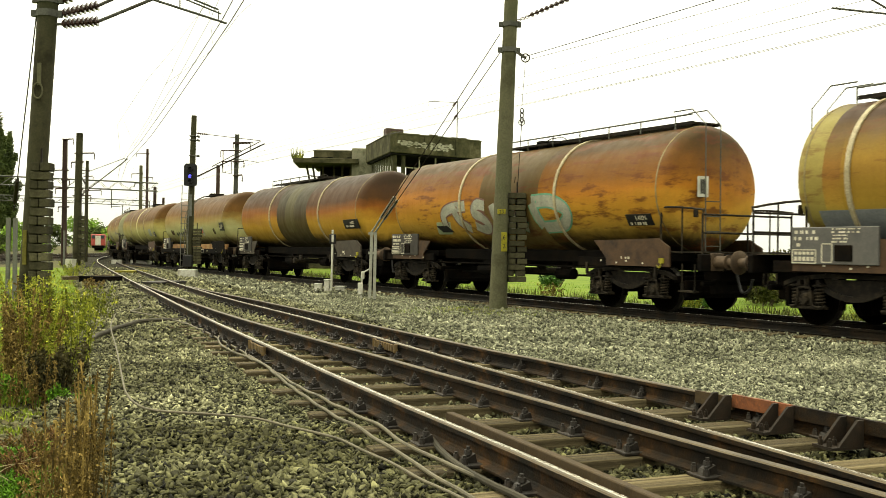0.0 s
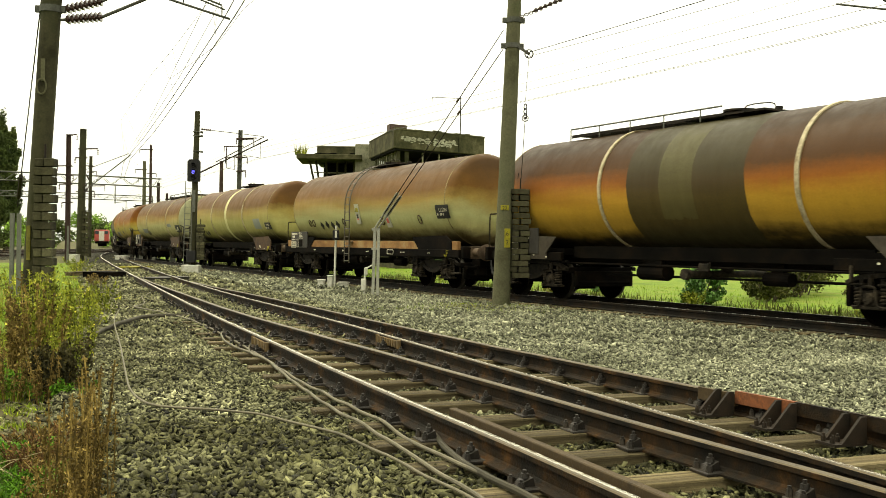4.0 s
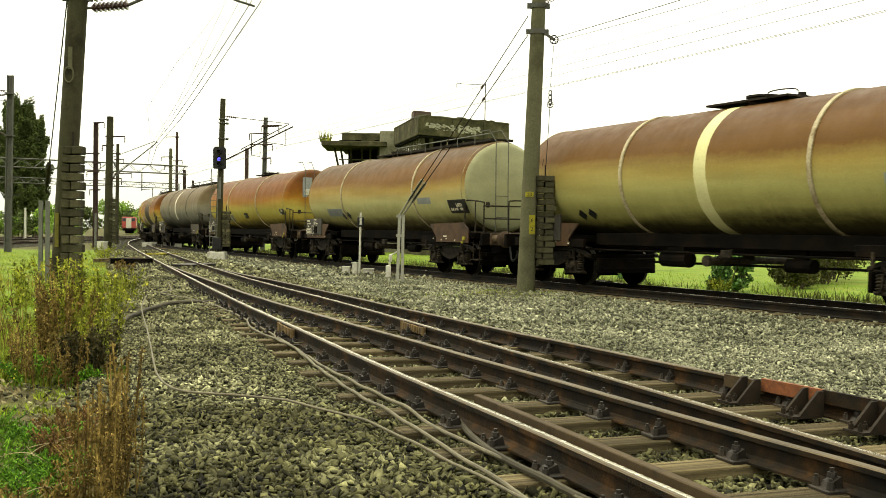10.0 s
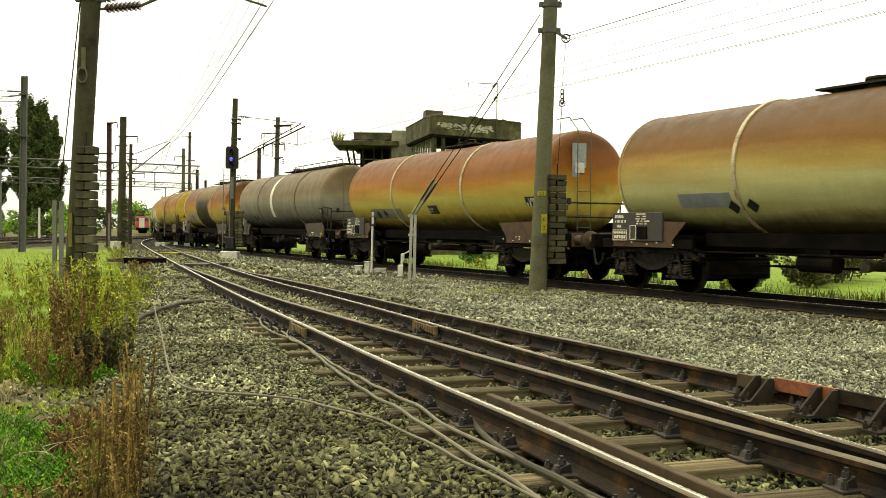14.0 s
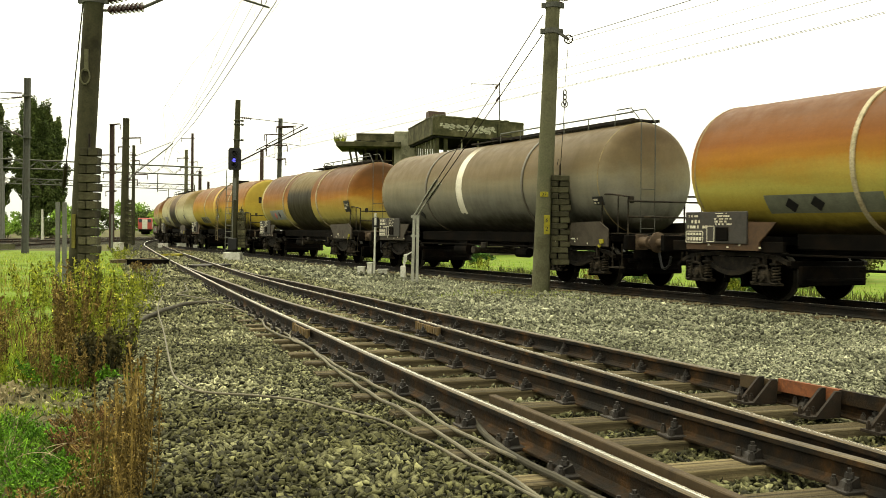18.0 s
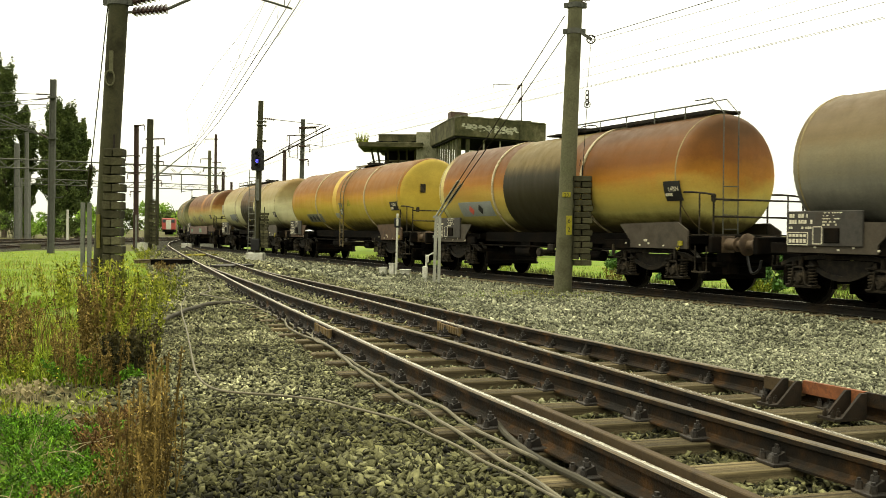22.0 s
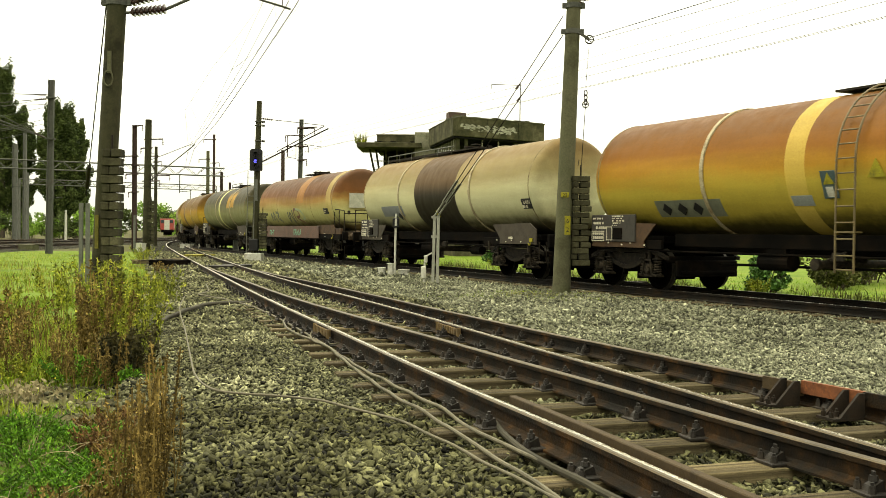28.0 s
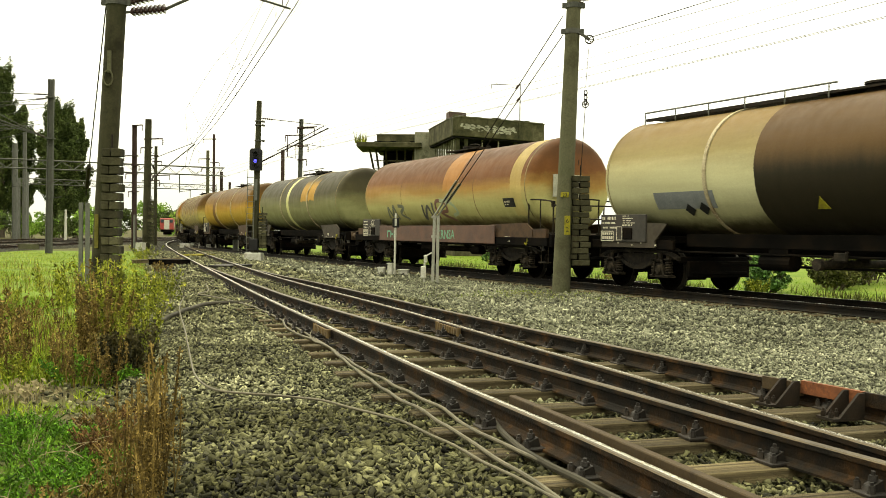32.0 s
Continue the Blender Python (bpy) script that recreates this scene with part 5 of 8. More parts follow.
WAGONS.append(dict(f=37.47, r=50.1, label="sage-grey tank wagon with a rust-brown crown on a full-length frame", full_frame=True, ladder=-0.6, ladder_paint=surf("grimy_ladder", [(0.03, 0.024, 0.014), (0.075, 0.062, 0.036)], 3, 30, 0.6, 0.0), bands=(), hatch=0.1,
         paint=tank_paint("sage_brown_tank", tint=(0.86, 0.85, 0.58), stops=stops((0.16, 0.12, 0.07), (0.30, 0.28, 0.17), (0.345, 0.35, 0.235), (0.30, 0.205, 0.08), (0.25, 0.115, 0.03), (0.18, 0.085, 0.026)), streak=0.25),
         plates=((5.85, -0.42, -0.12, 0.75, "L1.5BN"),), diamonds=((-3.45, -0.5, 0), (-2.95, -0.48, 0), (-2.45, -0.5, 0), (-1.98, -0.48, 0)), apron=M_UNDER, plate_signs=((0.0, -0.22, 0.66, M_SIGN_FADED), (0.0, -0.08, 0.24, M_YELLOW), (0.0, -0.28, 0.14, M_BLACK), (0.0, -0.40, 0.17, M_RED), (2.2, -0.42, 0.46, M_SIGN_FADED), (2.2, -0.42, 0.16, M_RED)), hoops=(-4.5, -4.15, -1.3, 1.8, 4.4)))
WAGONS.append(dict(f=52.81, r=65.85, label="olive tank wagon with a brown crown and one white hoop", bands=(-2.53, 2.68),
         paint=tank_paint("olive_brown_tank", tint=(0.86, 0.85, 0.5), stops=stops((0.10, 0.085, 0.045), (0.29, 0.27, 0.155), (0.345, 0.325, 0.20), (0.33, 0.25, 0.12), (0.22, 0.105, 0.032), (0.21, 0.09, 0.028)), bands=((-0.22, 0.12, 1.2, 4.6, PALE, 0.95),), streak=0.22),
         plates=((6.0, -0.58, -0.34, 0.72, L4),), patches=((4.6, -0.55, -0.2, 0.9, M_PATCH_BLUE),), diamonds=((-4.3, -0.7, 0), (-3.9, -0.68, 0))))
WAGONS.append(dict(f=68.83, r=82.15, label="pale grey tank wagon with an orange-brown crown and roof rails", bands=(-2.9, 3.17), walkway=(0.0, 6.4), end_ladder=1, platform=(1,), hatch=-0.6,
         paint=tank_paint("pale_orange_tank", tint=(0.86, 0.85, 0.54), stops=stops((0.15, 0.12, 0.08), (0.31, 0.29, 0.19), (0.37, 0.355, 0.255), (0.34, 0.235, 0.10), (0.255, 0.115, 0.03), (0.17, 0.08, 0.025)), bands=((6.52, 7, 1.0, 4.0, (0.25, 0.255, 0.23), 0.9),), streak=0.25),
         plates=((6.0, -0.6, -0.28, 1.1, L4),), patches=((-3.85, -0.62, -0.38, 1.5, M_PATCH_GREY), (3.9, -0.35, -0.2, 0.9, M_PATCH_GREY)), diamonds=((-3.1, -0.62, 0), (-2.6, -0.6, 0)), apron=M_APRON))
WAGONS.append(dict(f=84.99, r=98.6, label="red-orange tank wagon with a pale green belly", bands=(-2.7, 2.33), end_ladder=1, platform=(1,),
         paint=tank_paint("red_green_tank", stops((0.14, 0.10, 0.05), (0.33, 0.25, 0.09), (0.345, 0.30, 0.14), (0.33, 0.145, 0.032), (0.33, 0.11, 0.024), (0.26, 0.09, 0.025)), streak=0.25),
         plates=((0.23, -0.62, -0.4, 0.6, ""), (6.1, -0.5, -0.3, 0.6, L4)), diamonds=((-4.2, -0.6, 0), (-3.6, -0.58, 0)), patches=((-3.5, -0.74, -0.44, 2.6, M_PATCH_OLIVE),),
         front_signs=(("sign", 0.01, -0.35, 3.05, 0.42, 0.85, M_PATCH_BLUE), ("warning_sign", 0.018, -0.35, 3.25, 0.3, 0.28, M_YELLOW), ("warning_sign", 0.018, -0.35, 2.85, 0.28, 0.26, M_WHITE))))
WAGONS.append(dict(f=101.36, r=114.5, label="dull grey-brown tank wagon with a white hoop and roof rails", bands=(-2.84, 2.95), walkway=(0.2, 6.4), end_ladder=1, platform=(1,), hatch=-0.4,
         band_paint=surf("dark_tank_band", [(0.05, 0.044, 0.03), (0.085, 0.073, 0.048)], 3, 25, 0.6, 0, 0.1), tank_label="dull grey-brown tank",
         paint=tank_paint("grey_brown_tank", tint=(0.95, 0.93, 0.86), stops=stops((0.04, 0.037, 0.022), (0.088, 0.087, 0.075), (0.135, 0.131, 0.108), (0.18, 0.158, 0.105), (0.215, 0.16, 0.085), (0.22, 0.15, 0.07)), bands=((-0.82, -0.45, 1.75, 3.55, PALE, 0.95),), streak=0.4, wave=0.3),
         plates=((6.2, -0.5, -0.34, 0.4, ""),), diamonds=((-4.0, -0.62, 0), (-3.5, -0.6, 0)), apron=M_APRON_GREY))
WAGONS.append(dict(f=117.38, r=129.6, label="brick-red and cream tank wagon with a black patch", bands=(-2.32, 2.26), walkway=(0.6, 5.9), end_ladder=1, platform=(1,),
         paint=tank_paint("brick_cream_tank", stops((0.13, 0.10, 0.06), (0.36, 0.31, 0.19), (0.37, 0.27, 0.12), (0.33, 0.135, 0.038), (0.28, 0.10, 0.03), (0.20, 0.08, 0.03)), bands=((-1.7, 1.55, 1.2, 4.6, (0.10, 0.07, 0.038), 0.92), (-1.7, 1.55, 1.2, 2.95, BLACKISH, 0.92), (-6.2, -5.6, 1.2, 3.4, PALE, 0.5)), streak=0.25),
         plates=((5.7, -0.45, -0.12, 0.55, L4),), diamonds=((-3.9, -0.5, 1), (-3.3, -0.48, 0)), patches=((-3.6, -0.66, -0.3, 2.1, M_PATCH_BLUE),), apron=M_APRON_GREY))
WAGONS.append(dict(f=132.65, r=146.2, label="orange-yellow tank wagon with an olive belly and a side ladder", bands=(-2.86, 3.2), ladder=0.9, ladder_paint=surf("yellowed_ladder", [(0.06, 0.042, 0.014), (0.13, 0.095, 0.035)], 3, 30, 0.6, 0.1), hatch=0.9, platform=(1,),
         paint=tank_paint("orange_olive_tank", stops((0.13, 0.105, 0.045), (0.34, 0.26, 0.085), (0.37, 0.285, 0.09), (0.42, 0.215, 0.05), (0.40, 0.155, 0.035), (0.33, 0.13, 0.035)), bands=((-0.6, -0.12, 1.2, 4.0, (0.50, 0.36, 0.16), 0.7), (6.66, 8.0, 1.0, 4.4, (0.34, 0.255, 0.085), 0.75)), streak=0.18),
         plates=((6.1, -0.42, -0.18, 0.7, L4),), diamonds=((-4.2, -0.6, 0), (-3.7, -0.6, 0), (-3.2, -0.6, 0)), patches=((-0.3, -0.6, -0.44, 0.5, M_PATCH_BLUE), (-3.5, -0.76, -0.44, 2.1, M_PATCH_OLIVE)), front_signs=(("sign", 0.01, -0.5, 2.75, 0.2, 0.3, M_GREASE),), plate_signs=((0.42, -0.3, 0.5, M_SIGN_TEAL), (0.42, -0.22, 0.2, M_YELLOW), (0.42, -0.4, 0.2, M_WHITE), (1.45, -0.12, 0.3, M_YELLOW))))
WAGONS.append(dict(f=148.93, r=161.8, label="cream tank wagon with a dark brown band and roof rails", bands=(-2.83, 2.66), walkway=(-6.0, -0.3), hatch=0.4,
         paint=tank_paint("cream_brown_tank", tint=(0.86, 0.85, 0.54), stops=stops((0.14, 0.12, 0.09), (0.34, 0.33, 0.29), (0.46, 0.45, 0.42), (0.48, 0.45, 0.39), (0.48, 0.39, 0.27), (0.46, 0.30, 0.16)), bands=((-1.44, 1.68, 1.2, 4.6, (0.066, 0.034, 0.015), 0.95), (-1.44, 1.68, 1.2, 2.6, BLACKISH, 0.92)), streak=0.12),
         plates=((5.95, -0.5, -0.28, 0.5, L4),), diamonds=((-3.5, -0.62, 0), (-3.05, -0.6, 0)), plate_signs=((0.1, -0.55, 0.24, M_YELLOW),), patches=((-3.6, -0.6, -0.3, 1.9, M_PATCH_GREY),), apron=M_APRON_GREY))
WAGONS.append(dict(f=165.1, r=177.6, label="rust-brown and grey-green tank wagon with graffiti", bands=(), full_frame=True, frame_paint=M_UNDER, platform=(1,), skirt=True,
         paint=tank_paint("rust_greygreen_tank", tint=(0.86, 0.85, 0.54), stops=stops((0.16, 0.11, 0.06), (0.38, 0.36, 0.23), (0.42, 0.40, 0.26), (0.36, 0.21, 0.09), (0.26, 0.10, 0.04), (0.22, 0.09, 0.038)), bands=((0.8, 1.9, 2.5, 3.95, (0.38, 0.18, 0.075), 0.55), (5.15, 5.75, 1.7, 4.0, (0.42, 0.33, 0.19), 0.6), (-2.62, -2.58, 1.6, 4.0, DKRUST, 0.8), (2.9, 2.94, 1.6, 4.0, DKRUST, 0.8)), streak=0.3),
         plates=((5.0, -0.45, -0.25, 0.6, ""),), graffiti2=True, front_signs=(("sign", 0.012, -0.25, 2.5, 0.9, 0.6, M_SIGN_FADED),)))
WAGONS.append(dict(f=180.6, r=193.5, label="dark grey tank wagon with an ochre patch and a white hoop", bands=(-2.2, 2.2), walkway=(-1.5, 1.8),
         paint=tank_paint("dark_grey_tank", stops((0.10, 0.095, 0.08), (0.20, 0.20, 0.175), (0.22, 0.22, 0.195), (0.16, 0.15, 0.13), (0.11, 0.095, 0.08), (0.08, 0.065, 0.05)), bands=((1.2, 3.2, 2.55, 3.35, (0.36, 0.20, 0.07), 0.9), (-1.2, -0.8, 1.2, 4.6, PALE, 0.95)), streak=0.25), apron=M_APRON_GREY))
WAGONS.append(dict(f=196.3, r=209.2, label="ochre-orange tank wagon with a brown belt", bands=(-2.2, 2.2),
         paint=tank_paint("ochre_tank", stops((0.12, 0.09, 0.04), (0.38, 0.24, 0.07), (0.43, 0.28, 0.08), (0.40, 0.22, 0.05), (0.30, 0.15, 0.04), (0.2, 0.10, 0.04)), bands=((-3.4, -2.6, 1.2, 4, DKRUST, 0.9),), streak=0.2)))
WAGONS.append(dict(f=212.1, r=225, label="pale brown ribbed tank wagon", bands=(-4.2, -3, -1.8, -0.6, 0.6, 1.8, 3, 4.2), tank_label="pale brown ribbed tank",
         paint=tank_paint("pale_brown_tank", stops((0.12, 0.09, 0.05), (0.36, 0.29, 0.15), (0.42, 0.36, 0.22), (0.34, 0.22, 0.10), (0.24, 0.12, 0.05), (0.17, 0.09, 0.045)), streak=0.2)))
for i, o in enumerate((228.0, 243.8, 259.6, 275.4)):
    WAGONS.append({**WAGONS[(9, 6, 13, 4)[i]], "f": o, "r": o + 12.9})
for sp in WAGONS:
    sp["o"], sp["tank"] = (sp["f"] + sp["r"]) / 2 + 0.13, sp["r"] - sp["f"] + 0.06


def ribbon(line, width, lift):
    """A flat sprayed stroke on the tank's near side; each point is (x, angle over the waist)."""
    bm = bmesh.new()
    pts = curve_pts([(x, a * R_TANK, 0) for x, a in line], 7)
    rows = []
    for i, p in enumerate(pts):
        t = (pts[min(i + 1, len(pts) - 1)] - pts[max(i - 1, 0)]).normalized()
        n = Vector((-t.y, t.x, 0)) * width / 2
        rows.append([bm.verts.new((q.x, *on_tank(q.y / R_TANK, lift))) for q in (p - n, p + n)])
    for a, b in zip(rows, rows[1:]):
        bm.faces.new((a[0], a[1], b[1], b[0]))
    bmesh.ops.recalc_face_normals(bm, faces=bm.faces)
    return bm


TRAIN = []
for i, sp in enumerate(WAGONS):
    sp = dict(sp)
    sp["seed"] = 11 * i + 3
    prev = (WAGONS[i - 1]["o"] + WAGONS[i - 1]["tank"] / 2) if i else sp["o"] - sp["tank"] / 2 - 2.5
    nxt = (WAGONS[i + 1]["o"] - WAGONS[i + 1]["tank"] / 2) if i + 1 < len(WAGONS) else sp["o"] + sp["tank"] / 2 + 2.5
    gap_f, gap_r = sp["o"] - sp["tank"] / 2 - prev, nxt - sp["o"] - sp["tank"] / 2
    sp["front"], sp["rear"] = sp["tank"] / 2 + gap_f / 2 - 0.01, sp["tank"] / 2 + gap_r / 2 - 0.01
    wg, sets = tank_wagon(sp)
    if sp.get("graffiti"):
        letters = (([(-3.0, -0.52), (-2.95, -0.25), (-2.5, -0.13), (-1.75, -0.10)], M_GRAF_RED), ([(-2.35, -0.15), (-2.15, -0.4), (-1.7, -0.6)], M_GRAF_RED),
                   ([(-0.75, -0.12), (-1.15, -0.09), (-1.3, -0.25), (-0.95, -0.36), (-0.75, -0.5), (-1.0, -0.62), (-1.4, -0.52)], M_GRAF_RED),
                   ([(-0.4, -0.10), (-0.25, -0.45), (0.05, -0.6), (0.35, -0.5), (0.42, -0.12), (0.6, -0.62)], M_GRAF_RED), ([(0.92, -0.55), (1.02, -0.6)], M_GRAF_GREEN),
                   ([(1.45, -0.12), (1.55, -0.35), (1.7, -0.58)], M_GRAF_GREEN), ([(1.42, -0.10), (2.2, -0.11), (2.78, -0.3), (2.5, -0.55), (1.7, -0.60)], M_GRAF_GREEN))
        for k, (ln, edge) in enumerate(letters):
            part("graffiti", ribbon(ln, 0.36, 0.004 + 0.0004 * k), edge, wg, "coloured outline of a spray-painted letter")
        for k, (ln, edge) in enumerate(letters):
            part("graffiti", ribbon(ln, 0.27, 0.010 + 0.0004 * k), M_GRAF_PALE, wg, "pale grey spray-painted letter")
        part("graffiti", curved_plate(-3.7, -2.9, -0.72, -0.42, 0.003, 0.2), M_GRAF_WASH, wg, "pale green overpainted patch")
        part("painted_patch", curved_plate(-3.35, -2.75, -0.66, -0.5, 0.016, -0.2), M_BLACK, wg, "black overpainted placard")
    if sp.get("graffiti2"):
        for k, ln in enumerate(([(-4.1, -0.55), (-3.9, -0.2), (-3.7, -0.5), (-3.4, -0.15), (-3.3, -0.6)], [(-3.0, -0.15), (-2.5, -0.2), (-2.9, -0.4), (-2.4, -0.6)], [(-0.9, -0.15), (-1.0, -0.6), (-0.5, -0.2), (-0.3, -0.65), (-0.1, -0.1)],
                   [(0.1, -0.6), (0.2, -0.1), (0.8, -0.12), (0.9, -0.35), (0.4, -0.4), (1.2, -0.68)], [(0.5, -0.05), (1.3, -0.15), (1.6, -0.4), (1.2, -0.5)])):
            low = [(x, a * 0.9 - 0.17) for x, a in ln]
            part("graffiti", ribbon(low, 0.12, 0.006 + 0.001 * k), (M_PATCH_OLIVE, M_PATCH_OLIVE, M_PATCH_DARK, M_GRAF_RED, M_GRAF_WASH)[k], wg, "faded spray-painted scrawl")
        kb = bmesh.new()
        box(kb, 0, -1.36, 1.17, 8.8, 0.03, 0.52, bevel=0.01)
        skirt = part("frame_skirt", kb, surf("red_brown_skirt", [(0.042, 0.018, 0.010), (0.085, 0.036, 0.018)], 2, 25, 0.75), wg, "red-brown side skirt")
        tag = plate_text(skirt, "KRNSA", 1.2, -1.378, 1.02, 0.40, M_GRAF_GREEN)
        tagged(tag, "green spray-painted tag")
        tb = bmesh.new()
        for k in range(3):
            box(tb, -3.6 + k * 0.3, -1.378, 1.14, 0.06, 0.012, 0.24)
            box(tb, -3.5 + k * 0.3, -1.379, 1.24 - 0.1 * (k % 2), 0.18, 0.012, 0.05)
        part("graffiti", tb, M_GRAF_GREEN, skirt, "green spray-painted tag")
    TRAIN.append((wg, sets, sp))


def wagon_pose(o, half, t):
    s = o - travelled(t)
    a, b = line_at(s - half + 1.27), line_at(s + half - 1.27)
    d = a - b
    m = (a + b) / 2
    return pose(m.x, m.y, 0, 0, 0, math.degrees(math.atan2(d.y, d.x)))


def motions():
    for wg, sets, sp in TRAIN:
        times = [k * 0.5 for k in range(65)]
        walk(wg, [(t, wagon_pose(sp["o"], sp["tank"] / 2, t)) for t in times])
        for k, ws in enumerate(sets):
            x = 0.9 if k % 2 else -0.9
            walk(ws, [(j / 10, pose(x, 0, 0.46) @ Matrix.Rotation(travelled(j / 10) / 0.46 + k, 4, "Y")) for j in range(321)])


# ---- line-side things ----
def concrete_pole(base, top, r0, r1, material, label):
    w = empty("concrete_pole", pose(*base), label, "pole", "concrete catenary poles")
    v = Vector(top) - Vector(base)
    bm = bmesh.new()
    rod(bm, (0, 0, -0.4), v, r0, r1, 24)
    part("shaft", bm, material, w, smooth=True)
    return w, v


def collar(parent, v, z, r, h=0.12):
    p = v * (z / v.z)
    bm = bmesh.new()
    lathe(bm, [(-h / 2, r), (-h / 2, r + 0.02), (h / 2, r + 0.02), (h / 2, r)], 20, Matrix.Translation(p) @ Matrix.Rotation(radians(90), 4, "Y"))
    box(bm, p.x - r - 0.05, p.y, p.z, 0.1, 0.08, h)
    box(bm, p.x + r + 0.05, p.y, p.z, 0.1, 0.08, h)
    part("collar", bm, M_STEEL_DARK, parent)
    return p


def weight_stack(x, y, z0, z1, w, n, label, yaw=0.0):
    """A tensioning weight: slotted concrete blocks on a rod."""
    st = empty("tension_weight", pose(x, y, z0, 0, 0, yaw), label, "counterweight", "tension weights")
    h = (z1 - z0) / n
    me = []
    for flip in (1, -1):
        bm = bmesh.new()
        prism(bm, [(-w / 2, 0), (w / 2, 0), (w / 2, h * 0.9), (-w / 2, h * 0.9)], -0.14, 0.14)
        if flip < 0:
            bm.free()
            bm = bmesh.new()
            box(bm, -w * 0.30, 0, h * 0.45, w * 0.4, 0.28, h * 0.9)
            box(bm, w * 0.22, 0, h * 0.45, w * 0.56, 0.28, h * 0.9)
            bmesh.ops.translate(bm, verts=[v for v in bm.verts if v.co.x > -w * 0.1], vec=(0.02, 0, 0))
        bmesh.ops.bevel(bm, geom=bm.edges[:], offset=0.012, segments=1, affect="EDGES")
        me.append(mesh_of("block", bm, M_WEIGHT))
    for k in range(n):
        part("block", me[k % 2], None, st, at=pose(rand(-0.022, 0.022), rand(-0.015, 0.015), k * h, 0, rand(-0.8, 0.8), rand(-5, 5)) @ Matrix.Diagonal((rand(0.92, 1.06), 1, 1, 1)))
    bm = bmesh.new()
    rod(bm, (0, 0, 0), (0, 0, z1 - z0 + 0.25), 0.02, seg=6)
    part("hanger_rod", bm, M_IRON, st)
    return st


def pulley(name, m, r, parent=None):
    bm = bmesh.new()
    ring = [(r * math.cos(k * math.tau / 20), 0, r * math.sin(k * math.tau / 20)) for k in range(21)]
    tube(bm, ring, r * 0.14, 6)
    for k in range(3):
        a = k * math.pi / 3
        rod(bm, (r * math.cos(a), 0, r * math.sin(a)), (-r * math.cos(a), 0, -r * math.sin(a)), r * 0.08, seg=6)
    rod(bm, (0, -0.04, 0), (0, 0.04, 0), r * 0.2, seg=8)
    return part(name, bm, M_IRON, parent, at=m)


def insulator(bm, a, b, n=6, r=0.07, mat=0):
    a, b = Vector(a), Vector(b)
    rod(bm, a, b, r * 0.35, seg=8, mat=mat)
    for k in range(n):
        p = a + (b - a) * ((k + 0.7) / (n + 0.4))
        d = (b - a).normalized() * 0.03
        rod(bm, p - d, p + d, r * 0.6, r, 10, mat=mat)


def wire(pts, r=0.008, material=None, sag=0.0, n=14, label="thin dark overhead wire"):
    """An overhead wire between points, sagging between each two."""
    out = []
    for a, b in zip(pts, pts[1:]):
        a, b = Vector(a), Vector(b)
        for k in range(n):
            t = k / n
            out.append(a + (b - a) * t - Vector((0, 0, sag * 4 * t * (1 - t))))
    out.append(Vector(pts[-1]))
    bm = bmesh.new()
    tube(bm, out, r, 5)
    return tagged(part("overhead_wire", bm, material or M_WIRE), label, "wire", "overhead wires")


# the pole beside the train, with its weight, pulleys and stays
mp, mpv = concrete_pole((2.85, 24.0, -0.2), (3.16, 24.0, 9.2), 0.222, 0.150, M_CONCRETE, "grey-green concrete catenary pole with a yellow tag, standing in ballast")
for z in (6.9, 6.28):
    p = collar(mp, mpv, z, 0.172)
pulley("pulley", pose(0.60, -0.1, 6.08), 0.10, mp)
bm = bmesh.new()
box(bm, 0.38, -0.1, 6.22, 0.5, 0.05, 0.06, Matrix.Translation((0.38, 0, 6.22)) @ Matrix.Rotation(radians(32), 4, "Y") @ Matrix.Translation((-0.38, 0, -6.22)))
part("pulley_arm", bm, M_STEEL_DARK, mp)
bm = bmesh.new()
box(bm, 0.05, -0.205, 2.35, 0.20, 0.02, 0.12, bevel=0.004)
tagp = part("tag", bm, M_YELLOW, mp, "yellow painted number tag")
bm = bmesh.new()
box(bm, 0.12, -0.205, 1.62, 0.14, 0.02, 0.46, bevel=0.004)
tagq = part("tag", bm, M_YELLOW, mp, "yellow painted number tag")
for tg, txt, x, y, z, sz in ((tagp, "23", 0.05, -0.217, 2.305, 0.12), (tagq, "6", 0.12, -0.217, 1.68, 0.15), (tagq, "2", 0.12, -0.217, 1.47, 0.15)):
    plate_text(tg, txt, x, y, z, sz, M_BLACK)
weight_stack(3.29, 23.92, 0.46, 2.62, 0.42, 15, "stack of mossy slotted concrete blocks hanging beside the pole")
bm = bmesh.new()
rod(bm, (3.30, 23.9, 2.85), (3.38, 23.9, 4.35), 0.008, seg=5)
rod(bm, (3.22, 23.9, 2.85), (3.24, 23.9, 3.0), 0.008, seg=5)
rod(bm, (3.38, 23.9, 4.75), (3.45, 23.9, 5.8), 0.006, seg=5)
for k in range(3):
    tube(bm, [(3.38 + 0.035 * math.cos(a), 23.9, 4.38 + k * 0.11 + 0.07 * math.sin(a)) for a in np.linspace(0, math.tau, 13)], 0.014, 5)
pulley("pulley_block", pose(3.375, 23.88, 4.32), 0.075)
tl = tagged(part("tackle", bm, M_IRON), "dark iron pulley tackle and chain over the weight", "tackle")
tagged(bpy.data.objects["pulley_block"], "small iron pulley block hanging on a chain", "pulley")

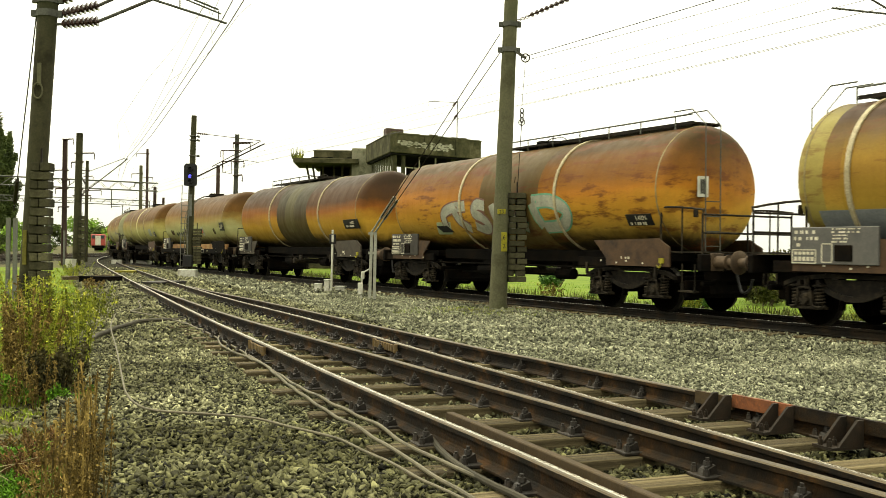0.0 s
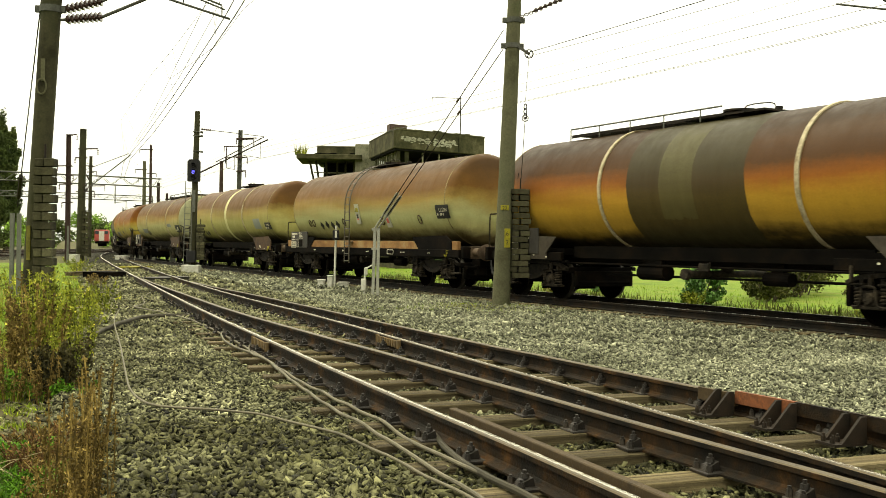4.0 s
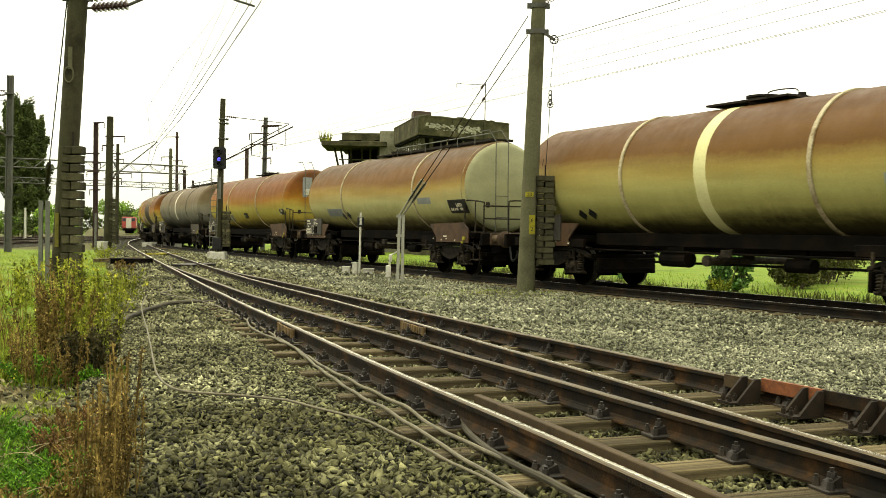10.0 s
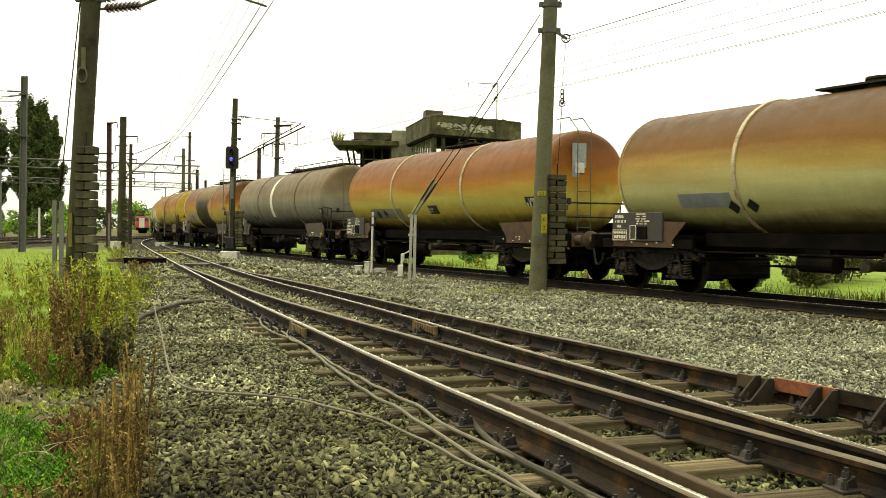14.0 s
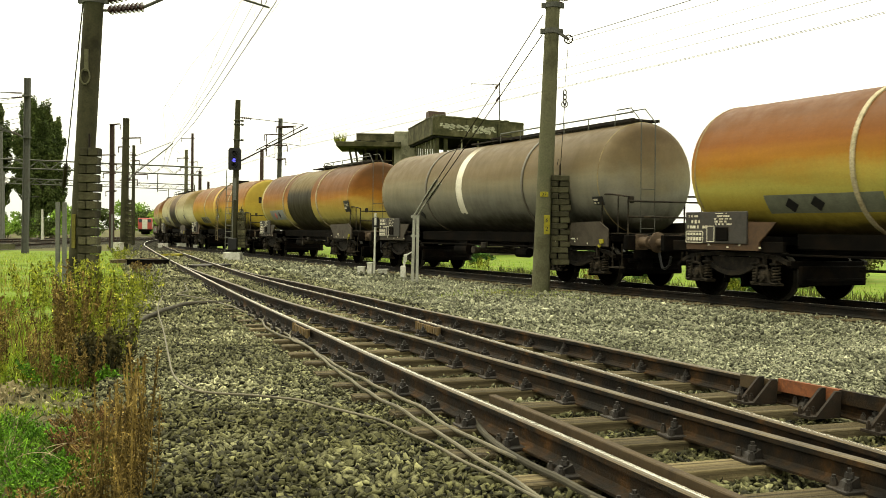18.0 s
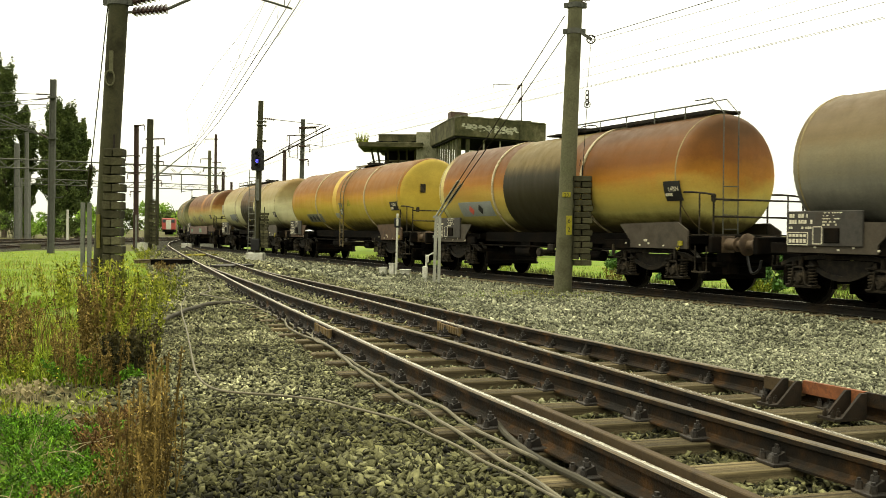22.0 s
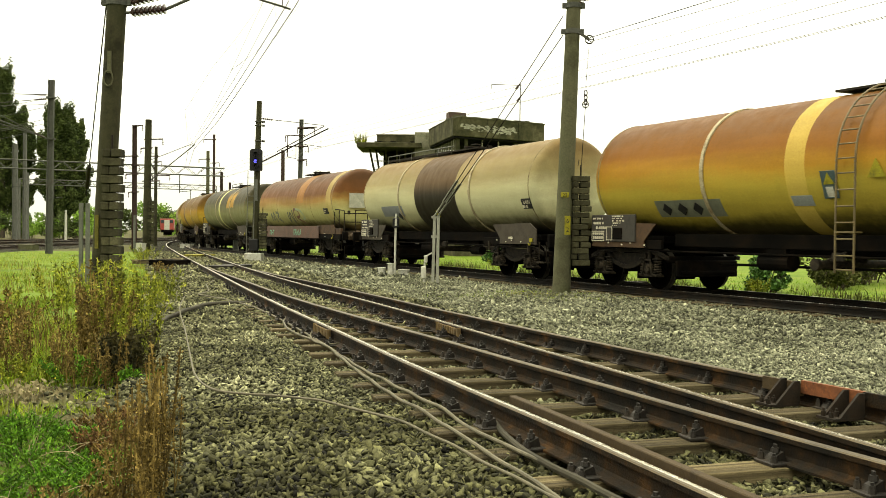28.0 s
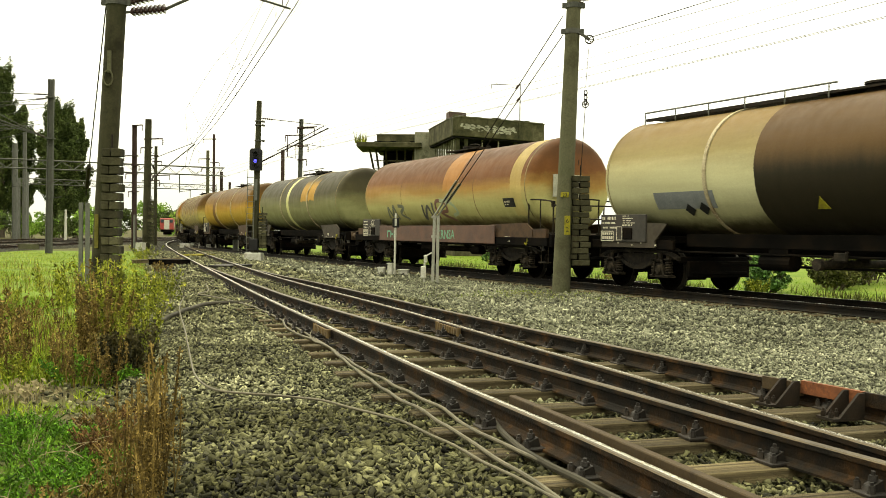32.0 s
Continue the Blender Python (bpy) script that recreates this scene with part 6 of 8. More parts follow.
# the anchor of two upright rails that takes its stays
an = empty("anchor_post", pose(-0.22, 28.2, -0.2), "pair of grey upright rails in ballast as a stay anchor", "anchor post", "anchor posts")
for dx, ry in ((-0.065, 1.2), (0.065, 0.4)):
    bm = bmesh.new()
    box(bm, dx, 0, 0.85, 0.085, 0.02, 2.1, bevel=0.004)
    box(bm, dx, 0.08, 0.85, 0.02, 0.16, 2.1)
    box(bm, dx, 0.16, 0.85, 0.07, 0.03, 2.1, bevel=0.006)
    part("rail_post", bm, M_GALV, an, at=pose(0, 0, 0, 0, ry, 0))
for z in (1.85, 1.3):
    bm = bmesh.new()
    box(bm, 0.0, 0.05, z, 0.24, 0.1, 0.07)
    part("crossbar", bm, M_GALV, an)
bm = bmesh.new()
box(bm, -0.33, 0.1, 0.28, 0.15, 0.16, 0.34, bevel=0.02)
box(bm, -0.27, 0.1, 0.66, 0.10, 0.12, 0.22, bevel=0.02)
rod(bm, (-0.31, 0.1, -0.05), (-0.29, 0.1, 0.7), 0.03, seg=8)
rod(bm, (-0.3, 0.1, 0.72), (-0.05, 0.1, 0.86), 0.02, seg=6)
part("junction_box", bm, M_WHITE, an, "dirty white junction boxes")
for zt, k in ((6.44, 0), (5.98, 1)):
    a, b = Vector((2.82, 23.9, zt)), Vector((-0.24 + 0.1 * k, 28.15, 1.70))
    st = empty("guy_wire", Matrix(), "dark steel guy wire with a turnbuckle down to an anchor post", "guy wire", "pole stays")
    bm = bmesh.new()
    tube(bm, [a, a.lerp(b, 0.5) - Vector((0, 0, 0.02)), b], 0.013, 6)
    part("cable", bm, M_IRON, st)
    bm = bmesh.new()
    c, e = a.lerp(b, 0.80), a.lerp(b, 0.92)
    for o in (-0.03, 0.03):
        rod(bm, c + Vector((o, 0, 0)), e + Vector((o, 0, 0)), 0.018, seg=6)
    rod(bm, a.lerp(b, 0.92), b, 0.026, seg=8)
    part("turnbuckle", bm, M_GALV, st)
    bm = bmesh.new()
    insulator(bm, a.lerp(b, 0.31), a.lerp(b, 0.33), 2, 0.035)
    part("insulator", bm, M_INSULATOR, st)

# the pole in the weeds by the near track
lp, lpv = concrete_pole((-6.42, 18.5, -0.33), (-5.92, 18.5, 8.6), 0.182, 0.172, M_CONCRETE_DARK, "dark mossy concrete catenary pole rising from weeds")
collar(lp, lpv, 5.75, 0.172)
collar(lp, lpv, 6.0, 0.172)
bm = bmesh.new()
box(bm, 0.26, -0.19, 4.62, 0.07, 0.03, 0.4)
part("bracket", bm, M_CONCRETE, lp, "pale bracket")
bm = bmesh.new()
tube(bm, [(0.24 + 0.085 * math.cos(a), -0.2, 4.32 + 0.14 * math.sin(a)) for a in np.linspace(0, math.tau, 15)], 0.016, 5)
part("cable_ring", bm, M_CONCRETE, lp, "pale ring and bracket")
bm = bmesh.new()
box(bm, 0.045, -0.2, 1.5, 0.07, 0.03, 0.62, bevel=0.004)
part("tag", bm, M_LICHEN, lp, "yellow-green stained strip")
weight_stack(-6.09, 18.28, 0.12, 2.70, 0.32, 16, "tall stack of dark slotted concrete blocks hanging by a pole")
can = empty("cantilever", pose(-6.12, 18.5, 5.36), "dark tube cantilever with brown insulators reaching over the track", "cantilever", "catenary cantilevers")
bm = bmesh.new()
for z, dz in ((-0.12, 0.14), (0.06, 0.36), (0.3, 0.6)):
    insulator(bm, (0.28, 0, z), (0.95, 0, z + dz * 0.5), 8, 0.10)
part("insulator", bm, M_INSULATOR, can)
bm = bmesh.new()
rod(bm, (0.95, 0, -0.05), (3.4, 0, 1.05), 0.03, seg=8)
rod(bm, (0.95, 0, 0.24), (3.2, 0, 1.35), 0.03, seg=8)
for z in (-0.12, 0.06, 0.3):
    rod(bm, (0.0, 0, z - 0.02), (0.3, 0, z), 0.025, seg=8)
part("bracket_tube", bm, M_STEEL_DARK, can)
bm = bmesh.new()
rod(bm, (1.75, 0, 0.42), (3.25, 0, -0.03), 0.022, seg=8)
rod(bm, (2.1, 0, 0.6), (3.1, 0, 0.22), 0.018, seg=8)
rod(bm, (2.35, 0, 0.45), (3.15, 0, 0.14), 0.016, seg=8)
for x, z in ((2.4, 0.42), (3.1, 0.2)):
    rod(bm, (x, 0, z), (x, 0, z - 0.2), 0.012, seg=6)
part("steady_arm", bm, M_STEEL_DARK, can)
ap = empty("anchor_post", pose(-9.75, 27.0, -0.33), "pair of grey upright rails in tall grass as a stay anchor", "anchor post", "anchor posts")
for dx in (-0.09, 0.09):
    bm = bmesh.new()
    box(bm, dx, 0, 1.0, 0.10, 0.03, 2.5, bevel=0.004)
    box(bm, dx, 0.08, 1.0, 0.03, 0.16, 2.5)
    part("rail_post", bm, M_STEEL, ap)
st = empty("guy_wire", Matrix(), "thin stay wire from a concrete pole to an anchor post", "guy wire", "pole stays")
bm = bmesh.new()
tube(bm, [(-6.2, 18.6, 6.6), (-9.7, 27.0, 2.1)], 0.013, 6)
part("cable", bm, M_IRON, st)
bm = bmesh.new()
a, b = Vector((-6.2, 18.6, 6.6)), Vector((-9.7, 27.0, 2.1))
rod(bm, a.lerp(b, 0.84), a.lerp(b, 0.95), 0.05, seg=8)
part("turnbuckle", bm, M_IRON, st)

# white marker post beside the train
po = empty("marker_post", pose(-1.61, 33.2, -0.2), "slim white steel post with a dark plate, on ballast", "marker post")
bm = bmesh.new()
rod(bm, (0, 0, -0.2), (0.03, 0, 2.03), 0.036, seg=12)
part("tube", bm, M_WHITE, po, smooth=True)
bm = bmesh.new()
box(bm, 0.03, -0.04, 1.72, 0.22, 0.05, 0.32, bevel=0.02)
part("plate", bm, M_BLACK, po)
bm = bmesh.new()
box(bm, 0.03, -0.075, 1.74, 0.07, 0.01, 0.24)
part("stripe", bm, M_WHITE, po)
for x, y, s, lab in ((-2.05, 33.3, (0.22, 0.2, 0.24), "small white equipment box on ballast"), (-1.74, 33.3, (0.17, 0.2, 0.38), "small white equipment box on ballast"), (-1.32, 33.5, (0.34, 0.25, 0.16), "low white equipment box on ballast")):
    bm = bmesh.new()
    box(bm, 0, 0, s[2] / 2 - 0.03, *s, bevel=0.02)
    box(bm, 0, 0, s[2] - 0.02, s[0] + 0.04, s[1] + 0.04, 0.03, bevel=0.008)
    tagged(part("equipment_box", bm, M_WHITE, at=pose(x, y, -0.2, 0, 0, rand(-20, 20))), lab, "equipment box", "white boxes by the train")

# the signal on its concrete mast
for z in (6.3, 6.12, 5.4):
    bm = bmesh.new()
    box(bm, -8.67, 46.5, z, 0.31, 0.31, 0.05, bevel=0.015)
    rod(bm, (-8.5, 46.5, z), (-8.38, 46.5, z - 0.02), 0.05, seg=8)
    tagged(part("mast_clamp", bm, M_STEEL_DARK), "dark steel clamp round the signal mast", "clamp", "clamps on the signal mast")
sg = empty("signal", pose(-8.82, 46.5, -0.2), "concrete mast with a black signal head showing a blue light", "railway signal")
bm = bmesh.new()
rod(bm, (0, 0, -0.3), (0.18, 0, 7.45), 0.17, 0.12, 16)
part("mast", bm, M_CONCRETE_DARK, sg, smooth=True)
bm = bmesh.new()
box(bm, 0, -0.1, 0.12, 0.80, 0.7, 0.5, bevel=0.03)
part("footing", bm, M_WHITE, sg, "pale concrete footing")
hd = bmesh.new()
prism(hd, [(-0.25, -0.5), (-0.29, -0.44), (-0.29, 0.42), (-0.2, 0.52), (0.2, 0.52), (0.29, 0.42), (0.29, -0.44), (0.25, -0.5)], -0.06, 0.06)
for z in (0.28, 0.0, -0.28):
    lathe(hd, [(0, 0.09), (0.16, 0.09), (0.16, 0.1), (0, 0.1)], 14, Matrix.Translation((0.0, -0.06, z)) @ Matrix.Rotation(radians(-90), 4, "Z"))
head = part("signal_head", hd, M_BLACK, sg, "black signal head", at=pose(0.1, -0.28, 4.69))
bm = bmesh.new()
rod(bm, (-0.02, -0.075, -0.06), (-0.02, -0.085, -0.06), 0.085, seg=14)
part("lamp", bm, M_BLUE_GLOW, head, "glowing blue signal lamp")
bm = bmesh.new()
for dx in (-0.16, 0.16):
    rod(bm, (dx - 0.18, -0.22, 0.2), (dx - 0.12, -0.22, 4.2), 0.018, seg=6)
for k in range(13):
    rod(bm, (-0.33, -0.22, 0.5 + k * 0.28), (0.0, -0.22, 0.5 + k * 0.28), 0.012, seg=6)
part("ladder", bm, M_STEEL, sg)
bm = bmesh.new()
box(bm, 0.02, -0.25, 0.75, 0.42, 0.25, 0.55, bevel=0.03)
part("relay_box", bm, M_BLACK, sg)
bm = bmesh.new()
box(bm, 0.1, -0.2, 3.3, 0.12, 0.06, 1.0, bevel=0.01)
part("number_board", bm, M_STEEL, sg)
weight_stack(-8.42, 46.4, 0.40, 2.05, 0.34, 12, "stack of dark slotted concrete blocks hanging by the signal mast")
ca = empty("cantilever", pose(-8.7, 46.5, 4.3), "dark tube cantilever reaching over the train", "cantilever", "catenary cantilevers")
for a, b, r in (((0.15, 0, 0.1), (3.3, 0, 1.72), 0.03), ((0.9, 0, 0.62), (3.1, 0, 1.82), 0.02), ((0.1, 0, 2.15), (3.1, 0, 1.85), 0.014)):
    bm = bmesh.new()
    rod(bm, a, b, r, seg=8)
    part("bracket_tube", bm, M_IRON, ca)
for a, b in (((0.25, 0, 0.15), (0.75, 0, 0.41)), ((0.2, 0, 2.14), (0.7, 0, 2.09))):
    bm = bmesh.new()
    insulator(bm, a, b, 5, 0.055)
    part("insulator", bm, M_INSULATOR, ca)
bm = bmesh.new()
rod(bm, (1.9, 0, 1.0), (3.0, 0, 0.85), 0.012, seg=6)
rod(bm, (2.95, 0, 1.6), (2.95, 0, 0.88), 0.010, seg=6)
part("steady_arm", bm, M_IRON, ca)


# further masts
def mast(x, y, z0, h, w, material, label, kind="steel", lean=0.0, arm=None):
    m = empty("catenary_mast", pose(x, y, z0), label, "mast", "far catenary masts")
    bm = bmesh.new()
    if kind == "round":
        rod(bm, (0, 0, -0.3), (lean, 0, h), w / 2, w * 0.38, 14)
        part("shaft", bm, material, m, smooth=True)
    else:
        prism(bm, [(-w / 2, -0.3), (w / 2, -0.3), (lean + w * 0.42, h), (lean - w * 0.42, h)], -0.015, 0.015)
        part("web", bm, material, m)
        for s in (-1, 1):
            bm = bmesh.new()
            prism(bm, [(s * w / 2 - 0.03, -0.3), (s * w / 2 + 0.03, -0.3), (lean + s * w * 0.42 + 0.03, h), (lean + s * w * 0.42 - 0.03, h)], -w * 0.3, w * 0.3)
            part("flange", bm, material, m)
    if arm:
        az, tx, tz = arm
        bm = bmesh.new()
        rod(bm, (0, 0, az), (tx, 0, tz), 0.035, seg=6)
        rod(bm, (0, 0, az + 1.5), (tx * 0.95, 0, tz + 0.05), 0.022, seg=6)
        part("bracket_tube", bm, M_STEEL_DARK, m)
        bm = bmesh.new()
        insulator(bm, (tx * 0.1, 0, az + (tz - az) * 0.1), (tx * 0.28, 0, az + (tz - az) * 0.28), 5, 0.09)
        part("insulator", bm, M_INSULATOR, m)
    return m


mast(-20.3, 68, -0.25, 8.95, 0.56, M_CONCRETE_DARK, "dark concrete catenary mast with a cantilever over the near track", "round", 0.12, (4.6, 3.3, 7.3))
weight_stack(-19.9, 67.8, 0.2, 3.2, 0.42, 12, "stack of dark slotted concrete blocks hanging by a far mast")
mast(-23.3, 75, -0.25, 9.3, 0.30, M_RUSTMAST, "slim rusty steel catenary mast")
mast(-25.2, 87, -0.25, 8.7, 0.34, M_CONCRETE_DARK, "concrete catenary mast with a short bracket", "round", 0.05, (6.5, -0.9, 8.3))
mast(-25.4, 110, -0.25, 12, 0.34, M_RUSTMAST, "tall dark catenary mast behind the train", "round")
mast(-23.7, 100, -0.25, 9.4, 0.40, M_CONCRETE, "grey concrete catenary mast behind the train", "round")
mast(-25.0, 112, -0.25, 8.0, 0.3, M_RUSTMAST, "dark steel mast at the end of a gantry")
mast(-27.5, 128, -0.25, 7.6, 0.26, M_RUSTMAST, "short dark mast in the distance")
mast(-23.55, 59.4, -0.33, 10.4, 0.33, M_STEEL_DARK, "tall grey steel catenary mast in grass", "steel", 0.12)
lc = empty("cantilever", pose(-23.43, 59.3, 0), "grey tube cantilever and stays on a yard mast", "cantilever", "catenary cantilevers")
for a, b, r in (((0, 0, 9.15), (-4.6, 0, 9.25), 0.022), ((0, 0, 8.95), (-4.6, 0, 8.5), 0.022), ((-0.4, 0, 6.65), (-4.6, 0, 8.2), 0.035), ((-0.6, 0, 6.7), (-4.6, 0, 7.9), 0.03), ((-0.3, 0, 6.55), (-4.0, 0, 8.45), 0.022), ((-1.4, 0, 7.3), (-4.6, 0, 7.25), 0.016), ((-1.4, 0, 7.12), (-4.6, 0, 7.1), 0.016)):
    bm = bmesh.new()
    rod(bm, a, b, r, seg=6)
    part("bracket_tube", bm, M_STEEL_DARK, lc)
for a, b in (((-0.25, 0, 9.15), (-1.0, 0, 9.17)), ((-0.25, 0, 8.92), (-0.9, 0, 8.86)), ((-0.3, 0, 6.6), (-0.95, 0, 6.9))):
    bm = bmesh.new()
    insulator(bm, a, b, 6, 0.07)
    part("insulator", bm, M_INSULATOR, lc)
for z in (9.0, 6.55):
    bm = bmesh.new()
    box(bm, 0, 0, z, 0.46, 0.4, 0.1)
    part("clamp", bm, M_STEEL_DARK, lc)
mast(-46.5, 108, -0.3, 10.6, 0.5, M_STEEL, "grey steel catenary mast in the far yard")
mast(-50.5, 120, -0.3, 13.0, 0.4, M_STEEL, "pale steel catenary mast in the far yard")
mast(-47.2, 113, -0.3, 7.8, 0.28, M_STEEL, "slim pale lamp post in the far yard", "round")
mast(-42.5, 112, -0.3, 3.6, 0.3, M_WHITE, "short pale signal post in the far yard", "round")
mast(-9.61, 66, -0.3, 8.9, 0.24, M_STEEL_DARK, "grey steel mast with brackets behind the train", "steel", 0.15)
cx = empty("crossarm", pose(-9.5, 65.9, 7.3), "short dark crossarms with hanging fittings on a steel mast", "crossarm")
for z, x0, x1 in ((0.75, -0.2, 1.1), (0.2, -1.0, 0.3), (-0.5, -0.9, 0.2)):
    bm = bmesh.new()
    rod(bm, (x0, 0, z), (x1, 0, z + 0.05), 0.035, seg=6)
    rod(bm, (x0, 0, z), (x0, 0, z - 0.4), 0.025, seg=6)
    part("arm", bm, M_RUSTMAST, cx)
bm = bmesh.new()
tube(bm, [(-0.85, 0, 0.2), (-0.85, 0, -1.2), (-0.3, 0, -1.3), (-0.3, 0, -0.5)], 0.03)
part("strap", bm, M_RUSTMAST, cx)
mast(-14.6, 90, -0.3, 8.8, 0.42, M_RUSTMAST, "bare dark mast behind the train", "round", 0.05)
mast(-13.3, 63.8, -0.2, 2.3, 0.30, M_STEEL, "pair of low grey anchor rails beside the train")
mast(-31.5, 92, -0.3, 5.4, 0.16, M_STEEL, "thin grey post in the yard", "round")
mast(-19.4, 62.5, -0.3, 2.4, 0.16, M_STEEL, "low pale post in weeds", "round")
mast(-20.6, 63.5, -0.3, 3.3, 0.14, M_STEEL, "low pale post with a dark signal box", "round")


def fittings(x, y, arms, label):
    """Short crossarms with hanging insulators on a far mast; arms: (height, reach from, reach to)."""
    f = empty("crossarm", pose(x, y, 0), label, "crossarm", "crossarms on far masts")
    for z, x0, x1 in arms:
        bm = bmesh.new()
        rod(bm, (x0, 0, z), (x1, 0, z + 0.04), 0.045, seg=6)
        part("arm", bm, M_RUSTMAST, f)
        e = x0 if abs(x0) > abs(x1) else x1
        bm = bmesh.new()
        insulator(bm, (e, 0, z), (e, 0, z - 0.4), 3, 0.06)
        part("insulator", bm, M_INSULATOR, f)
        bm = bmesh.new()
        box(bm, 0, 0, z, 0.40, 0.36, 0.07)
        part("clamp", bm, M_RUSTMAST, f)


fittings(-23.25, 75.0, ((9.0, -0.2, 0.55), (6.7, -0.85, 0.2), (6.0, -0.3, 0.3), (5.35, -0.7, 0.2), (4.0, -0.5, 0.3)), "rusty crossarms with insulators on a slim mast")
fittings(-20.2, 68, ((7.35, -0.3, 1.0), (6.75, -0.5, 0.3), (4.9, -0.3, 0.3), (4.5, -0.4, 0.8)), "dark clamps and crossarms on a concrete mast")
fittings(-25.15, 87, ((7.6, -0.9, 0.2), (7.1, -0.3, 0.5), (5.9, -0.2, 1.2)), "dark crossarms on a concrete mast")
fittings(-25.4, 110, ((11.2, -1.2, 0.2), (8.6, -0.4, 0.6), (7.2, -0.3, 0.9)), "dark crossarms on a tall mast")
fittings(-23.7, 100, ((8.3, -0.9, 0.2), (7.4, -0.6, 0.2)), "dark crossarms on a concrete mast")
fittings(-9.5, 66, ((8.0, -0.1, 0.9), (6.8, -0.2, 0.5), (5.9, -0.2, 0.4)), "dark fittings on a steel mast")


def gantry(a, b, z, h, depth, label, legs=False):
    """A lattice girder across the tracks."""
    a, b = Vector((*a, z)), Vector((*b, z))
    g = empty("catenary_gantry", Matrix(), label, "gantry", "lattice gantries")
    n = int((b - a).length / 0.9)
    side = (b - a).normalized().cross(Vector((0, 0, 1))) * depth / 2
    for s in (-1, 1):
        for dz, nm in ((0, "lower_chord"), (h, "upper_chord")):
            bm = bmesh.new()
            rod(bm, a + side * s + Vector((0, 0, dz)), b + side * s + Vector((0, 0, dz)), 0.045, seg=4)
            part(nm, bm, M_STEEL, g)
        bm = bmesh.new()
        for k in range(n):
            p, q = a.lerp(b, k / n) + side * s, a.lerp(b, (k + 1) / n) + side * s
            up = Vector((0, 0, h))
            rod(bm, p + (up if k % 2 else Vector()), q + (Vector() if k % 2 else up), 0.02, seg=4)
        part("lattice", bm, M_STEEL, g)
    for t in (0.16, 0.38, 0.62, 0.86):
        bm = bmesh.new()
        p = a.lerp(b, t)
        rod(bm, p, p - Vector((0, 0, 1.7)), 0.05, seg=6)
        rod(bm, p - Vector((0, 0, 1.6)), p - Vector((-1.1, 0, 1.5)), 0.03, seg=6)
        part("drop_post", bm, M_STEEL_DARK, g)
    if legs:
        for p in (a, b):
            bm = bmesh.new()
            for s in (-1, 1):
                rod(bm, Vector((p.x, p.y, -0.4)) + side * s, p + side * s + Vector((0, 0, h)), 0.08, seg=6)
            for k in range(7):
                rod(bm, Vector((p.x, p.y, k * z / 7)) + side * (1 if k % 2 else -1), Vector((p.x, p.y, (k + 1) * z / 7)) - side * (1 if k % 2 else -1), 0.03, seg=4)
            part("leg", bm, M_STEEL, g)
    return g


gantry((-47, 80), (-21.0, 95), 6.35, 0.75, 0.6, "grey lattice steel gantry across the yard tracks")
gantry((-52, 122), (-31.2, 136), 6.6, 0.65, 0.6, "far grey lattice steel gantry across the yard", True)

# ---- overhead wires ----
CONTACT = [(11.5, -32, 5.4), (-2.79, 18.5, 5.38), (-6.2, 30, 5.4), (-8.8, 38.6, 5.4), (-12.97, 51.7, 5.42), (-18, 70, 5.5), (-26, 125, 5.5)]
CONTACT_2 = [(11.0, -32, 5.4), (-2.96, 18.5, 5.38), (-3.48, 20.3, 5.4), (-6.3, 29.7, 5.4), (-9.76, 41, 5.42), (-13.9, 54, 5.45), (-18.2, 70, 5.5)]
MESSENGER = [(11.2, -32, 6.9), (-2.9, 19.0, 6.95), (-4.38, 24.1, 6.8), (-6.15, 29.1, 6.75), (-7.9, 34.0, 6.8), (-12.5, 48, 6.95), (-18, 70, 7.3), (-26, 125, 7.0)]
CARRIER = [(-2.75, 18.5, 6.55), (-4.0, 22, 6.3), (-6.63, 31, 6.2), (-9.04, 39.4, 6.25), (-18, 70, 6.9)]
CARRIER_2 = [(-2.85, 18.5, 6.15), (-3.66, 21.3, 6.0), (-5.8, 28.5, 5.9), (-8.05, 36, 5.95), (-18, 70, 6.6)]
wire(CONTACT, 0.011, n=4)
wire(CONTACT_2, 0.010, n=4)
wire(MESSENGER, 0.006, M_WIRE_PALE, n=4)
wire(CARRIER, 0.0065, M_WIRE_PALE, n=4)
wire(CARRIER_2, 0.007, M_WIRE_PALE, n=4)
wire([(-2.43, 18.5, 5.7), (-2.85, 20.0, 5.86), (-4.1, 24.4, 6.0), (-6.63, 31, 6.2)], 0.006, n=4)


def along(line, y):
    """The point of a wire at y metres ahead."""
    ys = [q[1] for q in line]
    return (float(np.interp(y, ys, [q[0] for q in line])), y, float(np.interp(y, ys, [q[2] for q in line])))


for y, a, b in ((20.2, CONTACT_2, CARRIER_2), (21.0, CONTACT, CARRIER), (29.0, CARRIER_2, MESSENGER), (30.6, CONTACT, CARRIER), (31.0, CARRIER, MESSENGER), (38, CONTACT, CARRIER), (45, CONTACT, MESSENGER), (53, CONTACT, MESSENGER)):
    wire([along(a, y), along(b, y)], 0.004, n=1, label="thin dropper between overhead wires")
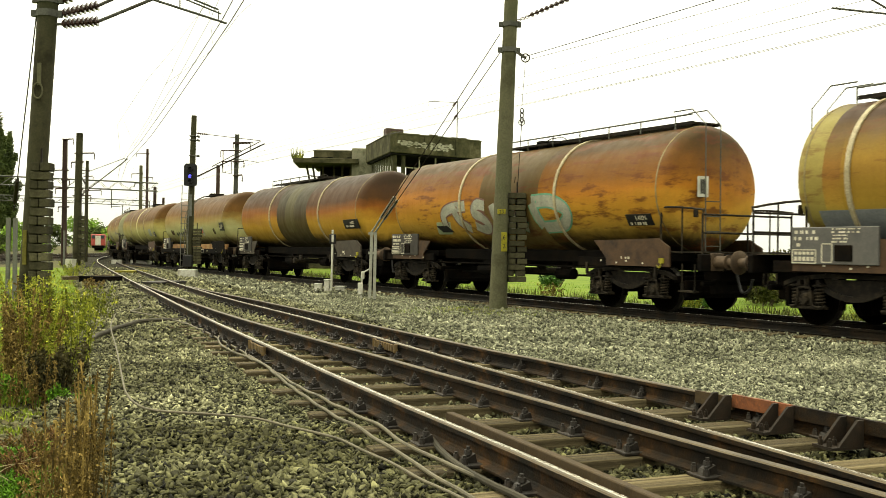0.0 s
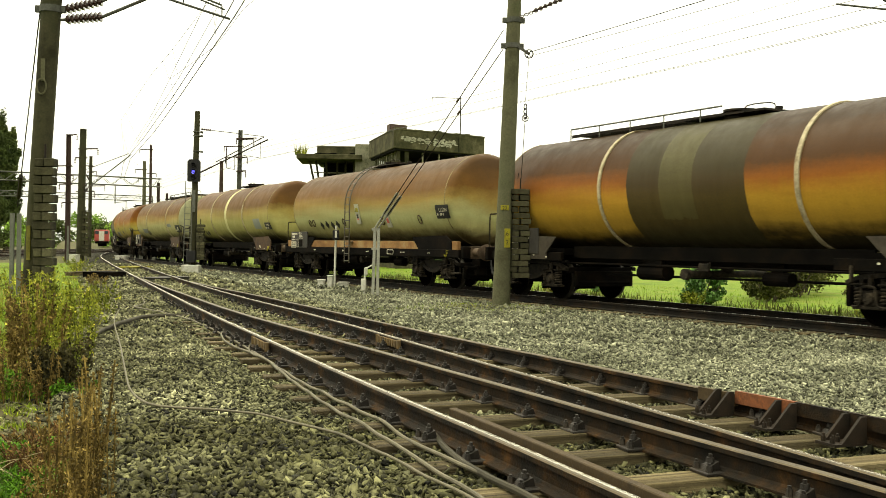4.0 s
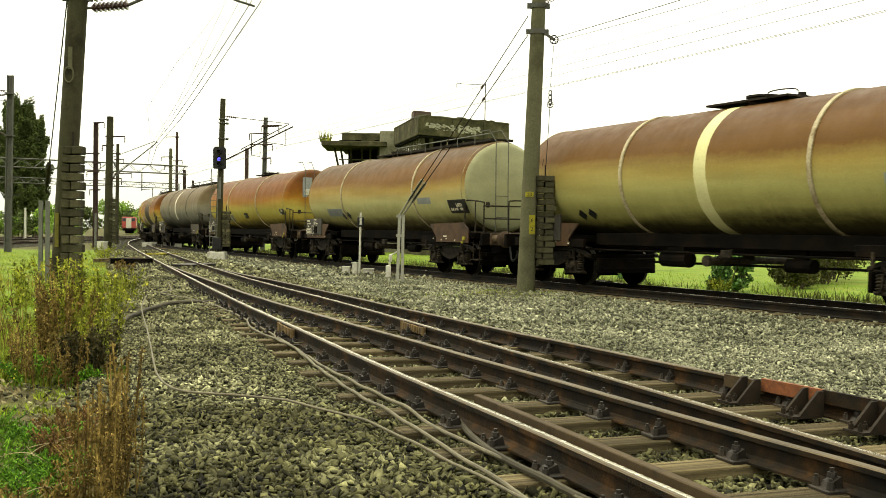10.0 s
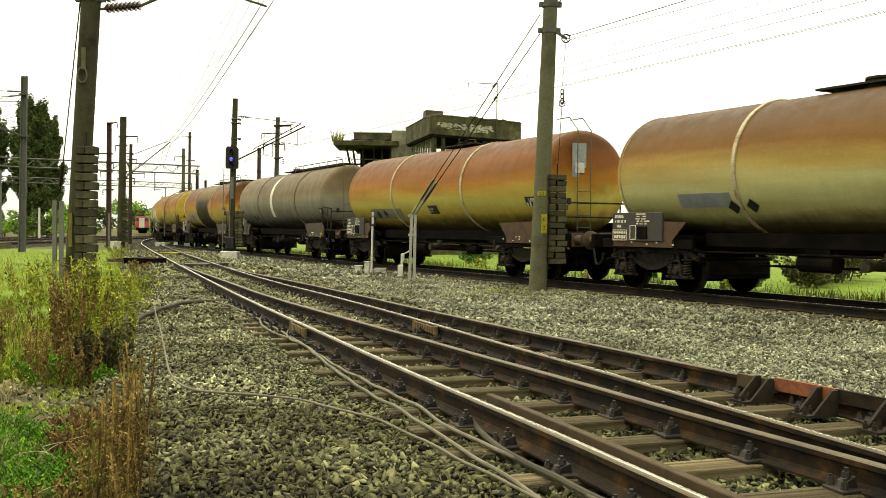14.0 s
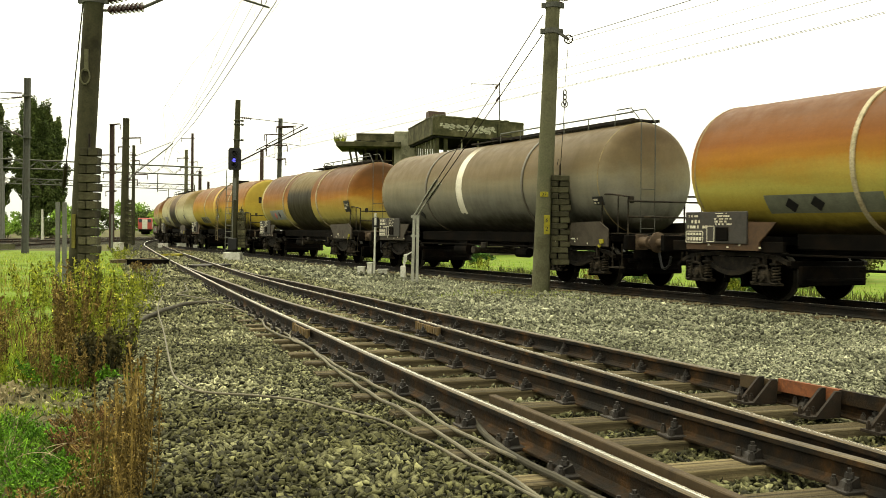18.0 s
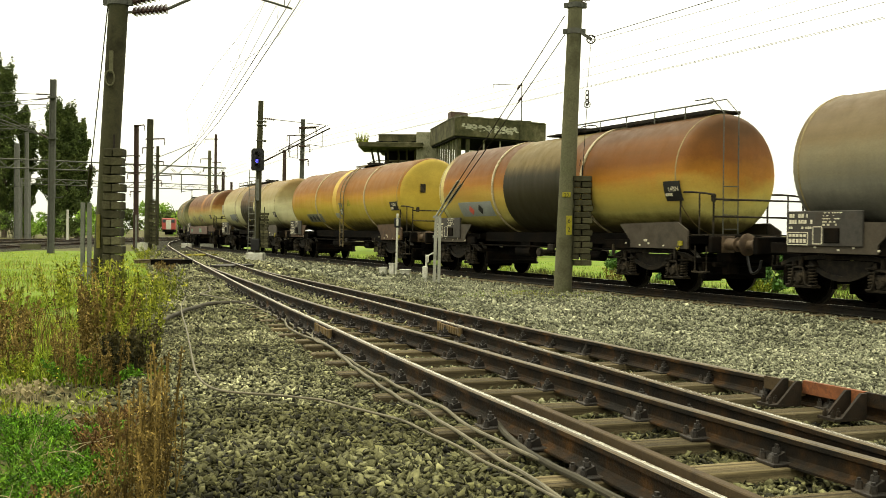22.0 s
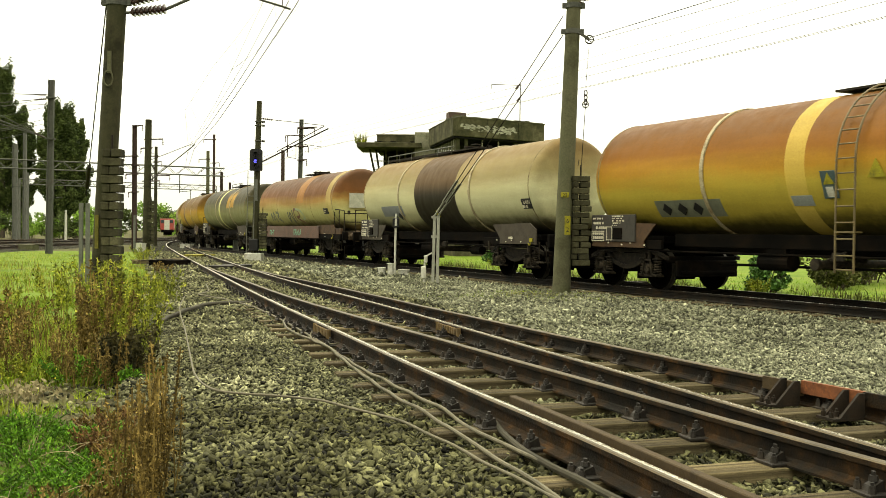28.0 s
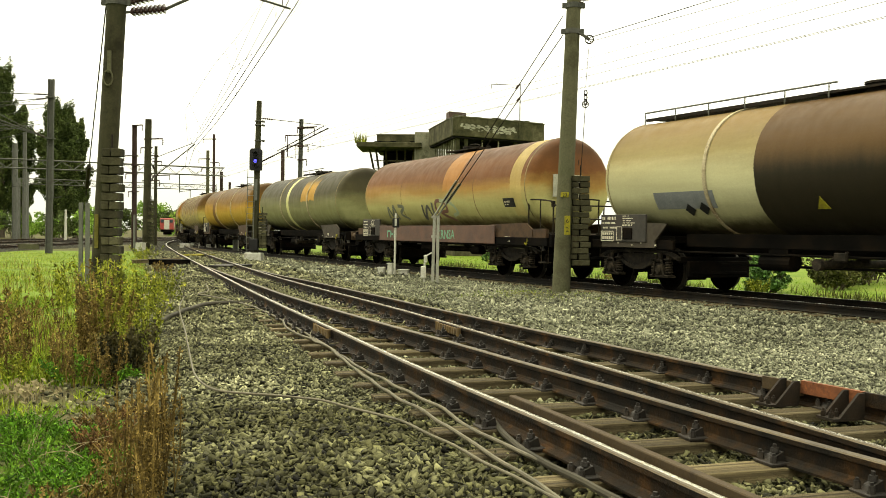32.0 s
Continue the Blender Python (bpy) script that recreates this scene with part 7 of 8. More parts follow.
# over the train
for side, z, r, m in ((0.1, 5.2, 0.0052, M_WIRE_PALE), (0.3, 5.23, 0.0052, M_WIRE_PALE), (0.1, 5.47, 0.0052, M_WIRE_PALE), (0.1, 5.68, 0.0052, M_WIRE_PALE), (0.2, 5.97, 0.004, M_WIRE_PALE)):
    wire([tuple(line_at(s, side, z)) for s in (-45, 2, 38, 85)], r, m, 0.03)
wire([(3.5, 24.0, 5.95), (8.6, 14.5, 6.2), (22, -12, 6.3)], 0.0085, M_WIRE, 0.02)
wire([(3.5, 24.0, 5.85), (8.8, 14.5, 6.0), (22, -12, 6.0)], 0.006, M_WIRE_PALE, 0.02)
wire([(3.15, 24.0, 6.75), (6.0, 19.0, 7.25), (14, 4, 8.0)], 0.005, M_WIRE, 0.02)
bm = bmesh.new()
insulator(bm, (3.45, 23.5, 6.8), (4.2, 22.2, 6.92), 8, 0.06)
for k in range(3):
    tube(bm, [(3.25 + k * 0.09 + 0.05 * math.cos(a), 23.8 - k * 0.12, 6.76 + k * 0.015 + 0.03 * math.sin(a)) for a in np.linspace(0, math.tau, 11)], 0.012, 5)
tagged(part("wire_insulator", bm, M_INSULATOR), "brown insulator string on a wire at the pole", "insulator")
rc = empty("cantilever", pose(12.2, 18.2, 5.2), "dark purple-grey tube cantilever with insulators beyond the train", "cantilever", "catenary cantilevers")
bm = bmesh.new()
rod(bm, (0, 0, 0.0), (-3.6, 0.4, 1.3), 0.035, seg=8)
rod(bm, (0, 0, 1.9), (-3.6, 0.4, 1.45), 0.03, seg=8)
part("bracket_tube", bm, M_STEEL_DARK, rc)
bm = bmesh.new()
rod(bm, (-3.3, 0.4, 1.2), (-2.2, 0.3, 0.55), 0.02, seg=8)
rod(bm, (-3.6, 0.4, 0.75), (-2.0, 0.3, 0.6), 0.02, seg=8)
part("steady_arm", bm, M_STEEL_DARK, rc)
mast(12.3, 18.2, -0.3, 8.6, 0.34, M_STEEL_DARK, "grey steel catenary mast beyond the train")
for z, dz in ((7.4, 0.0), (6.9, -0.4), (6.2, -0.9), (5.6, -0.9), (5.9, 0.0)):
    wire([(-23.5, 59.4, z + 1.6), (-45, 75, z + 1.2 + dz)], 0.014, M_STEEL_DARK, 0.2, label="pale span wire in the yard")
wire([(-23.4, 59.4, 8.6), (-40, 62, 8.8)], 0.02, M_STEEL, 0.1, label="pale span wire in the yard")
wire([(-36, 85, 5.3), (-23.5, 95, 5.3), (-20, 110, 5.3)], 0.012, M_STEEL_DARK, 0.1)
wire([(-14, 95, 8.6), (-9.5, 66, 8.2), (-5.4, 46.5, 6.2)], 0.005, M_WIRE, 0.2)


# ---- the derelict signal tower behind the train ----
M_WALL_FLAKE = surf("flaking_white_paint", [(0.16, 0.155, 0.11), (0.30, 0.295, 0.225)], 2.5, 14, 0.95, bump=0.3, spec=0.12)


def tower():
    t = empty("signal_tower", pose(0, 0, 0), "derelict mossy concrete signal tower with broken windows", "building")
    # axes: u along the long face towards the right, v away from the tracks
    o = Vector((0.55, 62, 0))
    u = Vector((6.02, 4.0, 0)).normalized()
    v = Vector((-1.6, 8.0, 0)).normalized()
    M = Matrix(((u.x, v.x, 0, o.x), (u.y, v.y, 0, o.y), (0, 0, 1, 0), (0, 0, 0, 1)))
    L, W = 7.3, 8.4

    def slab(name, x0, x1, y0, y1, z0, z1, mt, lab="", bev=0.03):
        bm = bmesh.new()
        box(bm, (x0 + x1) / 2, (y0 + y1) / 2, (z0 + z1) / 2, x1 - x0, y1 - y0, z1 - z0, M, bevel=bev)
        return part(name, bm, mt, t, lab)
    slab("wall", 0.35, L - 0.2, 0.35, W - 0.3, -0.3, 5.3, M_WALL)
    slab("parapet", 0, L, 0, W, 7.25, 8.45, M_WALL, "mossy parapet with flaking paint")
    slab("roof", 0.05, L - 0.05, 0.05, W - 0.05, 8.45, 8.52, M_WALL)
    # soffit and core are near-black: the shade under the roof put into colour
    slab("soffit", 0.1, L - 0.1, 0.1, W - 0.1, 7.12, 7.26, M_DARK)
    slab("sill", 0.2, L - 0.1, 0.2, W - 0.2, 5.3, 5.55, M_WALL)
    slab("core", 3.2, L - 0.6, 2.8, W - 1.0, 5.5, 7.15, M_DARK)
    for k, x in enumerate((0.3, 0.95, 2.3, 3.6, 4.9, 6.1, 7.0)):
        slab("mullion", x, x + (0.28 if k in (0, 1, 4) else 0.08), 0.3, 0.5, 5.5, 7.2, M_WALL if k in (0, 1, 4) else M_WALL_PALE, "", 0.0)
    for k in range(9):
        slab("mullion", 0.3, 0.45, 1.0 + k * 0.8, 1.1 + k * 0.8, 5.5, 7.2, M_WALL_PALE, "", 0.0)
    for x0, x1, z0, z1 in ((0.6, 2.8, 7.60, 8.0), (3.15, 4.9, 7.58, 8.04)):
        bm = bmesh.new()
        for k in range(64):
            cx, cz, r = rand(x0, x1), z1 - (z1 - z0) * random.random() ** 1.4, rand(0.03, 0.11)
            ring = [(cx + r * rand(0.6, 1.3) * math.cos(a) * 1.5, cz + r * rand(0.5, 1.2) * math.sin(a) * 0.7) for a in np.linspace(0, math.tau, 9)[:-1]]
            prism(bm, ring, -0.012 - 0.0002 * k, -0.002, M)
        part("paint_remnant", bm, M_WALL_FLAKE, t, "flaking pale paint")
    for x in (2.6, 5.1):
        slab("panel_joint", x, x + 0.03, -0.012, 0.02, 7.3, 8.4, M_DARK, "", 0.0)
    slab("cornice", -0.03, L + 0.03, -0.03, W + 0.02, 8.40, 8.47, M_WALL, "", 0.01)
    for x in (1.3, 2.75, 4.1, 5.4):
        slab("window_bar", x, x + 1.0, 0.36, 0.42, 6.35, 6.42, M_WALL_PALE, "", 0.0)
    for k in range(14):
        x = rand(0.0, L - 0.5)
        slab("coping", x, x + rand(0.2, 0.7), -0.02, 0.16, 8.45, 8.52 + rand(0.0, 0.07), M_WALL, "", 0.0)
    slab("chimney", 0.8, 2.2, 4.6, 5.6, 8.4, 9.35, surf("old_brick", [(0.035, 0.02, 0.012), (0.06, 0.034, 0.02)], 3, 25, 0.9), "brick chimney", 0.02)
    slab("chimney", 0.2, 0.9, 8.0, 8.6, 7.5, 8.35, surf("old_brick_dark", [(0.03, 0.018, 0.012), (0.05, 0.03, 0.02)], 3, 25, 0.9), "brick chimney", 0.02)
    # link and the lower wing
    def free(name, x0, x1, y0, y1, z0, z1, mt, lab="", bev=0.03):
        bm = bmesh.new()
        box(bm, (x0 + x1) / 2, (y0 + y1) / 2, (z0 + z1) / 2, x1 - x0, y1 - y0, z1 - z0, None, bevel=bev)
        return part(name, bm, mt, t, lab)
    free("wall", -2.1, -0.5, 71, 76, -0.3, 8.35, M_WALL_PALE, "pale stained link wall")
    free("wall", -5.0, -2.1, 74, 78.5, 7.2, 8.45, M_WALL)
    free("roof", -6.2, -1.6, 70.5, 75.5, 7.2, 7.55, M_WALL, "thin overhanging concrete roof slab")
    free("wall", -5.2, -2.0, 73, 77, -0.3, 5.7, M_WALL)
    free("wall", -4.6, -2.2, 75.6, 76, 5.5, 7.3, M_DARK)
    for x, lean in ((-5.1, -0.4), (-4.75, -0.3), (-4.2, -0.12), (-3.5, 0.0), (-2.9, 0.0), (-2.3, 0.0)):
        bm = bmesh.new()
        prism(bm, [(x, 5.4), (x + 0.14, 5.4), (x + 0.14 + lean, 7.25), (x + lean, 7.25)], 72.6, 72.8)
        part("column", bm, M_WALL, t)
    for k in range(26):
        x = rand(-5.0, -1.8)
        free("roof_debris", x, x + rand(0.15, 0.5), 71.2, 71.8, 7.55, 7.55 + rand(0.04, 0.16), M_DARK, "", 0.0)
    free("coping", -5.05, -2.05, 73.95, 78.5, 8.40, 8.48, M_WALL_PALE)
    for z in (5.75, 6.35):
        free("rail", -5.1, -2.1, 72.7, 72.76, z, z + 0.07, M_WALL_PALE, "", 0.0)
    bm = bmesh.new()
    rod(bm, (5.0, 66, 8.4), (5.0, 66, 11.1), 0.035, seg=6)
    rod(bm, (5.0, 66, 11.0), (3.1, 66, 11.05), 0.02, seg=6)
    rod(bm, (3.1, 66, 11.05), (3.1, 66, 10.75), 0.02, seg=6)
    part("antenna", bm, M_IRON, t)
    bm = bmesh.new()
    for k in range(60):
        a = Vector((-6.0 + rand(-0.35, 0.35), 71.5 + rand(-0.3, 0.3), 7.55))
        b = a + Vector((rand(-0.25, 0.25), rand(-0.2, 0.2), rand(0.3, 0.9)))
        rod(bm, a, b, 0.03, 0.005, 4)
    part("roof_weeds", bm, M_OLIVE, t)


tower()


# ---- plants ----
def leaf_cloud(name, centres, radii, n, size, material, parent, flat=0.35):
    """A crown: n small bent leaves scattered through overlapping clumps."""
    rng = np.random.default_rng(len(bpy.data.objects))
    centres, radii = np.asarray(centres, float), np.asarray(radii, float)
    pick = rng.choice(len(centres), n, p=radii.prod(1) ** 0.67 / (radii.prod(1) ** 0.67).sum())
    d = rng.normal(size=(n, 3))
    d /= np.linalg.norm(d, axis=1)[:, None]
    p = centres[pick] + d * radii[pick] * rng.uniform(0.55, 1.08, (n, 1))
    u = rng.normal(size=(n, 3))
    u /= np.linalg.norm(u, axis=1)[:, None]
    w = np.cross(u, d + rng.normal(size=(n, 3)) * 0.6)
    w /= np.linalg.norm(w, axis=1)[:, None] + 1e-9
    s = (size * rng.uniform(0.6, 1.5, n))[:, None]
    v = np.stack([p - u * s, p + w * s * 0.55, p + u * s, p - w * s * 0.55], 1).reshape(-1, 3)
    f = np.arange(4 * n).reshape(-1, 4)
    return part(name, raw_mesh(name, v, f, material), None, parent)


def poplar(x, y, h, r, label):
    """A columnar poplar: steep limbs, each ending in an upswept plume."""
    t = empty("poplar_tree", pose(x, y, -0.3), label, "tree", "poplars at the yard's edge")
    bm = bmesh.new()
    rod(bm, (0, 0, -0.2), (0, 0, h * 0.5), 0.4, 0.22, 10)
    rod(bm, (0, 0, h * 0.5), (0, 0, h * 0.95), 0.22, 0.04, 8)
    cs, rs = [], []
    for k in range(46):
        f = 0.03 + 0.80 * (k / 45) ** 0.9
        env = r * (0.62 + 0.38 * math.sin(math.pi * min(1, f * 1.3))) * (1 - max(0, f - 0.5) * 1.15)
        a = rand(0, 6.3)
        foot = Vector((0, 0, f * h))
        tip = Vector((env * math.cos(a) + 0.05 * r, env * math.sin(a), f * h + h * rand(0.09, 0.17)))
        rod(bm, foot, tip, 0.09, 0.02, 5)
        for j in range(6):
            c = foot.lerp(tip, 0.25 + 0.16 * j)
            cs.append((c.x + rand(-0.2, 0.2), c.y + rand(-0.2, 0.2), c.z + rand(-0.2, 0.3)))
            w = r * rand(0.2, 0.32) * (1.15 - 0.09 * j)
            rs.append((w, w, h * rand(0.028, 0.05)))
    part("trunk", bm, M_TRUNK, t)
    leaf_cloud("crown", cs, rs, 46000, 0.15, M_LEAF, t)
    return t


for x, y, h, r in ((-66.5, 150, 26.8, 2.6), (-64.1, 151, 21.0, 2.0), (-58.1, 148, 20.8, 2.3), (-56.7, 149, 20.0, 2.5), (-55.4, 150, 18.4, 1.8), (-72.5, 155, 25, 3.2)):
    poplar(x, y, h, r, "tall dark green poplar at the edge of the yard")


def shrub(x, y, w, h, n, size, material, label, z0=-0.33, group="shrubs"):
    t = empty("shrub", pose(x, y, z0), label, "shrub", group)
    bm = bmesh.new()
    for k in range(7):
        a = rand(0, 6.3)
        rod(bm, (rand(-0.1, 0.1) * w, rand(-0.1, 0.1) * w, -0.1), (0.35 * w * math.cos(a), 0.35 * w * math.sin(a), h * rand(0.5, 0.9)), 0.03, 0.008, 5)
    tagged(part("stalk", bm, M_TRUNK, t), kind="stuff")
    cs = [(rand(-0.42, 0.42) * w, rand(-0.42, 0.42) * w, h * rand(0.2, 0.85)) for _ in range(16)]
    rs = [(w * rand(0.12, 0.24), w * rand(0.12, 0.24), h * rand(0.12, 0.24)) for _ in cs]
    leaf_cloud("foliage", cs, rs, n, size, material, t)
    return t


for k in range(12):
    shrub(-78 + k * 2.9 + rand(-0.5, 0.5), 140 + rand(-5, 5), rand(3.5, 5.5), rand(2.6, 4.4), 1500, 0.14, M_BUSH if k % 3 else M_LEAF, "leafy green bush along the yard's edge", group="bushes along the yard")
for k in range(7):
    shrub(-84 + k * 5.2, 246 + rand(-5, 5), 9, rand(5.5, 8.5), 1800, 0.3, M_LEAF if k % 2 else M_BUSH, "leafy green bush in the distance", group="bushes along the yard")
for k in range(6):
    shrub(-42 + k * 2.2, 170 + rand(-6, 6), 5.5, rand(3.5, 6.5), 1200, 0.2, M_LEAF if k % 2 else M_BUSH, "leafy green bush in the distance", group="bushes along the yard")
for s, side, w, h in ((12.2, 4.5, 1.35, 1.05), (26.0, 9.5, 1.3, 1.0), (-3.2, 9.5, 2.6, 3.6), (-1.2, 8.5, 1.6, 2.8), (-6.0, 8.0, 2.8, 3.0), (2.4, 9.5, 1.8, 1.5), (19, 6.5, 0.9, 0.5), (34, 8, 1.4, 0.9)):
    p = line_at(s, side)
    shrub(p.x, p.y, w, h, 2600, 0.055, M_SHRUB, "leafy green shrub in grass beyond the train", group="shrubs beyond the train")
for s, side, w, h in ((13.4, 8.0, 1.6, 1.3), (13.9, 9.2, 1.7, 1.5), (14.6, 10.6, 1.9, 1.6), (15.6, 12.2, 2.0, 1.7), (12.6, 7.4, 1.2, 0.9), (17, 13.8, 2.2, 1.8), (8.0, 6.5, 1.4, 0.8)):
    p = line_at(s, side)
    shrub(p.x, p.y, w, h, 2400, 0.05, M_HEDGE, "scrubby olive-brown bush in grass beyond the train", group="shrubs beyond the train")


def blades(name, pts, heights, material, label, spread=0.35, width=0.006):
    """Grass: one thin bent blade at each point."""
    rng = np.random.default_rng(7 + len(pts))
    p = np.asarray(pts, float)
    n = len(p)
    h = np.asarray(heights, float)[:, None]
    a = rng.uniform(0, 6.283, n)
    lean = np.stack([np.cos(a), np.sin(a), np.zeros(n)], 1) * h * rng.uniform(0.05, spread, (n, 1))
    w = np.stack([-np.sin(a + rng.normal(0, 0.8, n)), np.cos(a), np.zeros(n)], 1) * (width * (0.6 + 0.8 * rng.random((n, 1)))) * (0.6 + h)
    mid = p + lean * 0.35 + np.array([0, 0, 0.55]) * h
    tip = p + lean + np.array([0, 0, 1.0]) * h * 0.95
    v = np.stack([p - w, p + w, mid + w * 0.8, mid - w * 0.8, tip], 1).reshape(-1, 3)
    i = np.arange(n)[:, None] * 5
    f = np.concatenate([i + [0, 1, 2], i + [0, 2, 3], i + [3, 2, 4]])
    return tagged(part(name, raw_mesh(name, v, f, material), None), label, "grass", kind="stuff")


rng = np.random.default_rng(4)


def scatter_left(n, y0, y1, keep=lambda x, y: True):
    out = []
    while len(out) < n:
        y = y0 * (y1 / y0) ** rng.random()
        x = -0.56 * y + (ballast_left(y) + 0.56 * y + 0.25) * rng.random()
        if x < ballast_left(y) + 0.15 * rng.normal() and keep(x, y):
            out.append((x, y, -0.34))
    return out


def patchy(x, y):
    return noise.noise(Vector((x * 0.7, y * 0.7, 2))) > -0.4 + 0.5 * rng.random() and not (8.0 < y < 9.9 and rng.random() < 0.93)


P = scatter_left(60000, 9.6, 62, patchy)
blades("meadow_grass", P, [0.05 + 0.15 * rng.random() ** 1.5 for _ in P], M_GRASS, "long yellow-green meadow grass", 1.1, 0.007)
P = scatter_left(16000, 9.6, 34, patchy)
blades("green_grass", P, [0.04 + 0.12 * rng.random() for _ in P], M_GRASS_BRIGHT, "short bright green grass among the meadow grass", 0.7, 0.007)
P = scatter_left(2600, 9.6, 40, lambda x, y: noise.noise(Vector((x * 0.5, y * 0.5, 7))) > 0.0)
blades("dry_stalks", P, [0.15 + 0.35 * rng.random() for _ in P], M_DEAD, "thin dry brown stalks standing in the grass", 0.5, 0.006)
P = scatter_left(9000, 4.6, 8.2, lambda x, y: patchy(x, y) and noise.noise(Vector((x * 1.3, y * 1.3, 4))) > -0.15)
blades("grass_tufts", P, [0.02 + 0.06 * rng.random() for _ in P], M_WEED, "short bright green grass and weeds", 1.0, 0.007)
P = scatter_left(350, 4.6, 10)
blades("straw", P, [0.05 + 0.16 * rng.random() for _ in P], M_STRAW, "pale dry straw on bare soil", 1.6, 0.006)
P = scatter_left(2600, 7.8, 10.2, lambda x, y: noise.noise(Vector((x * 1.6, y * 1.6, 9))) > 0.05)
blades("soil_grass", P, [0.03 + 0.08 * rng.random() for _ in P], M_GRASS, "thin grass on bare soil", 1.2, 0.008)
P = []
while len(P) < 60000:
    s = -8 + 60 * rng.random() ** 1.3
    q = line_at(s, 2.9 + 9 * rng.random() ** 2.2)
    P.append((q.x, q.y, -0.34))
blades("verge_grass", P, [0.04 + 0.16 * rng.random() ** 3 for _ in P], M_GRASS_BRIGHT, "bright green grass beyond the train", 1.0, 0.008)
P = []
while len(P) < 16000:
    s = -8 + 70 * rng.random() ** 1.2
    o = 2.5 + 2.6 * rng.random() ** 1.6
    if noise.noise(Vector((s * 0.35, o * 0.9, 5))) > -0.12 + 0.5 * rng.random():
        q = line_at(s, o)
        P.append((q.x, q.y, -0.34))
blades("rank_grass", P, [0.08 + 0.34 * rng.random() ** 2 for _ in P], M_HEDGE, "rank olive-brown grass beside the main track", 0.8, 0.010)
P = []
for cx, cy, r, n in ((2.0, 24.1, 0.7, 500), (1.8, 23.2, 1.1, 500), (3.4, 23.6, 0.8, 300), (2.9, 22.0, 1.2, 250), (0.6, 22.2, 1.0, 250), (4.6, 22.6, 1.3, 150)):
    for _ in range(n):
        P.append((cx + rng.normal() * r * 0.6, cy + rng.normal() * r * 0.3, -0.22))
blades("ballast_grass", P, [0.02 + 0.05 * rng.random() for _ in P], M_GRASS, "thin grass growing in the ballast round the pole", 1.2, 0.010)


def weed(x, y, h, w, stems, mat, label, leaf=0.03, dense=60, z0=-0.34, flowers=0):
    """A tall weed: leaning stems crowded with small leaves or seed heads."""
    t = empty("weed_plant", pose(x, y, z0), label, "weed", "tall weeds")
    sb = bmesh.new()
    ps = []
    for _ in range(stems):
        a, q = rand(0, 6.3), rand(0.0, 1.0) ** 0.7
        base = Vector((math.cos(a), math.sin(a), 0)) * q * w * 0.35
        hh = h * rand(0.6, 1.0)
        tip = base * 1.9 + Vector((rand(-0.1, 0.1) * h, rand(-0.1, 0.1) * h, hh))
        midp = base.lerp(tip, 0.5) + Vector((rand(-0.03, 0.03), rand(-0.03, 0.03), 0.02))
        tube(sb, [base - Vector((0, 0, 0.05)), midp, tip], 0.0045, 4)
        for k in range(dense):
            f = rand(0.25, 1.0)
            c = base.lerp(midp, f * 2) if f < 0.5 else midp.lerp(tip, f * 2 - 1)
            sp = leaf * 1.6 * (1.15 - f * 0.6)
            ps.append((c.x + rand(-1, 1) * sp, c.y + rand(-1, 1) * sp, c.z + rand(-1, 1) * sp))
    tagged(part("stalk", sb, mat, t), kind="stuff")
    p = np.array(ps)
    n = len(p)
    g = np.random.default_rng(n + int(abs(x) * 100))
    u, v = g.normal(size=(n, 3)), g.normal(size=(n, 3))
    u[:, 2] += 0.7
    u /= np.linalg.norm(u, axis=1)[:, None]
    v = np.cross(u, v)
    v /= np.linalg.norm(v, axis=1)[:, None]
    s = (leaf * g.uniform(0.4, 1.0, n))[:, None]
    vv = np.stack([p - u * s, p + v * s * 0.4, p + u * s, p - v * s * 0.4], 1).reshape(-1, 3)
    part("foliage", raw_mesh("foliage", vv, np.arange(4 * n).reshape(-1, 4), mat), None, t)
    if flowers:
        fb = bmesh.new()
        for _ in range(flowers):
            c = random.choice(ps)
            bmesh.ops.create_icosphere(fb, subdivisions=1, radius=rand(0.006, 0.011), matrix=Matrix.Translation(c))
        tagged(part("blossom", fb, M_FLOWER, t, "small yellow flowers"), kind="stuff")
    return t


for x, y, h, w, n in ((-1.54, 4.9, 0.84, 0.15, 12), (-1.46, 5.05, 0.93, 0.13, 11), (-1.60, 5.3, 0.80, 0.14, 8), (-1.41, 4.75, 0.64, 0.14, 8), (-1.58, 5.5, 1.0, 0.10, 6), (-1.47, 5.4, 0.98, 0.10, 5)):
    weed(x, y, h, w, n, M_DEAD, "dead brown dock with crowded dry seed heads", 0.015, 120)
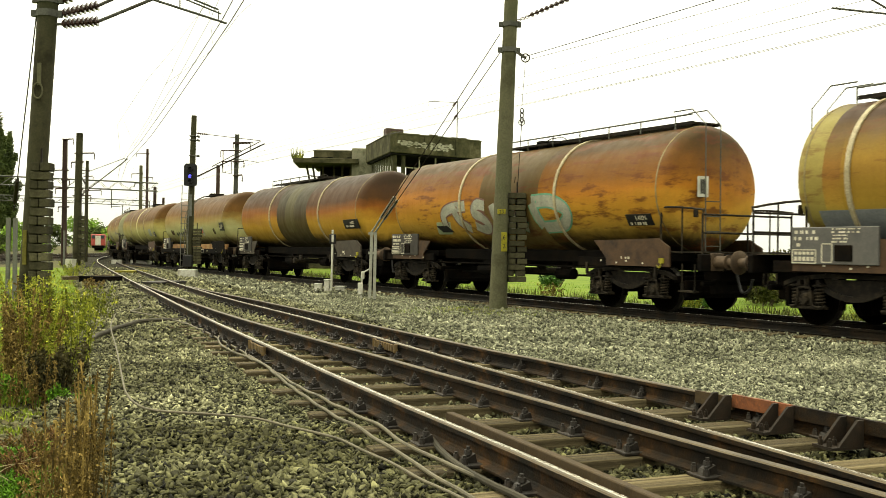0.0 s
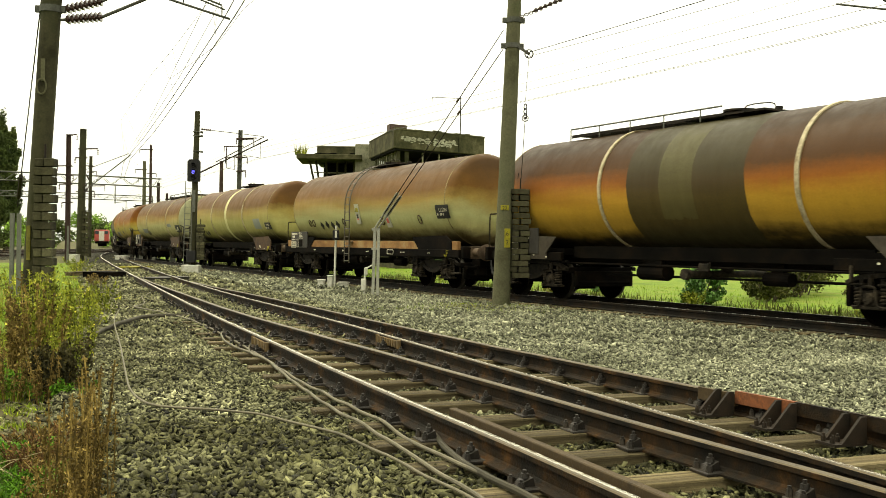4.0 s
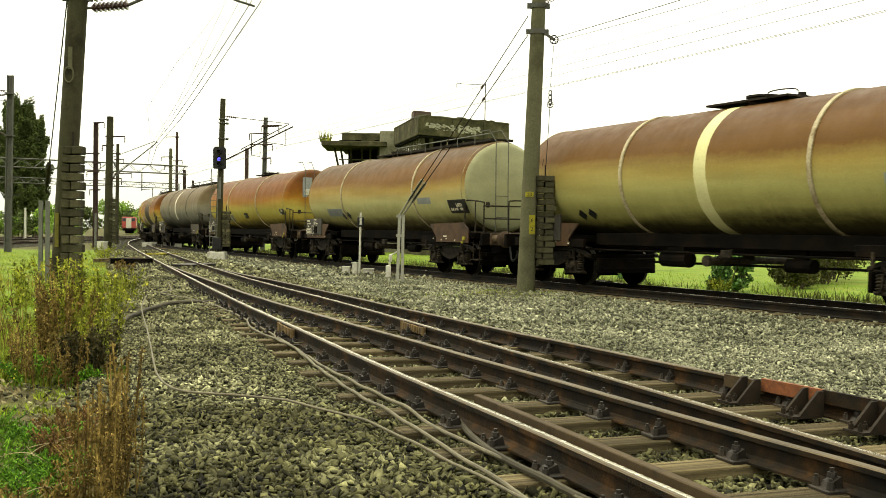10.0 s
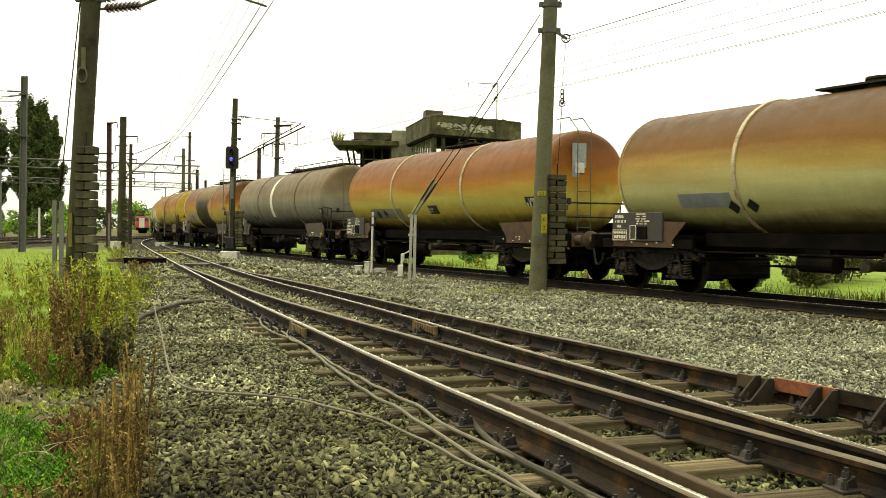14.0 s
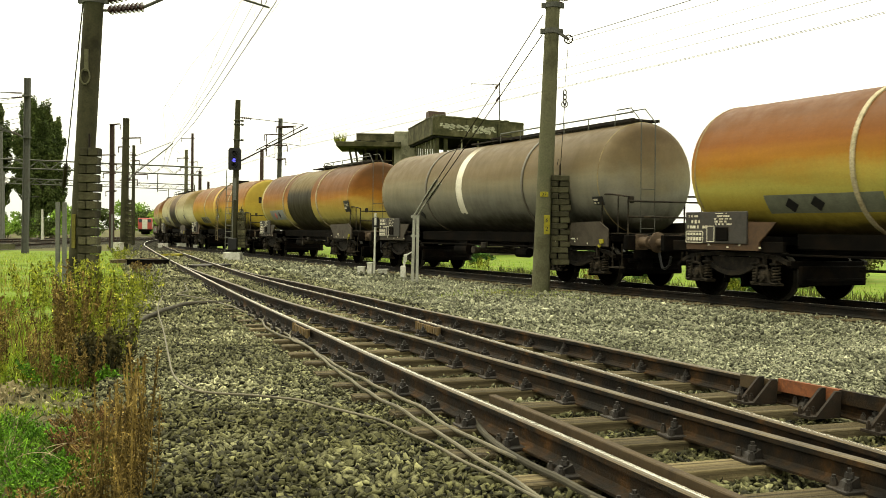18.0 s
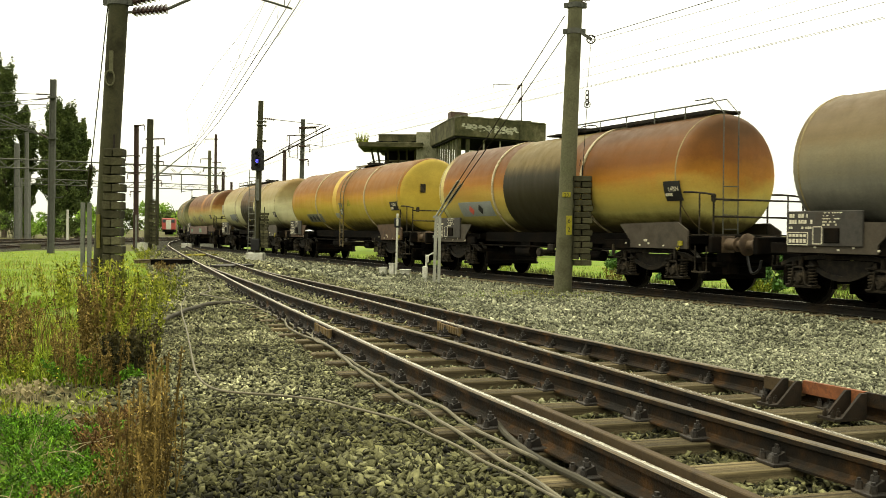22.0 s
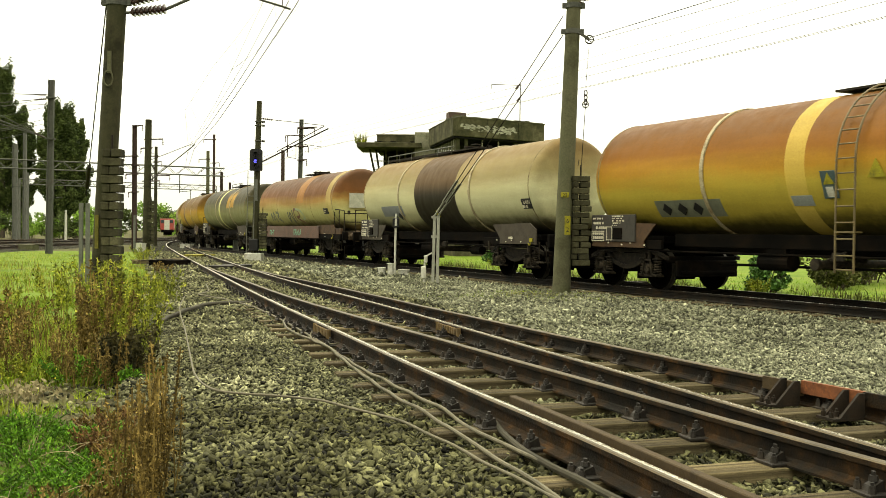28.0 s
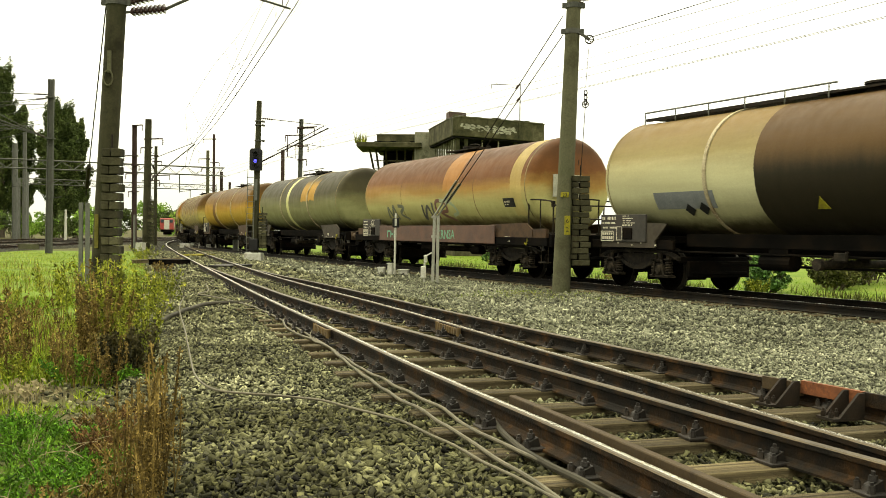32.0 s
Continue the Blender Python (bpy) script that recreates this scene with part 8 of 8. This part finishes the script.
for x, y, h, w, n, m, fl in ((-3.6, 10.8, 1.32, 0.45, 13, M_OLIVE, 16), (-3.8, 11.0, 1.25, 0.42, 9, M_OLIVE, 10), (-3.35, 11.2, 1.15, 0.4, 6, M_OLIVE, 6), (-3.55, 10.5, 1.25, 0.4, 13, M_DEAD, 0), (-3.75, 10.7, 1.1, 0.35, 9, M_DEAD, 0), (-3.9, 10.6, 0.95, 0.45, 6, M_DEAD, 4), (-3.15, 10.2, 0.75, 0.4, 9, M_OLIVE, 0),
                             (-4.8, 11.4, 0.8, 0.4, 4, M_DEAD, 0), (-4.4, 12.4, 0.7, 0.5, 4, M_OLIVE, 5), (-3.6, 9.9, 0.30, 0.6, 9, M_WEED, 8), (-3.0, 9.6, 0.30, 0.5, 9, M_WEED, 8), (-4.2, 10.0, 0.3, 0.6, 7, M_OLIVE, 6)):
    weed(x, y, h, w, n, m, "dry brown weed with seed heads in grass" if m == M_DEAD else "bushy olive-green weed with small leaves", 0.030 if y < 12 else 0.045, 105 if y < 12 else 55, flowers=fl)
for x, y, h, w, n, m, fl in ((-4.9, 14.2, 0.8, 0.7, 10, M_OLIVE, 16), (-4.7, 16.0, 1.0, 0.8, 14, M_OLIVE, 20), (-5.7, 16.6, 1.1, 0.9, 16, M_OLIVE, 14), (-6.4, 17.0, 1.1, 0.9, 14, M_OLIVE, 6), (-4.0, 13.0, 0.9, 0.5, 9, M_OLIVE, 8),
                             (-5.9, 13.0, 0.8, 0.6, 9, M_DEAD, 0), (-6.6, 14.0, 0.7, 0.7, 8, M_DEAD, 0), (-5.6, 20.0, 0.8, 0.8, 12, M_OLIVE, 6), (-9.3, 33, 0.6, 0.9, 10, M_DEAD, 0), (-13.5, 45, 0.7, 1.2, 14, M_OLIVE, 6), (-15.5, 52, 0.8, 1.3, 14, M_OLIVE, 6), (-5.2, 11.6, 0.75, 0.4, 4, M_DEAD, 0), (-4.75, 10.6, 0.65, 0.35, 6, M_DEAD, 0), (-5.6, 12.4, 0.5, 0.5, 4, M_DEAD, 0)):
    weed(x, y, h, w, n, m, "dry brown weed with seed heads in grass" if m == M_DEAD else "bushy olive-green weed with small leaves", 0.030 if y < 12 else 0.045, 105 if y < 12 else 55, flowers=fl)
for k in range(36):
    y = 10.2 * (20 / 10.2) ** random.random()
    x = ballast_left(y) - 0.5 - rand(0.0, 1.0) * (0.42 * y - 1.6)
    m = random.choice((M_DEAD, M_DEAD, M_OLIVE, M_OLIVE, M_WEED))
    lab = "dry brown weed with seed heads in grass" if m == M_DEAD else "bushy olive-green weed with small leaves" if m == M_OLIVE else "leafy green weed in grass"
    weed(x, y, rand(0.22, 0.62) * (0.6 if m == M_WEED else 1), rand(0.35, 0.8), random.choice((4, 7, 10, 14)), m, lab, 0.026, 60, flowers=random.choice((0, 0, 6)) if m != M_DEAD else 0)
for x, y, h, w, n in ((-3.05, 9.75, 0.62, 0.34, 22), (-3.3, 9.9, 0.55, 0.3, 16)):
    weed(x, y, h, w, n, M_DOCK, "dense dark brown withered weed", 0.035, 90)
for x, y in ((-2.35, 5.9), (-2.15, 6.3), (-2.6, 6.4), (-2.3, 5.3), (-2.6, 5.6), (-2.05, 5.7), (-2.0, 4.9), (-2.3, 4.8), (-2.9, 6.9), (-2.7, 7.2), (-3.1, 7.4), (-2.5, 7.0)):
    weed(x, y, rand(0.10, 0.2), 0.5, 44, M_WEED, "low bright green leafy weed", 0.017, 34)
for x, y in ((-3.9, 8.9), (-3.6, 8.7), (-3.75, 9.2), (-4.0, 8.5)):
    weed(x, y, 0.14, 0.4, 8, M_STRAW, "pale withered rosette on bare soil", 0.05, 8)
for x, y in ((-2.41, 7.3), (-2.3, 7.0), (-2.5, 7.5), (-2.2, 6.6), (-2.15, 7.3), (-2.35, 6.7)):
    weed(x, y, 0.24, 0.45, 14, M_RUSSET, "low russet withered weed on bare soil", 0.018, 40)
for x, y in ((-3.15, 9.55), (-3.5, 9.7), (-3.8, 9.9), (-4.3, 10.1), (-3.3, 10.1)):
    weed(x, y, rand(0.4, 0.62), 0.3, 9, M_DEAD, "dry brown weed with seed heads in grass", 0.02, 90)
stems = empty("straw_stems", pose(-2.3, 6.0, -0.34), "arching pale dry stems over low weeds", "dry grass")
for _ in range(10):
    bm = bmesh.new()
    p0 = Vector((rand(-0.35, 0.35), rand(-0.9, 0.7), 0))
    a, ln = rand(-0.6, 1.2), rand(0.3, 0.7)
    q = Vector((math.cos(a), math.sin(a), 0)) * ln
    tube(bm, curve_pts([p0, p0 + q * 0.3 + Vector((0, 0, 0.13)), p0 + q * 0.75 + Vector((0, 0, 0.16)), p0 + q * 1.1 + Vector((0, 0, 0.09))], 4), 0.0026, 4)
    part("stem", bm, M_STRAW, stems)
for x, y in ((-1.85, 5.9), (-1.75, 5.5), (-1.95, 5.3), (-2.0, 6.6), (-2.2, 6.9), (-1.9, 6.2), (-2.1, 5.0), (-2.45, 7.4), (-1.75, 4.9)):
    weed(x, y, 0.22, 0.4, 12, M_DEAD, "low russet withered weed", 0.022, 30)

for s, side, h, w in ((-4.5, 3.3, 0.7, 0.8), (-2.8, 3.6, 0.6, 0.7), (-1.2, 3.2, 0.45, 0.6), (0.8, 3.5, 0.55, 0.7), (3.4, 3.3, 0.4, 0.6), (6.2, 3.6, 0.5, 0.7), (11.5, 3.5, 0.45, 0.7), (18.0, 3.6, 0.5, 0.8), (26.0, 3.8, 0.6, 0.9)):
    p = line_at(s, side)
    weed(p.x, p.y, h, w, 14, M_OLIVE if int(s * 10) % 3 else M_DEAD, "rank olive-brown weed beside the main track", 0.045, 45, z0=-0.3)

# ---- cables on the ballast ----
def cable(pts, r, m, lab, lift=0.0):
    """A cable lying loosely over the stones."""
    bm = bmesh.new()
    tube(bm, [(p.x, p.y, -0.150 + lift + 0.02 * noise.noise(Vector((p.x * 2, p.y * 2, 5)))) for p in curve_pts([(x, y, 0) for x, y in pts], 8)], r, 8)
    tagged(part("cable", bm, m, smooth=True), lab, "cable", "cables on the ballast")


cable([(-12.13, 47.0), (-10.55, 42.3), (-7.42, 31.6), (-5.86, 26.5), (-5.08, 25.3), (-3.74, 21.0), (-2.89, 18.0), (-2.56, 16.2), (-2.35, 14.75), (-2.02, 13.5), (-1.57, 12.4), (-1.15, 11.1), (-0.81, 10.0), (-0.38, 8.77), (-0.06, 7.94), (0.24, 6.94), (0.47, 6.32), (0.74, 5.6), (1.1, 4.6), (1.5, 3.6)], 0.0145, M_CABLE, "pale grey cable lying along the sleeper ends")
cable([(-5.21, 21.2), (-4.26, 19.6), (-3.34, 17.7), (-2.44, 15.2), (-1.72, 13.0), (-1.28, 11.5), (-0.83, 9.8), (-0.45, 8.5), (-0.14, 7.6), (0.14, 6.75), (0.36, 6.0), (0.52, 5.5), (0.8, 4.5), (1.2, 3.5)], 0.0145, M_CABLE, "pale grey cable lying along the sleeper ends")
cable([(-6.2, 27.0), (-5.97, 25.1), (-5.3, 22.5), (-5.21, 21.2)], 0.015, M_CABLE, "pale grey cable loop on ballast")
cable([(-1.81, 13.95), (-1.73, 13.05), (-1.55, 12.27), (-1.32, 12.05), (-1.13, 12.2), (-0.85, 11.25), (-0.5, 10.16)], 0.010, M_CABLE, "thin pale cable reaching to the rail")
cable([(-0.25, 9.3), (0.05, 8.6), (0.26, 8.09), (0.38, 7.37), (0.45, 6.67), (0.6, 6.0), (0.85, 5.3), (1.3, 4.2)], 0.022, M_CABLE_DARK, "dark grey cable beside the rail")
cable([(-5.17, 19.9), (-4.47, 16.9), (-3.36, 13.0), (-2.66, 10.5), (-2.32, 9.3), (-2.08, 8.66), (-1.87, 8.29), (-1.54, 8.17), (-1.19, 8.03), (-0.79, 7.65), (-0.41, 7.2), (-0.12, 6.64), (0.14, 6.12), (0.27, 5.8), (0.44, 5.4), (0.7, 4.7)], 0.010, M_CABLE, "thin grey cable snaking over ballast", 0.034)
cable([(-4.3, 13.9), (-4.2, 14.7), (-4.31, 15.7), (-4.38, 17.4), (-4.29, 18.5), (-3.6, 18.9)], 0.035, M_CABLE_DARK, "thick dark cable end on ballast")


# ---- boxes and boards by the points ----
def lidded(x, y, s, m, lab, yaw=-17.0, z=-0.2):
    bm = bmesh.new()
    box(bm, 0, 0, s[2] / 2, *s, bevel=0.015)
    body = empty("point_cover", pose(x, y, z, 0, 0, yaw), lab, "cover", "covers at the points")
    part("casing", bm, m, body)
    bm = bmesh.new()
    box(bm, 0, 0, s[2] + 0.015, s[0] + 0.05, s[1] + 0.05, 0.03, bevel=0.008)
    part("lid", bm, m, body)


lidded(-7.8, 36.4, (0.85, 1.9, 0.12), M_PANEL, "low grey-green steel cover between the rails")
lidded(-12.6, 51.5, (0.9, 1.6, 0.12), M_YELLOW, "low yellow steel cover between the rails")
lidded(-10.6, 38.6, (1.3, 0.9, 0.22), M_UNDER, "low dark point machine beside the rail")
lidded(-12.4, 41.5, (1.5, 0.3, 0.12), M_SLEEPER, "weathered timber board beside the rail", 72)
lidded(-12.0, 44.5, (1.6, 0.3, 0.1), M_SLEEPER, "weathered timber board beside the rail", 70)
lidded(-17.2, 73.0, (1.3, 0.7, 0.35), M_WHITE, "low white equipment cover by the far rails")
lidded(-19.7, 76.5, (0.9, 0.6, 0.3), M_WHITE, "low white equipment cover by the far rails")
lidded(-19.5, 64.0, (0.6, 0.5, 0.5), M_WHITE, "small white box in weeds")
lidded(-27.5, 66, (1.2, 0.6, 0.3), M_CONCRETE, "low concrete block by the siding")
lidded(4.9, 27.6, (1.6, 0.5, 0.08), M_UNDER, "low dark steel cover beyond the train", 26)


# a red locomotive standing far off
def far_loco():
    t = empty("locomotive", pose(-62.6, 226, 0, 0, 0, 104), "red and white locomotive standing far down the yard", "locomotive")
    bm = bmesh.new()
    box(bm, 0, 0, 2.35, 14, 2.9, 2.5, bevel=0.15)
    part("body", bm, M_REDLOCO, t)
    bm = bmesh.new()
    box(bm, -7.03, 0.0, 2.2, 0.1, 1.1, 2.1, bevel=0.02)
    box(bm, 0, -1.48, 2.2, 3.5, 0.06, 1.2)
    part("stripe", bm, M_WHITE, t, "white end panel")
    for sy in (-0.95, 0.95):
        bm = bmesh.new()
        box(bm, -7.06, sy, 3.0, 0.08, 0.7, 0.7, bevel=0.03)
        part("window", bm, M_GLASS, t)
    bm = bmesh.new()
    box(bm, 0, 0, 0.85, 14.4, 2.6, 0.5, bevel=0.05)
    for x in (-5, -2.5, 2.5, 5):
        rod(bm, (x, -0.8, 0.52), (x, 0.8, 0.52), 0.52, seg=16)
    part("running_gear", bm, M_UNDER, t)


far_loco()


# ---- loose ballast stones ----
def stone_shapes(g, k, faces_n, count=24):
    """Sharp little hulls with k corners each."""
    shapes, faces = [], []
    while len(shapes) < count:
        bm = bmesh.new()
        for _ in range(k):
            p = g.normal(size=3)
            p /= np.abs(p).max() ** 0.6 * np.linalg.norm(p) ** 0.4
            bm.verts.new(p * g.uniform(0.8, 1.1))
        bmesh.ops.convex_hull(bm, input=bm.verts)
        bm.verts.index_update()
        if len(bm.verts) == k and len(bm.faces) == faces_n:
            shapes.append(np.array([v.co[:] for v in bm.verts]))
            faces.append(np.array([[v.index for v in f.verts] for f in bm.faces]))
        bm.free()
    return np.array(shapes), np.array(faces)


def stones():
    g = np.random.default_rng(11)
    for y0, y1, per, size, k in ((3.6, 8.0, 1900, 0.0245, 8), (8.0, 14.0, 1600, 0.0225, 7), (14.0, 30.0, 430, 0.034, 6), (30.0, 62.0, 55, 0.07, 6)):
        shapes, faces = stone_shapes(g, k, 2 * k - 4)
        px, py = [], []
        for y in np.arange(y0, y1, 0.25):
            x0, x1 = max(ballast_left(y) - 0.2, -0.5 * y - 0.3), min(line_at(s_at_y(y), -0.95).x, 0.56 * y + 0.3)
            c = int((x1 - x0) * 0.25 * per)
            px.append(g.uniform(x0, x1, c))
            py.append(g.uniform(y, y + 0.25, c))
        if k == 7:
            c = 1500
            py.append(g.uniform(7.6, 10.2, c))
            px.append(ballast_left(9.0) + 0.3 - 2.6 * g.random(c) ** 1.6 + (9.0 - py[-1]) * 0.33)
        px, py = np.concatenate(px), np.concatenate(py)
        n = len(px)
        soil = np.array([ballast_left(v) for v in py]) - 0.15 > px
        q = g.normal(size=(n, 4)) * np.array([1.0, 0.38, 0.38, 1.0])
        q /= np.linalg.norm(q, axis=1)[:, None]
        w, x, y, z = q.T
        R = np.stack([1 - 2 * (y * y + z * z), 2 * (x * y - z * w), 2 * (x * z + y * w), 2 * (x * y + z * w), 1 - 2 * (x * x + z * z), 2 * (y * z - x * w), 2 * (x * z - y * w), 2 * (y * z + x * w), 1 - 2 * (x * x + y * y)], 1).reshape(n, 3, 3)
        sc = size * np.exp(g.normal(0, 0.22, (n, 1))) * g.uniform(0.75, 1.25, (n, 3)) * np.array([1.4, 0.95, 0.42])
        kind = g.integers(0, len(shapes), n)
        v = shapes[kind] * sc[:, None, :]
        v = np.einsum("nij,nkj->nki", R, v)
        off = (px - (2.72 + LEAN * py)) / N_T
        v += np.stack([px, py, -0.222 - bed_drop(off, py) + g.uniform(-0.034, 0.03, n) - 0.09 * soil], 1)[:, None, :]
        for pick, mt, lab in ((off + g.normal(0, 0.15, n) < 3.1, M_STONE if k > 7 else M_STONE_MID, "loose sharp olive-grey ballast stones by the points"), (None, M_STONE_CLEAN, "loose sharp pale grey ballast stones by the train")):
            pick = ~last if pick is None else pick
            last = pick
            kk = int(pick.sum())
            f = (faces[kind[pick]] + (np.arange(kk) * k)[:, None, None]).reshape(-1, 3)
            tagged(part("ballast_stones", raw_mesh("ballast_stones", v[pick].reshape(-1, 3), f, mt), None), lab, "stones", kind="stuff")


stones()


motions()
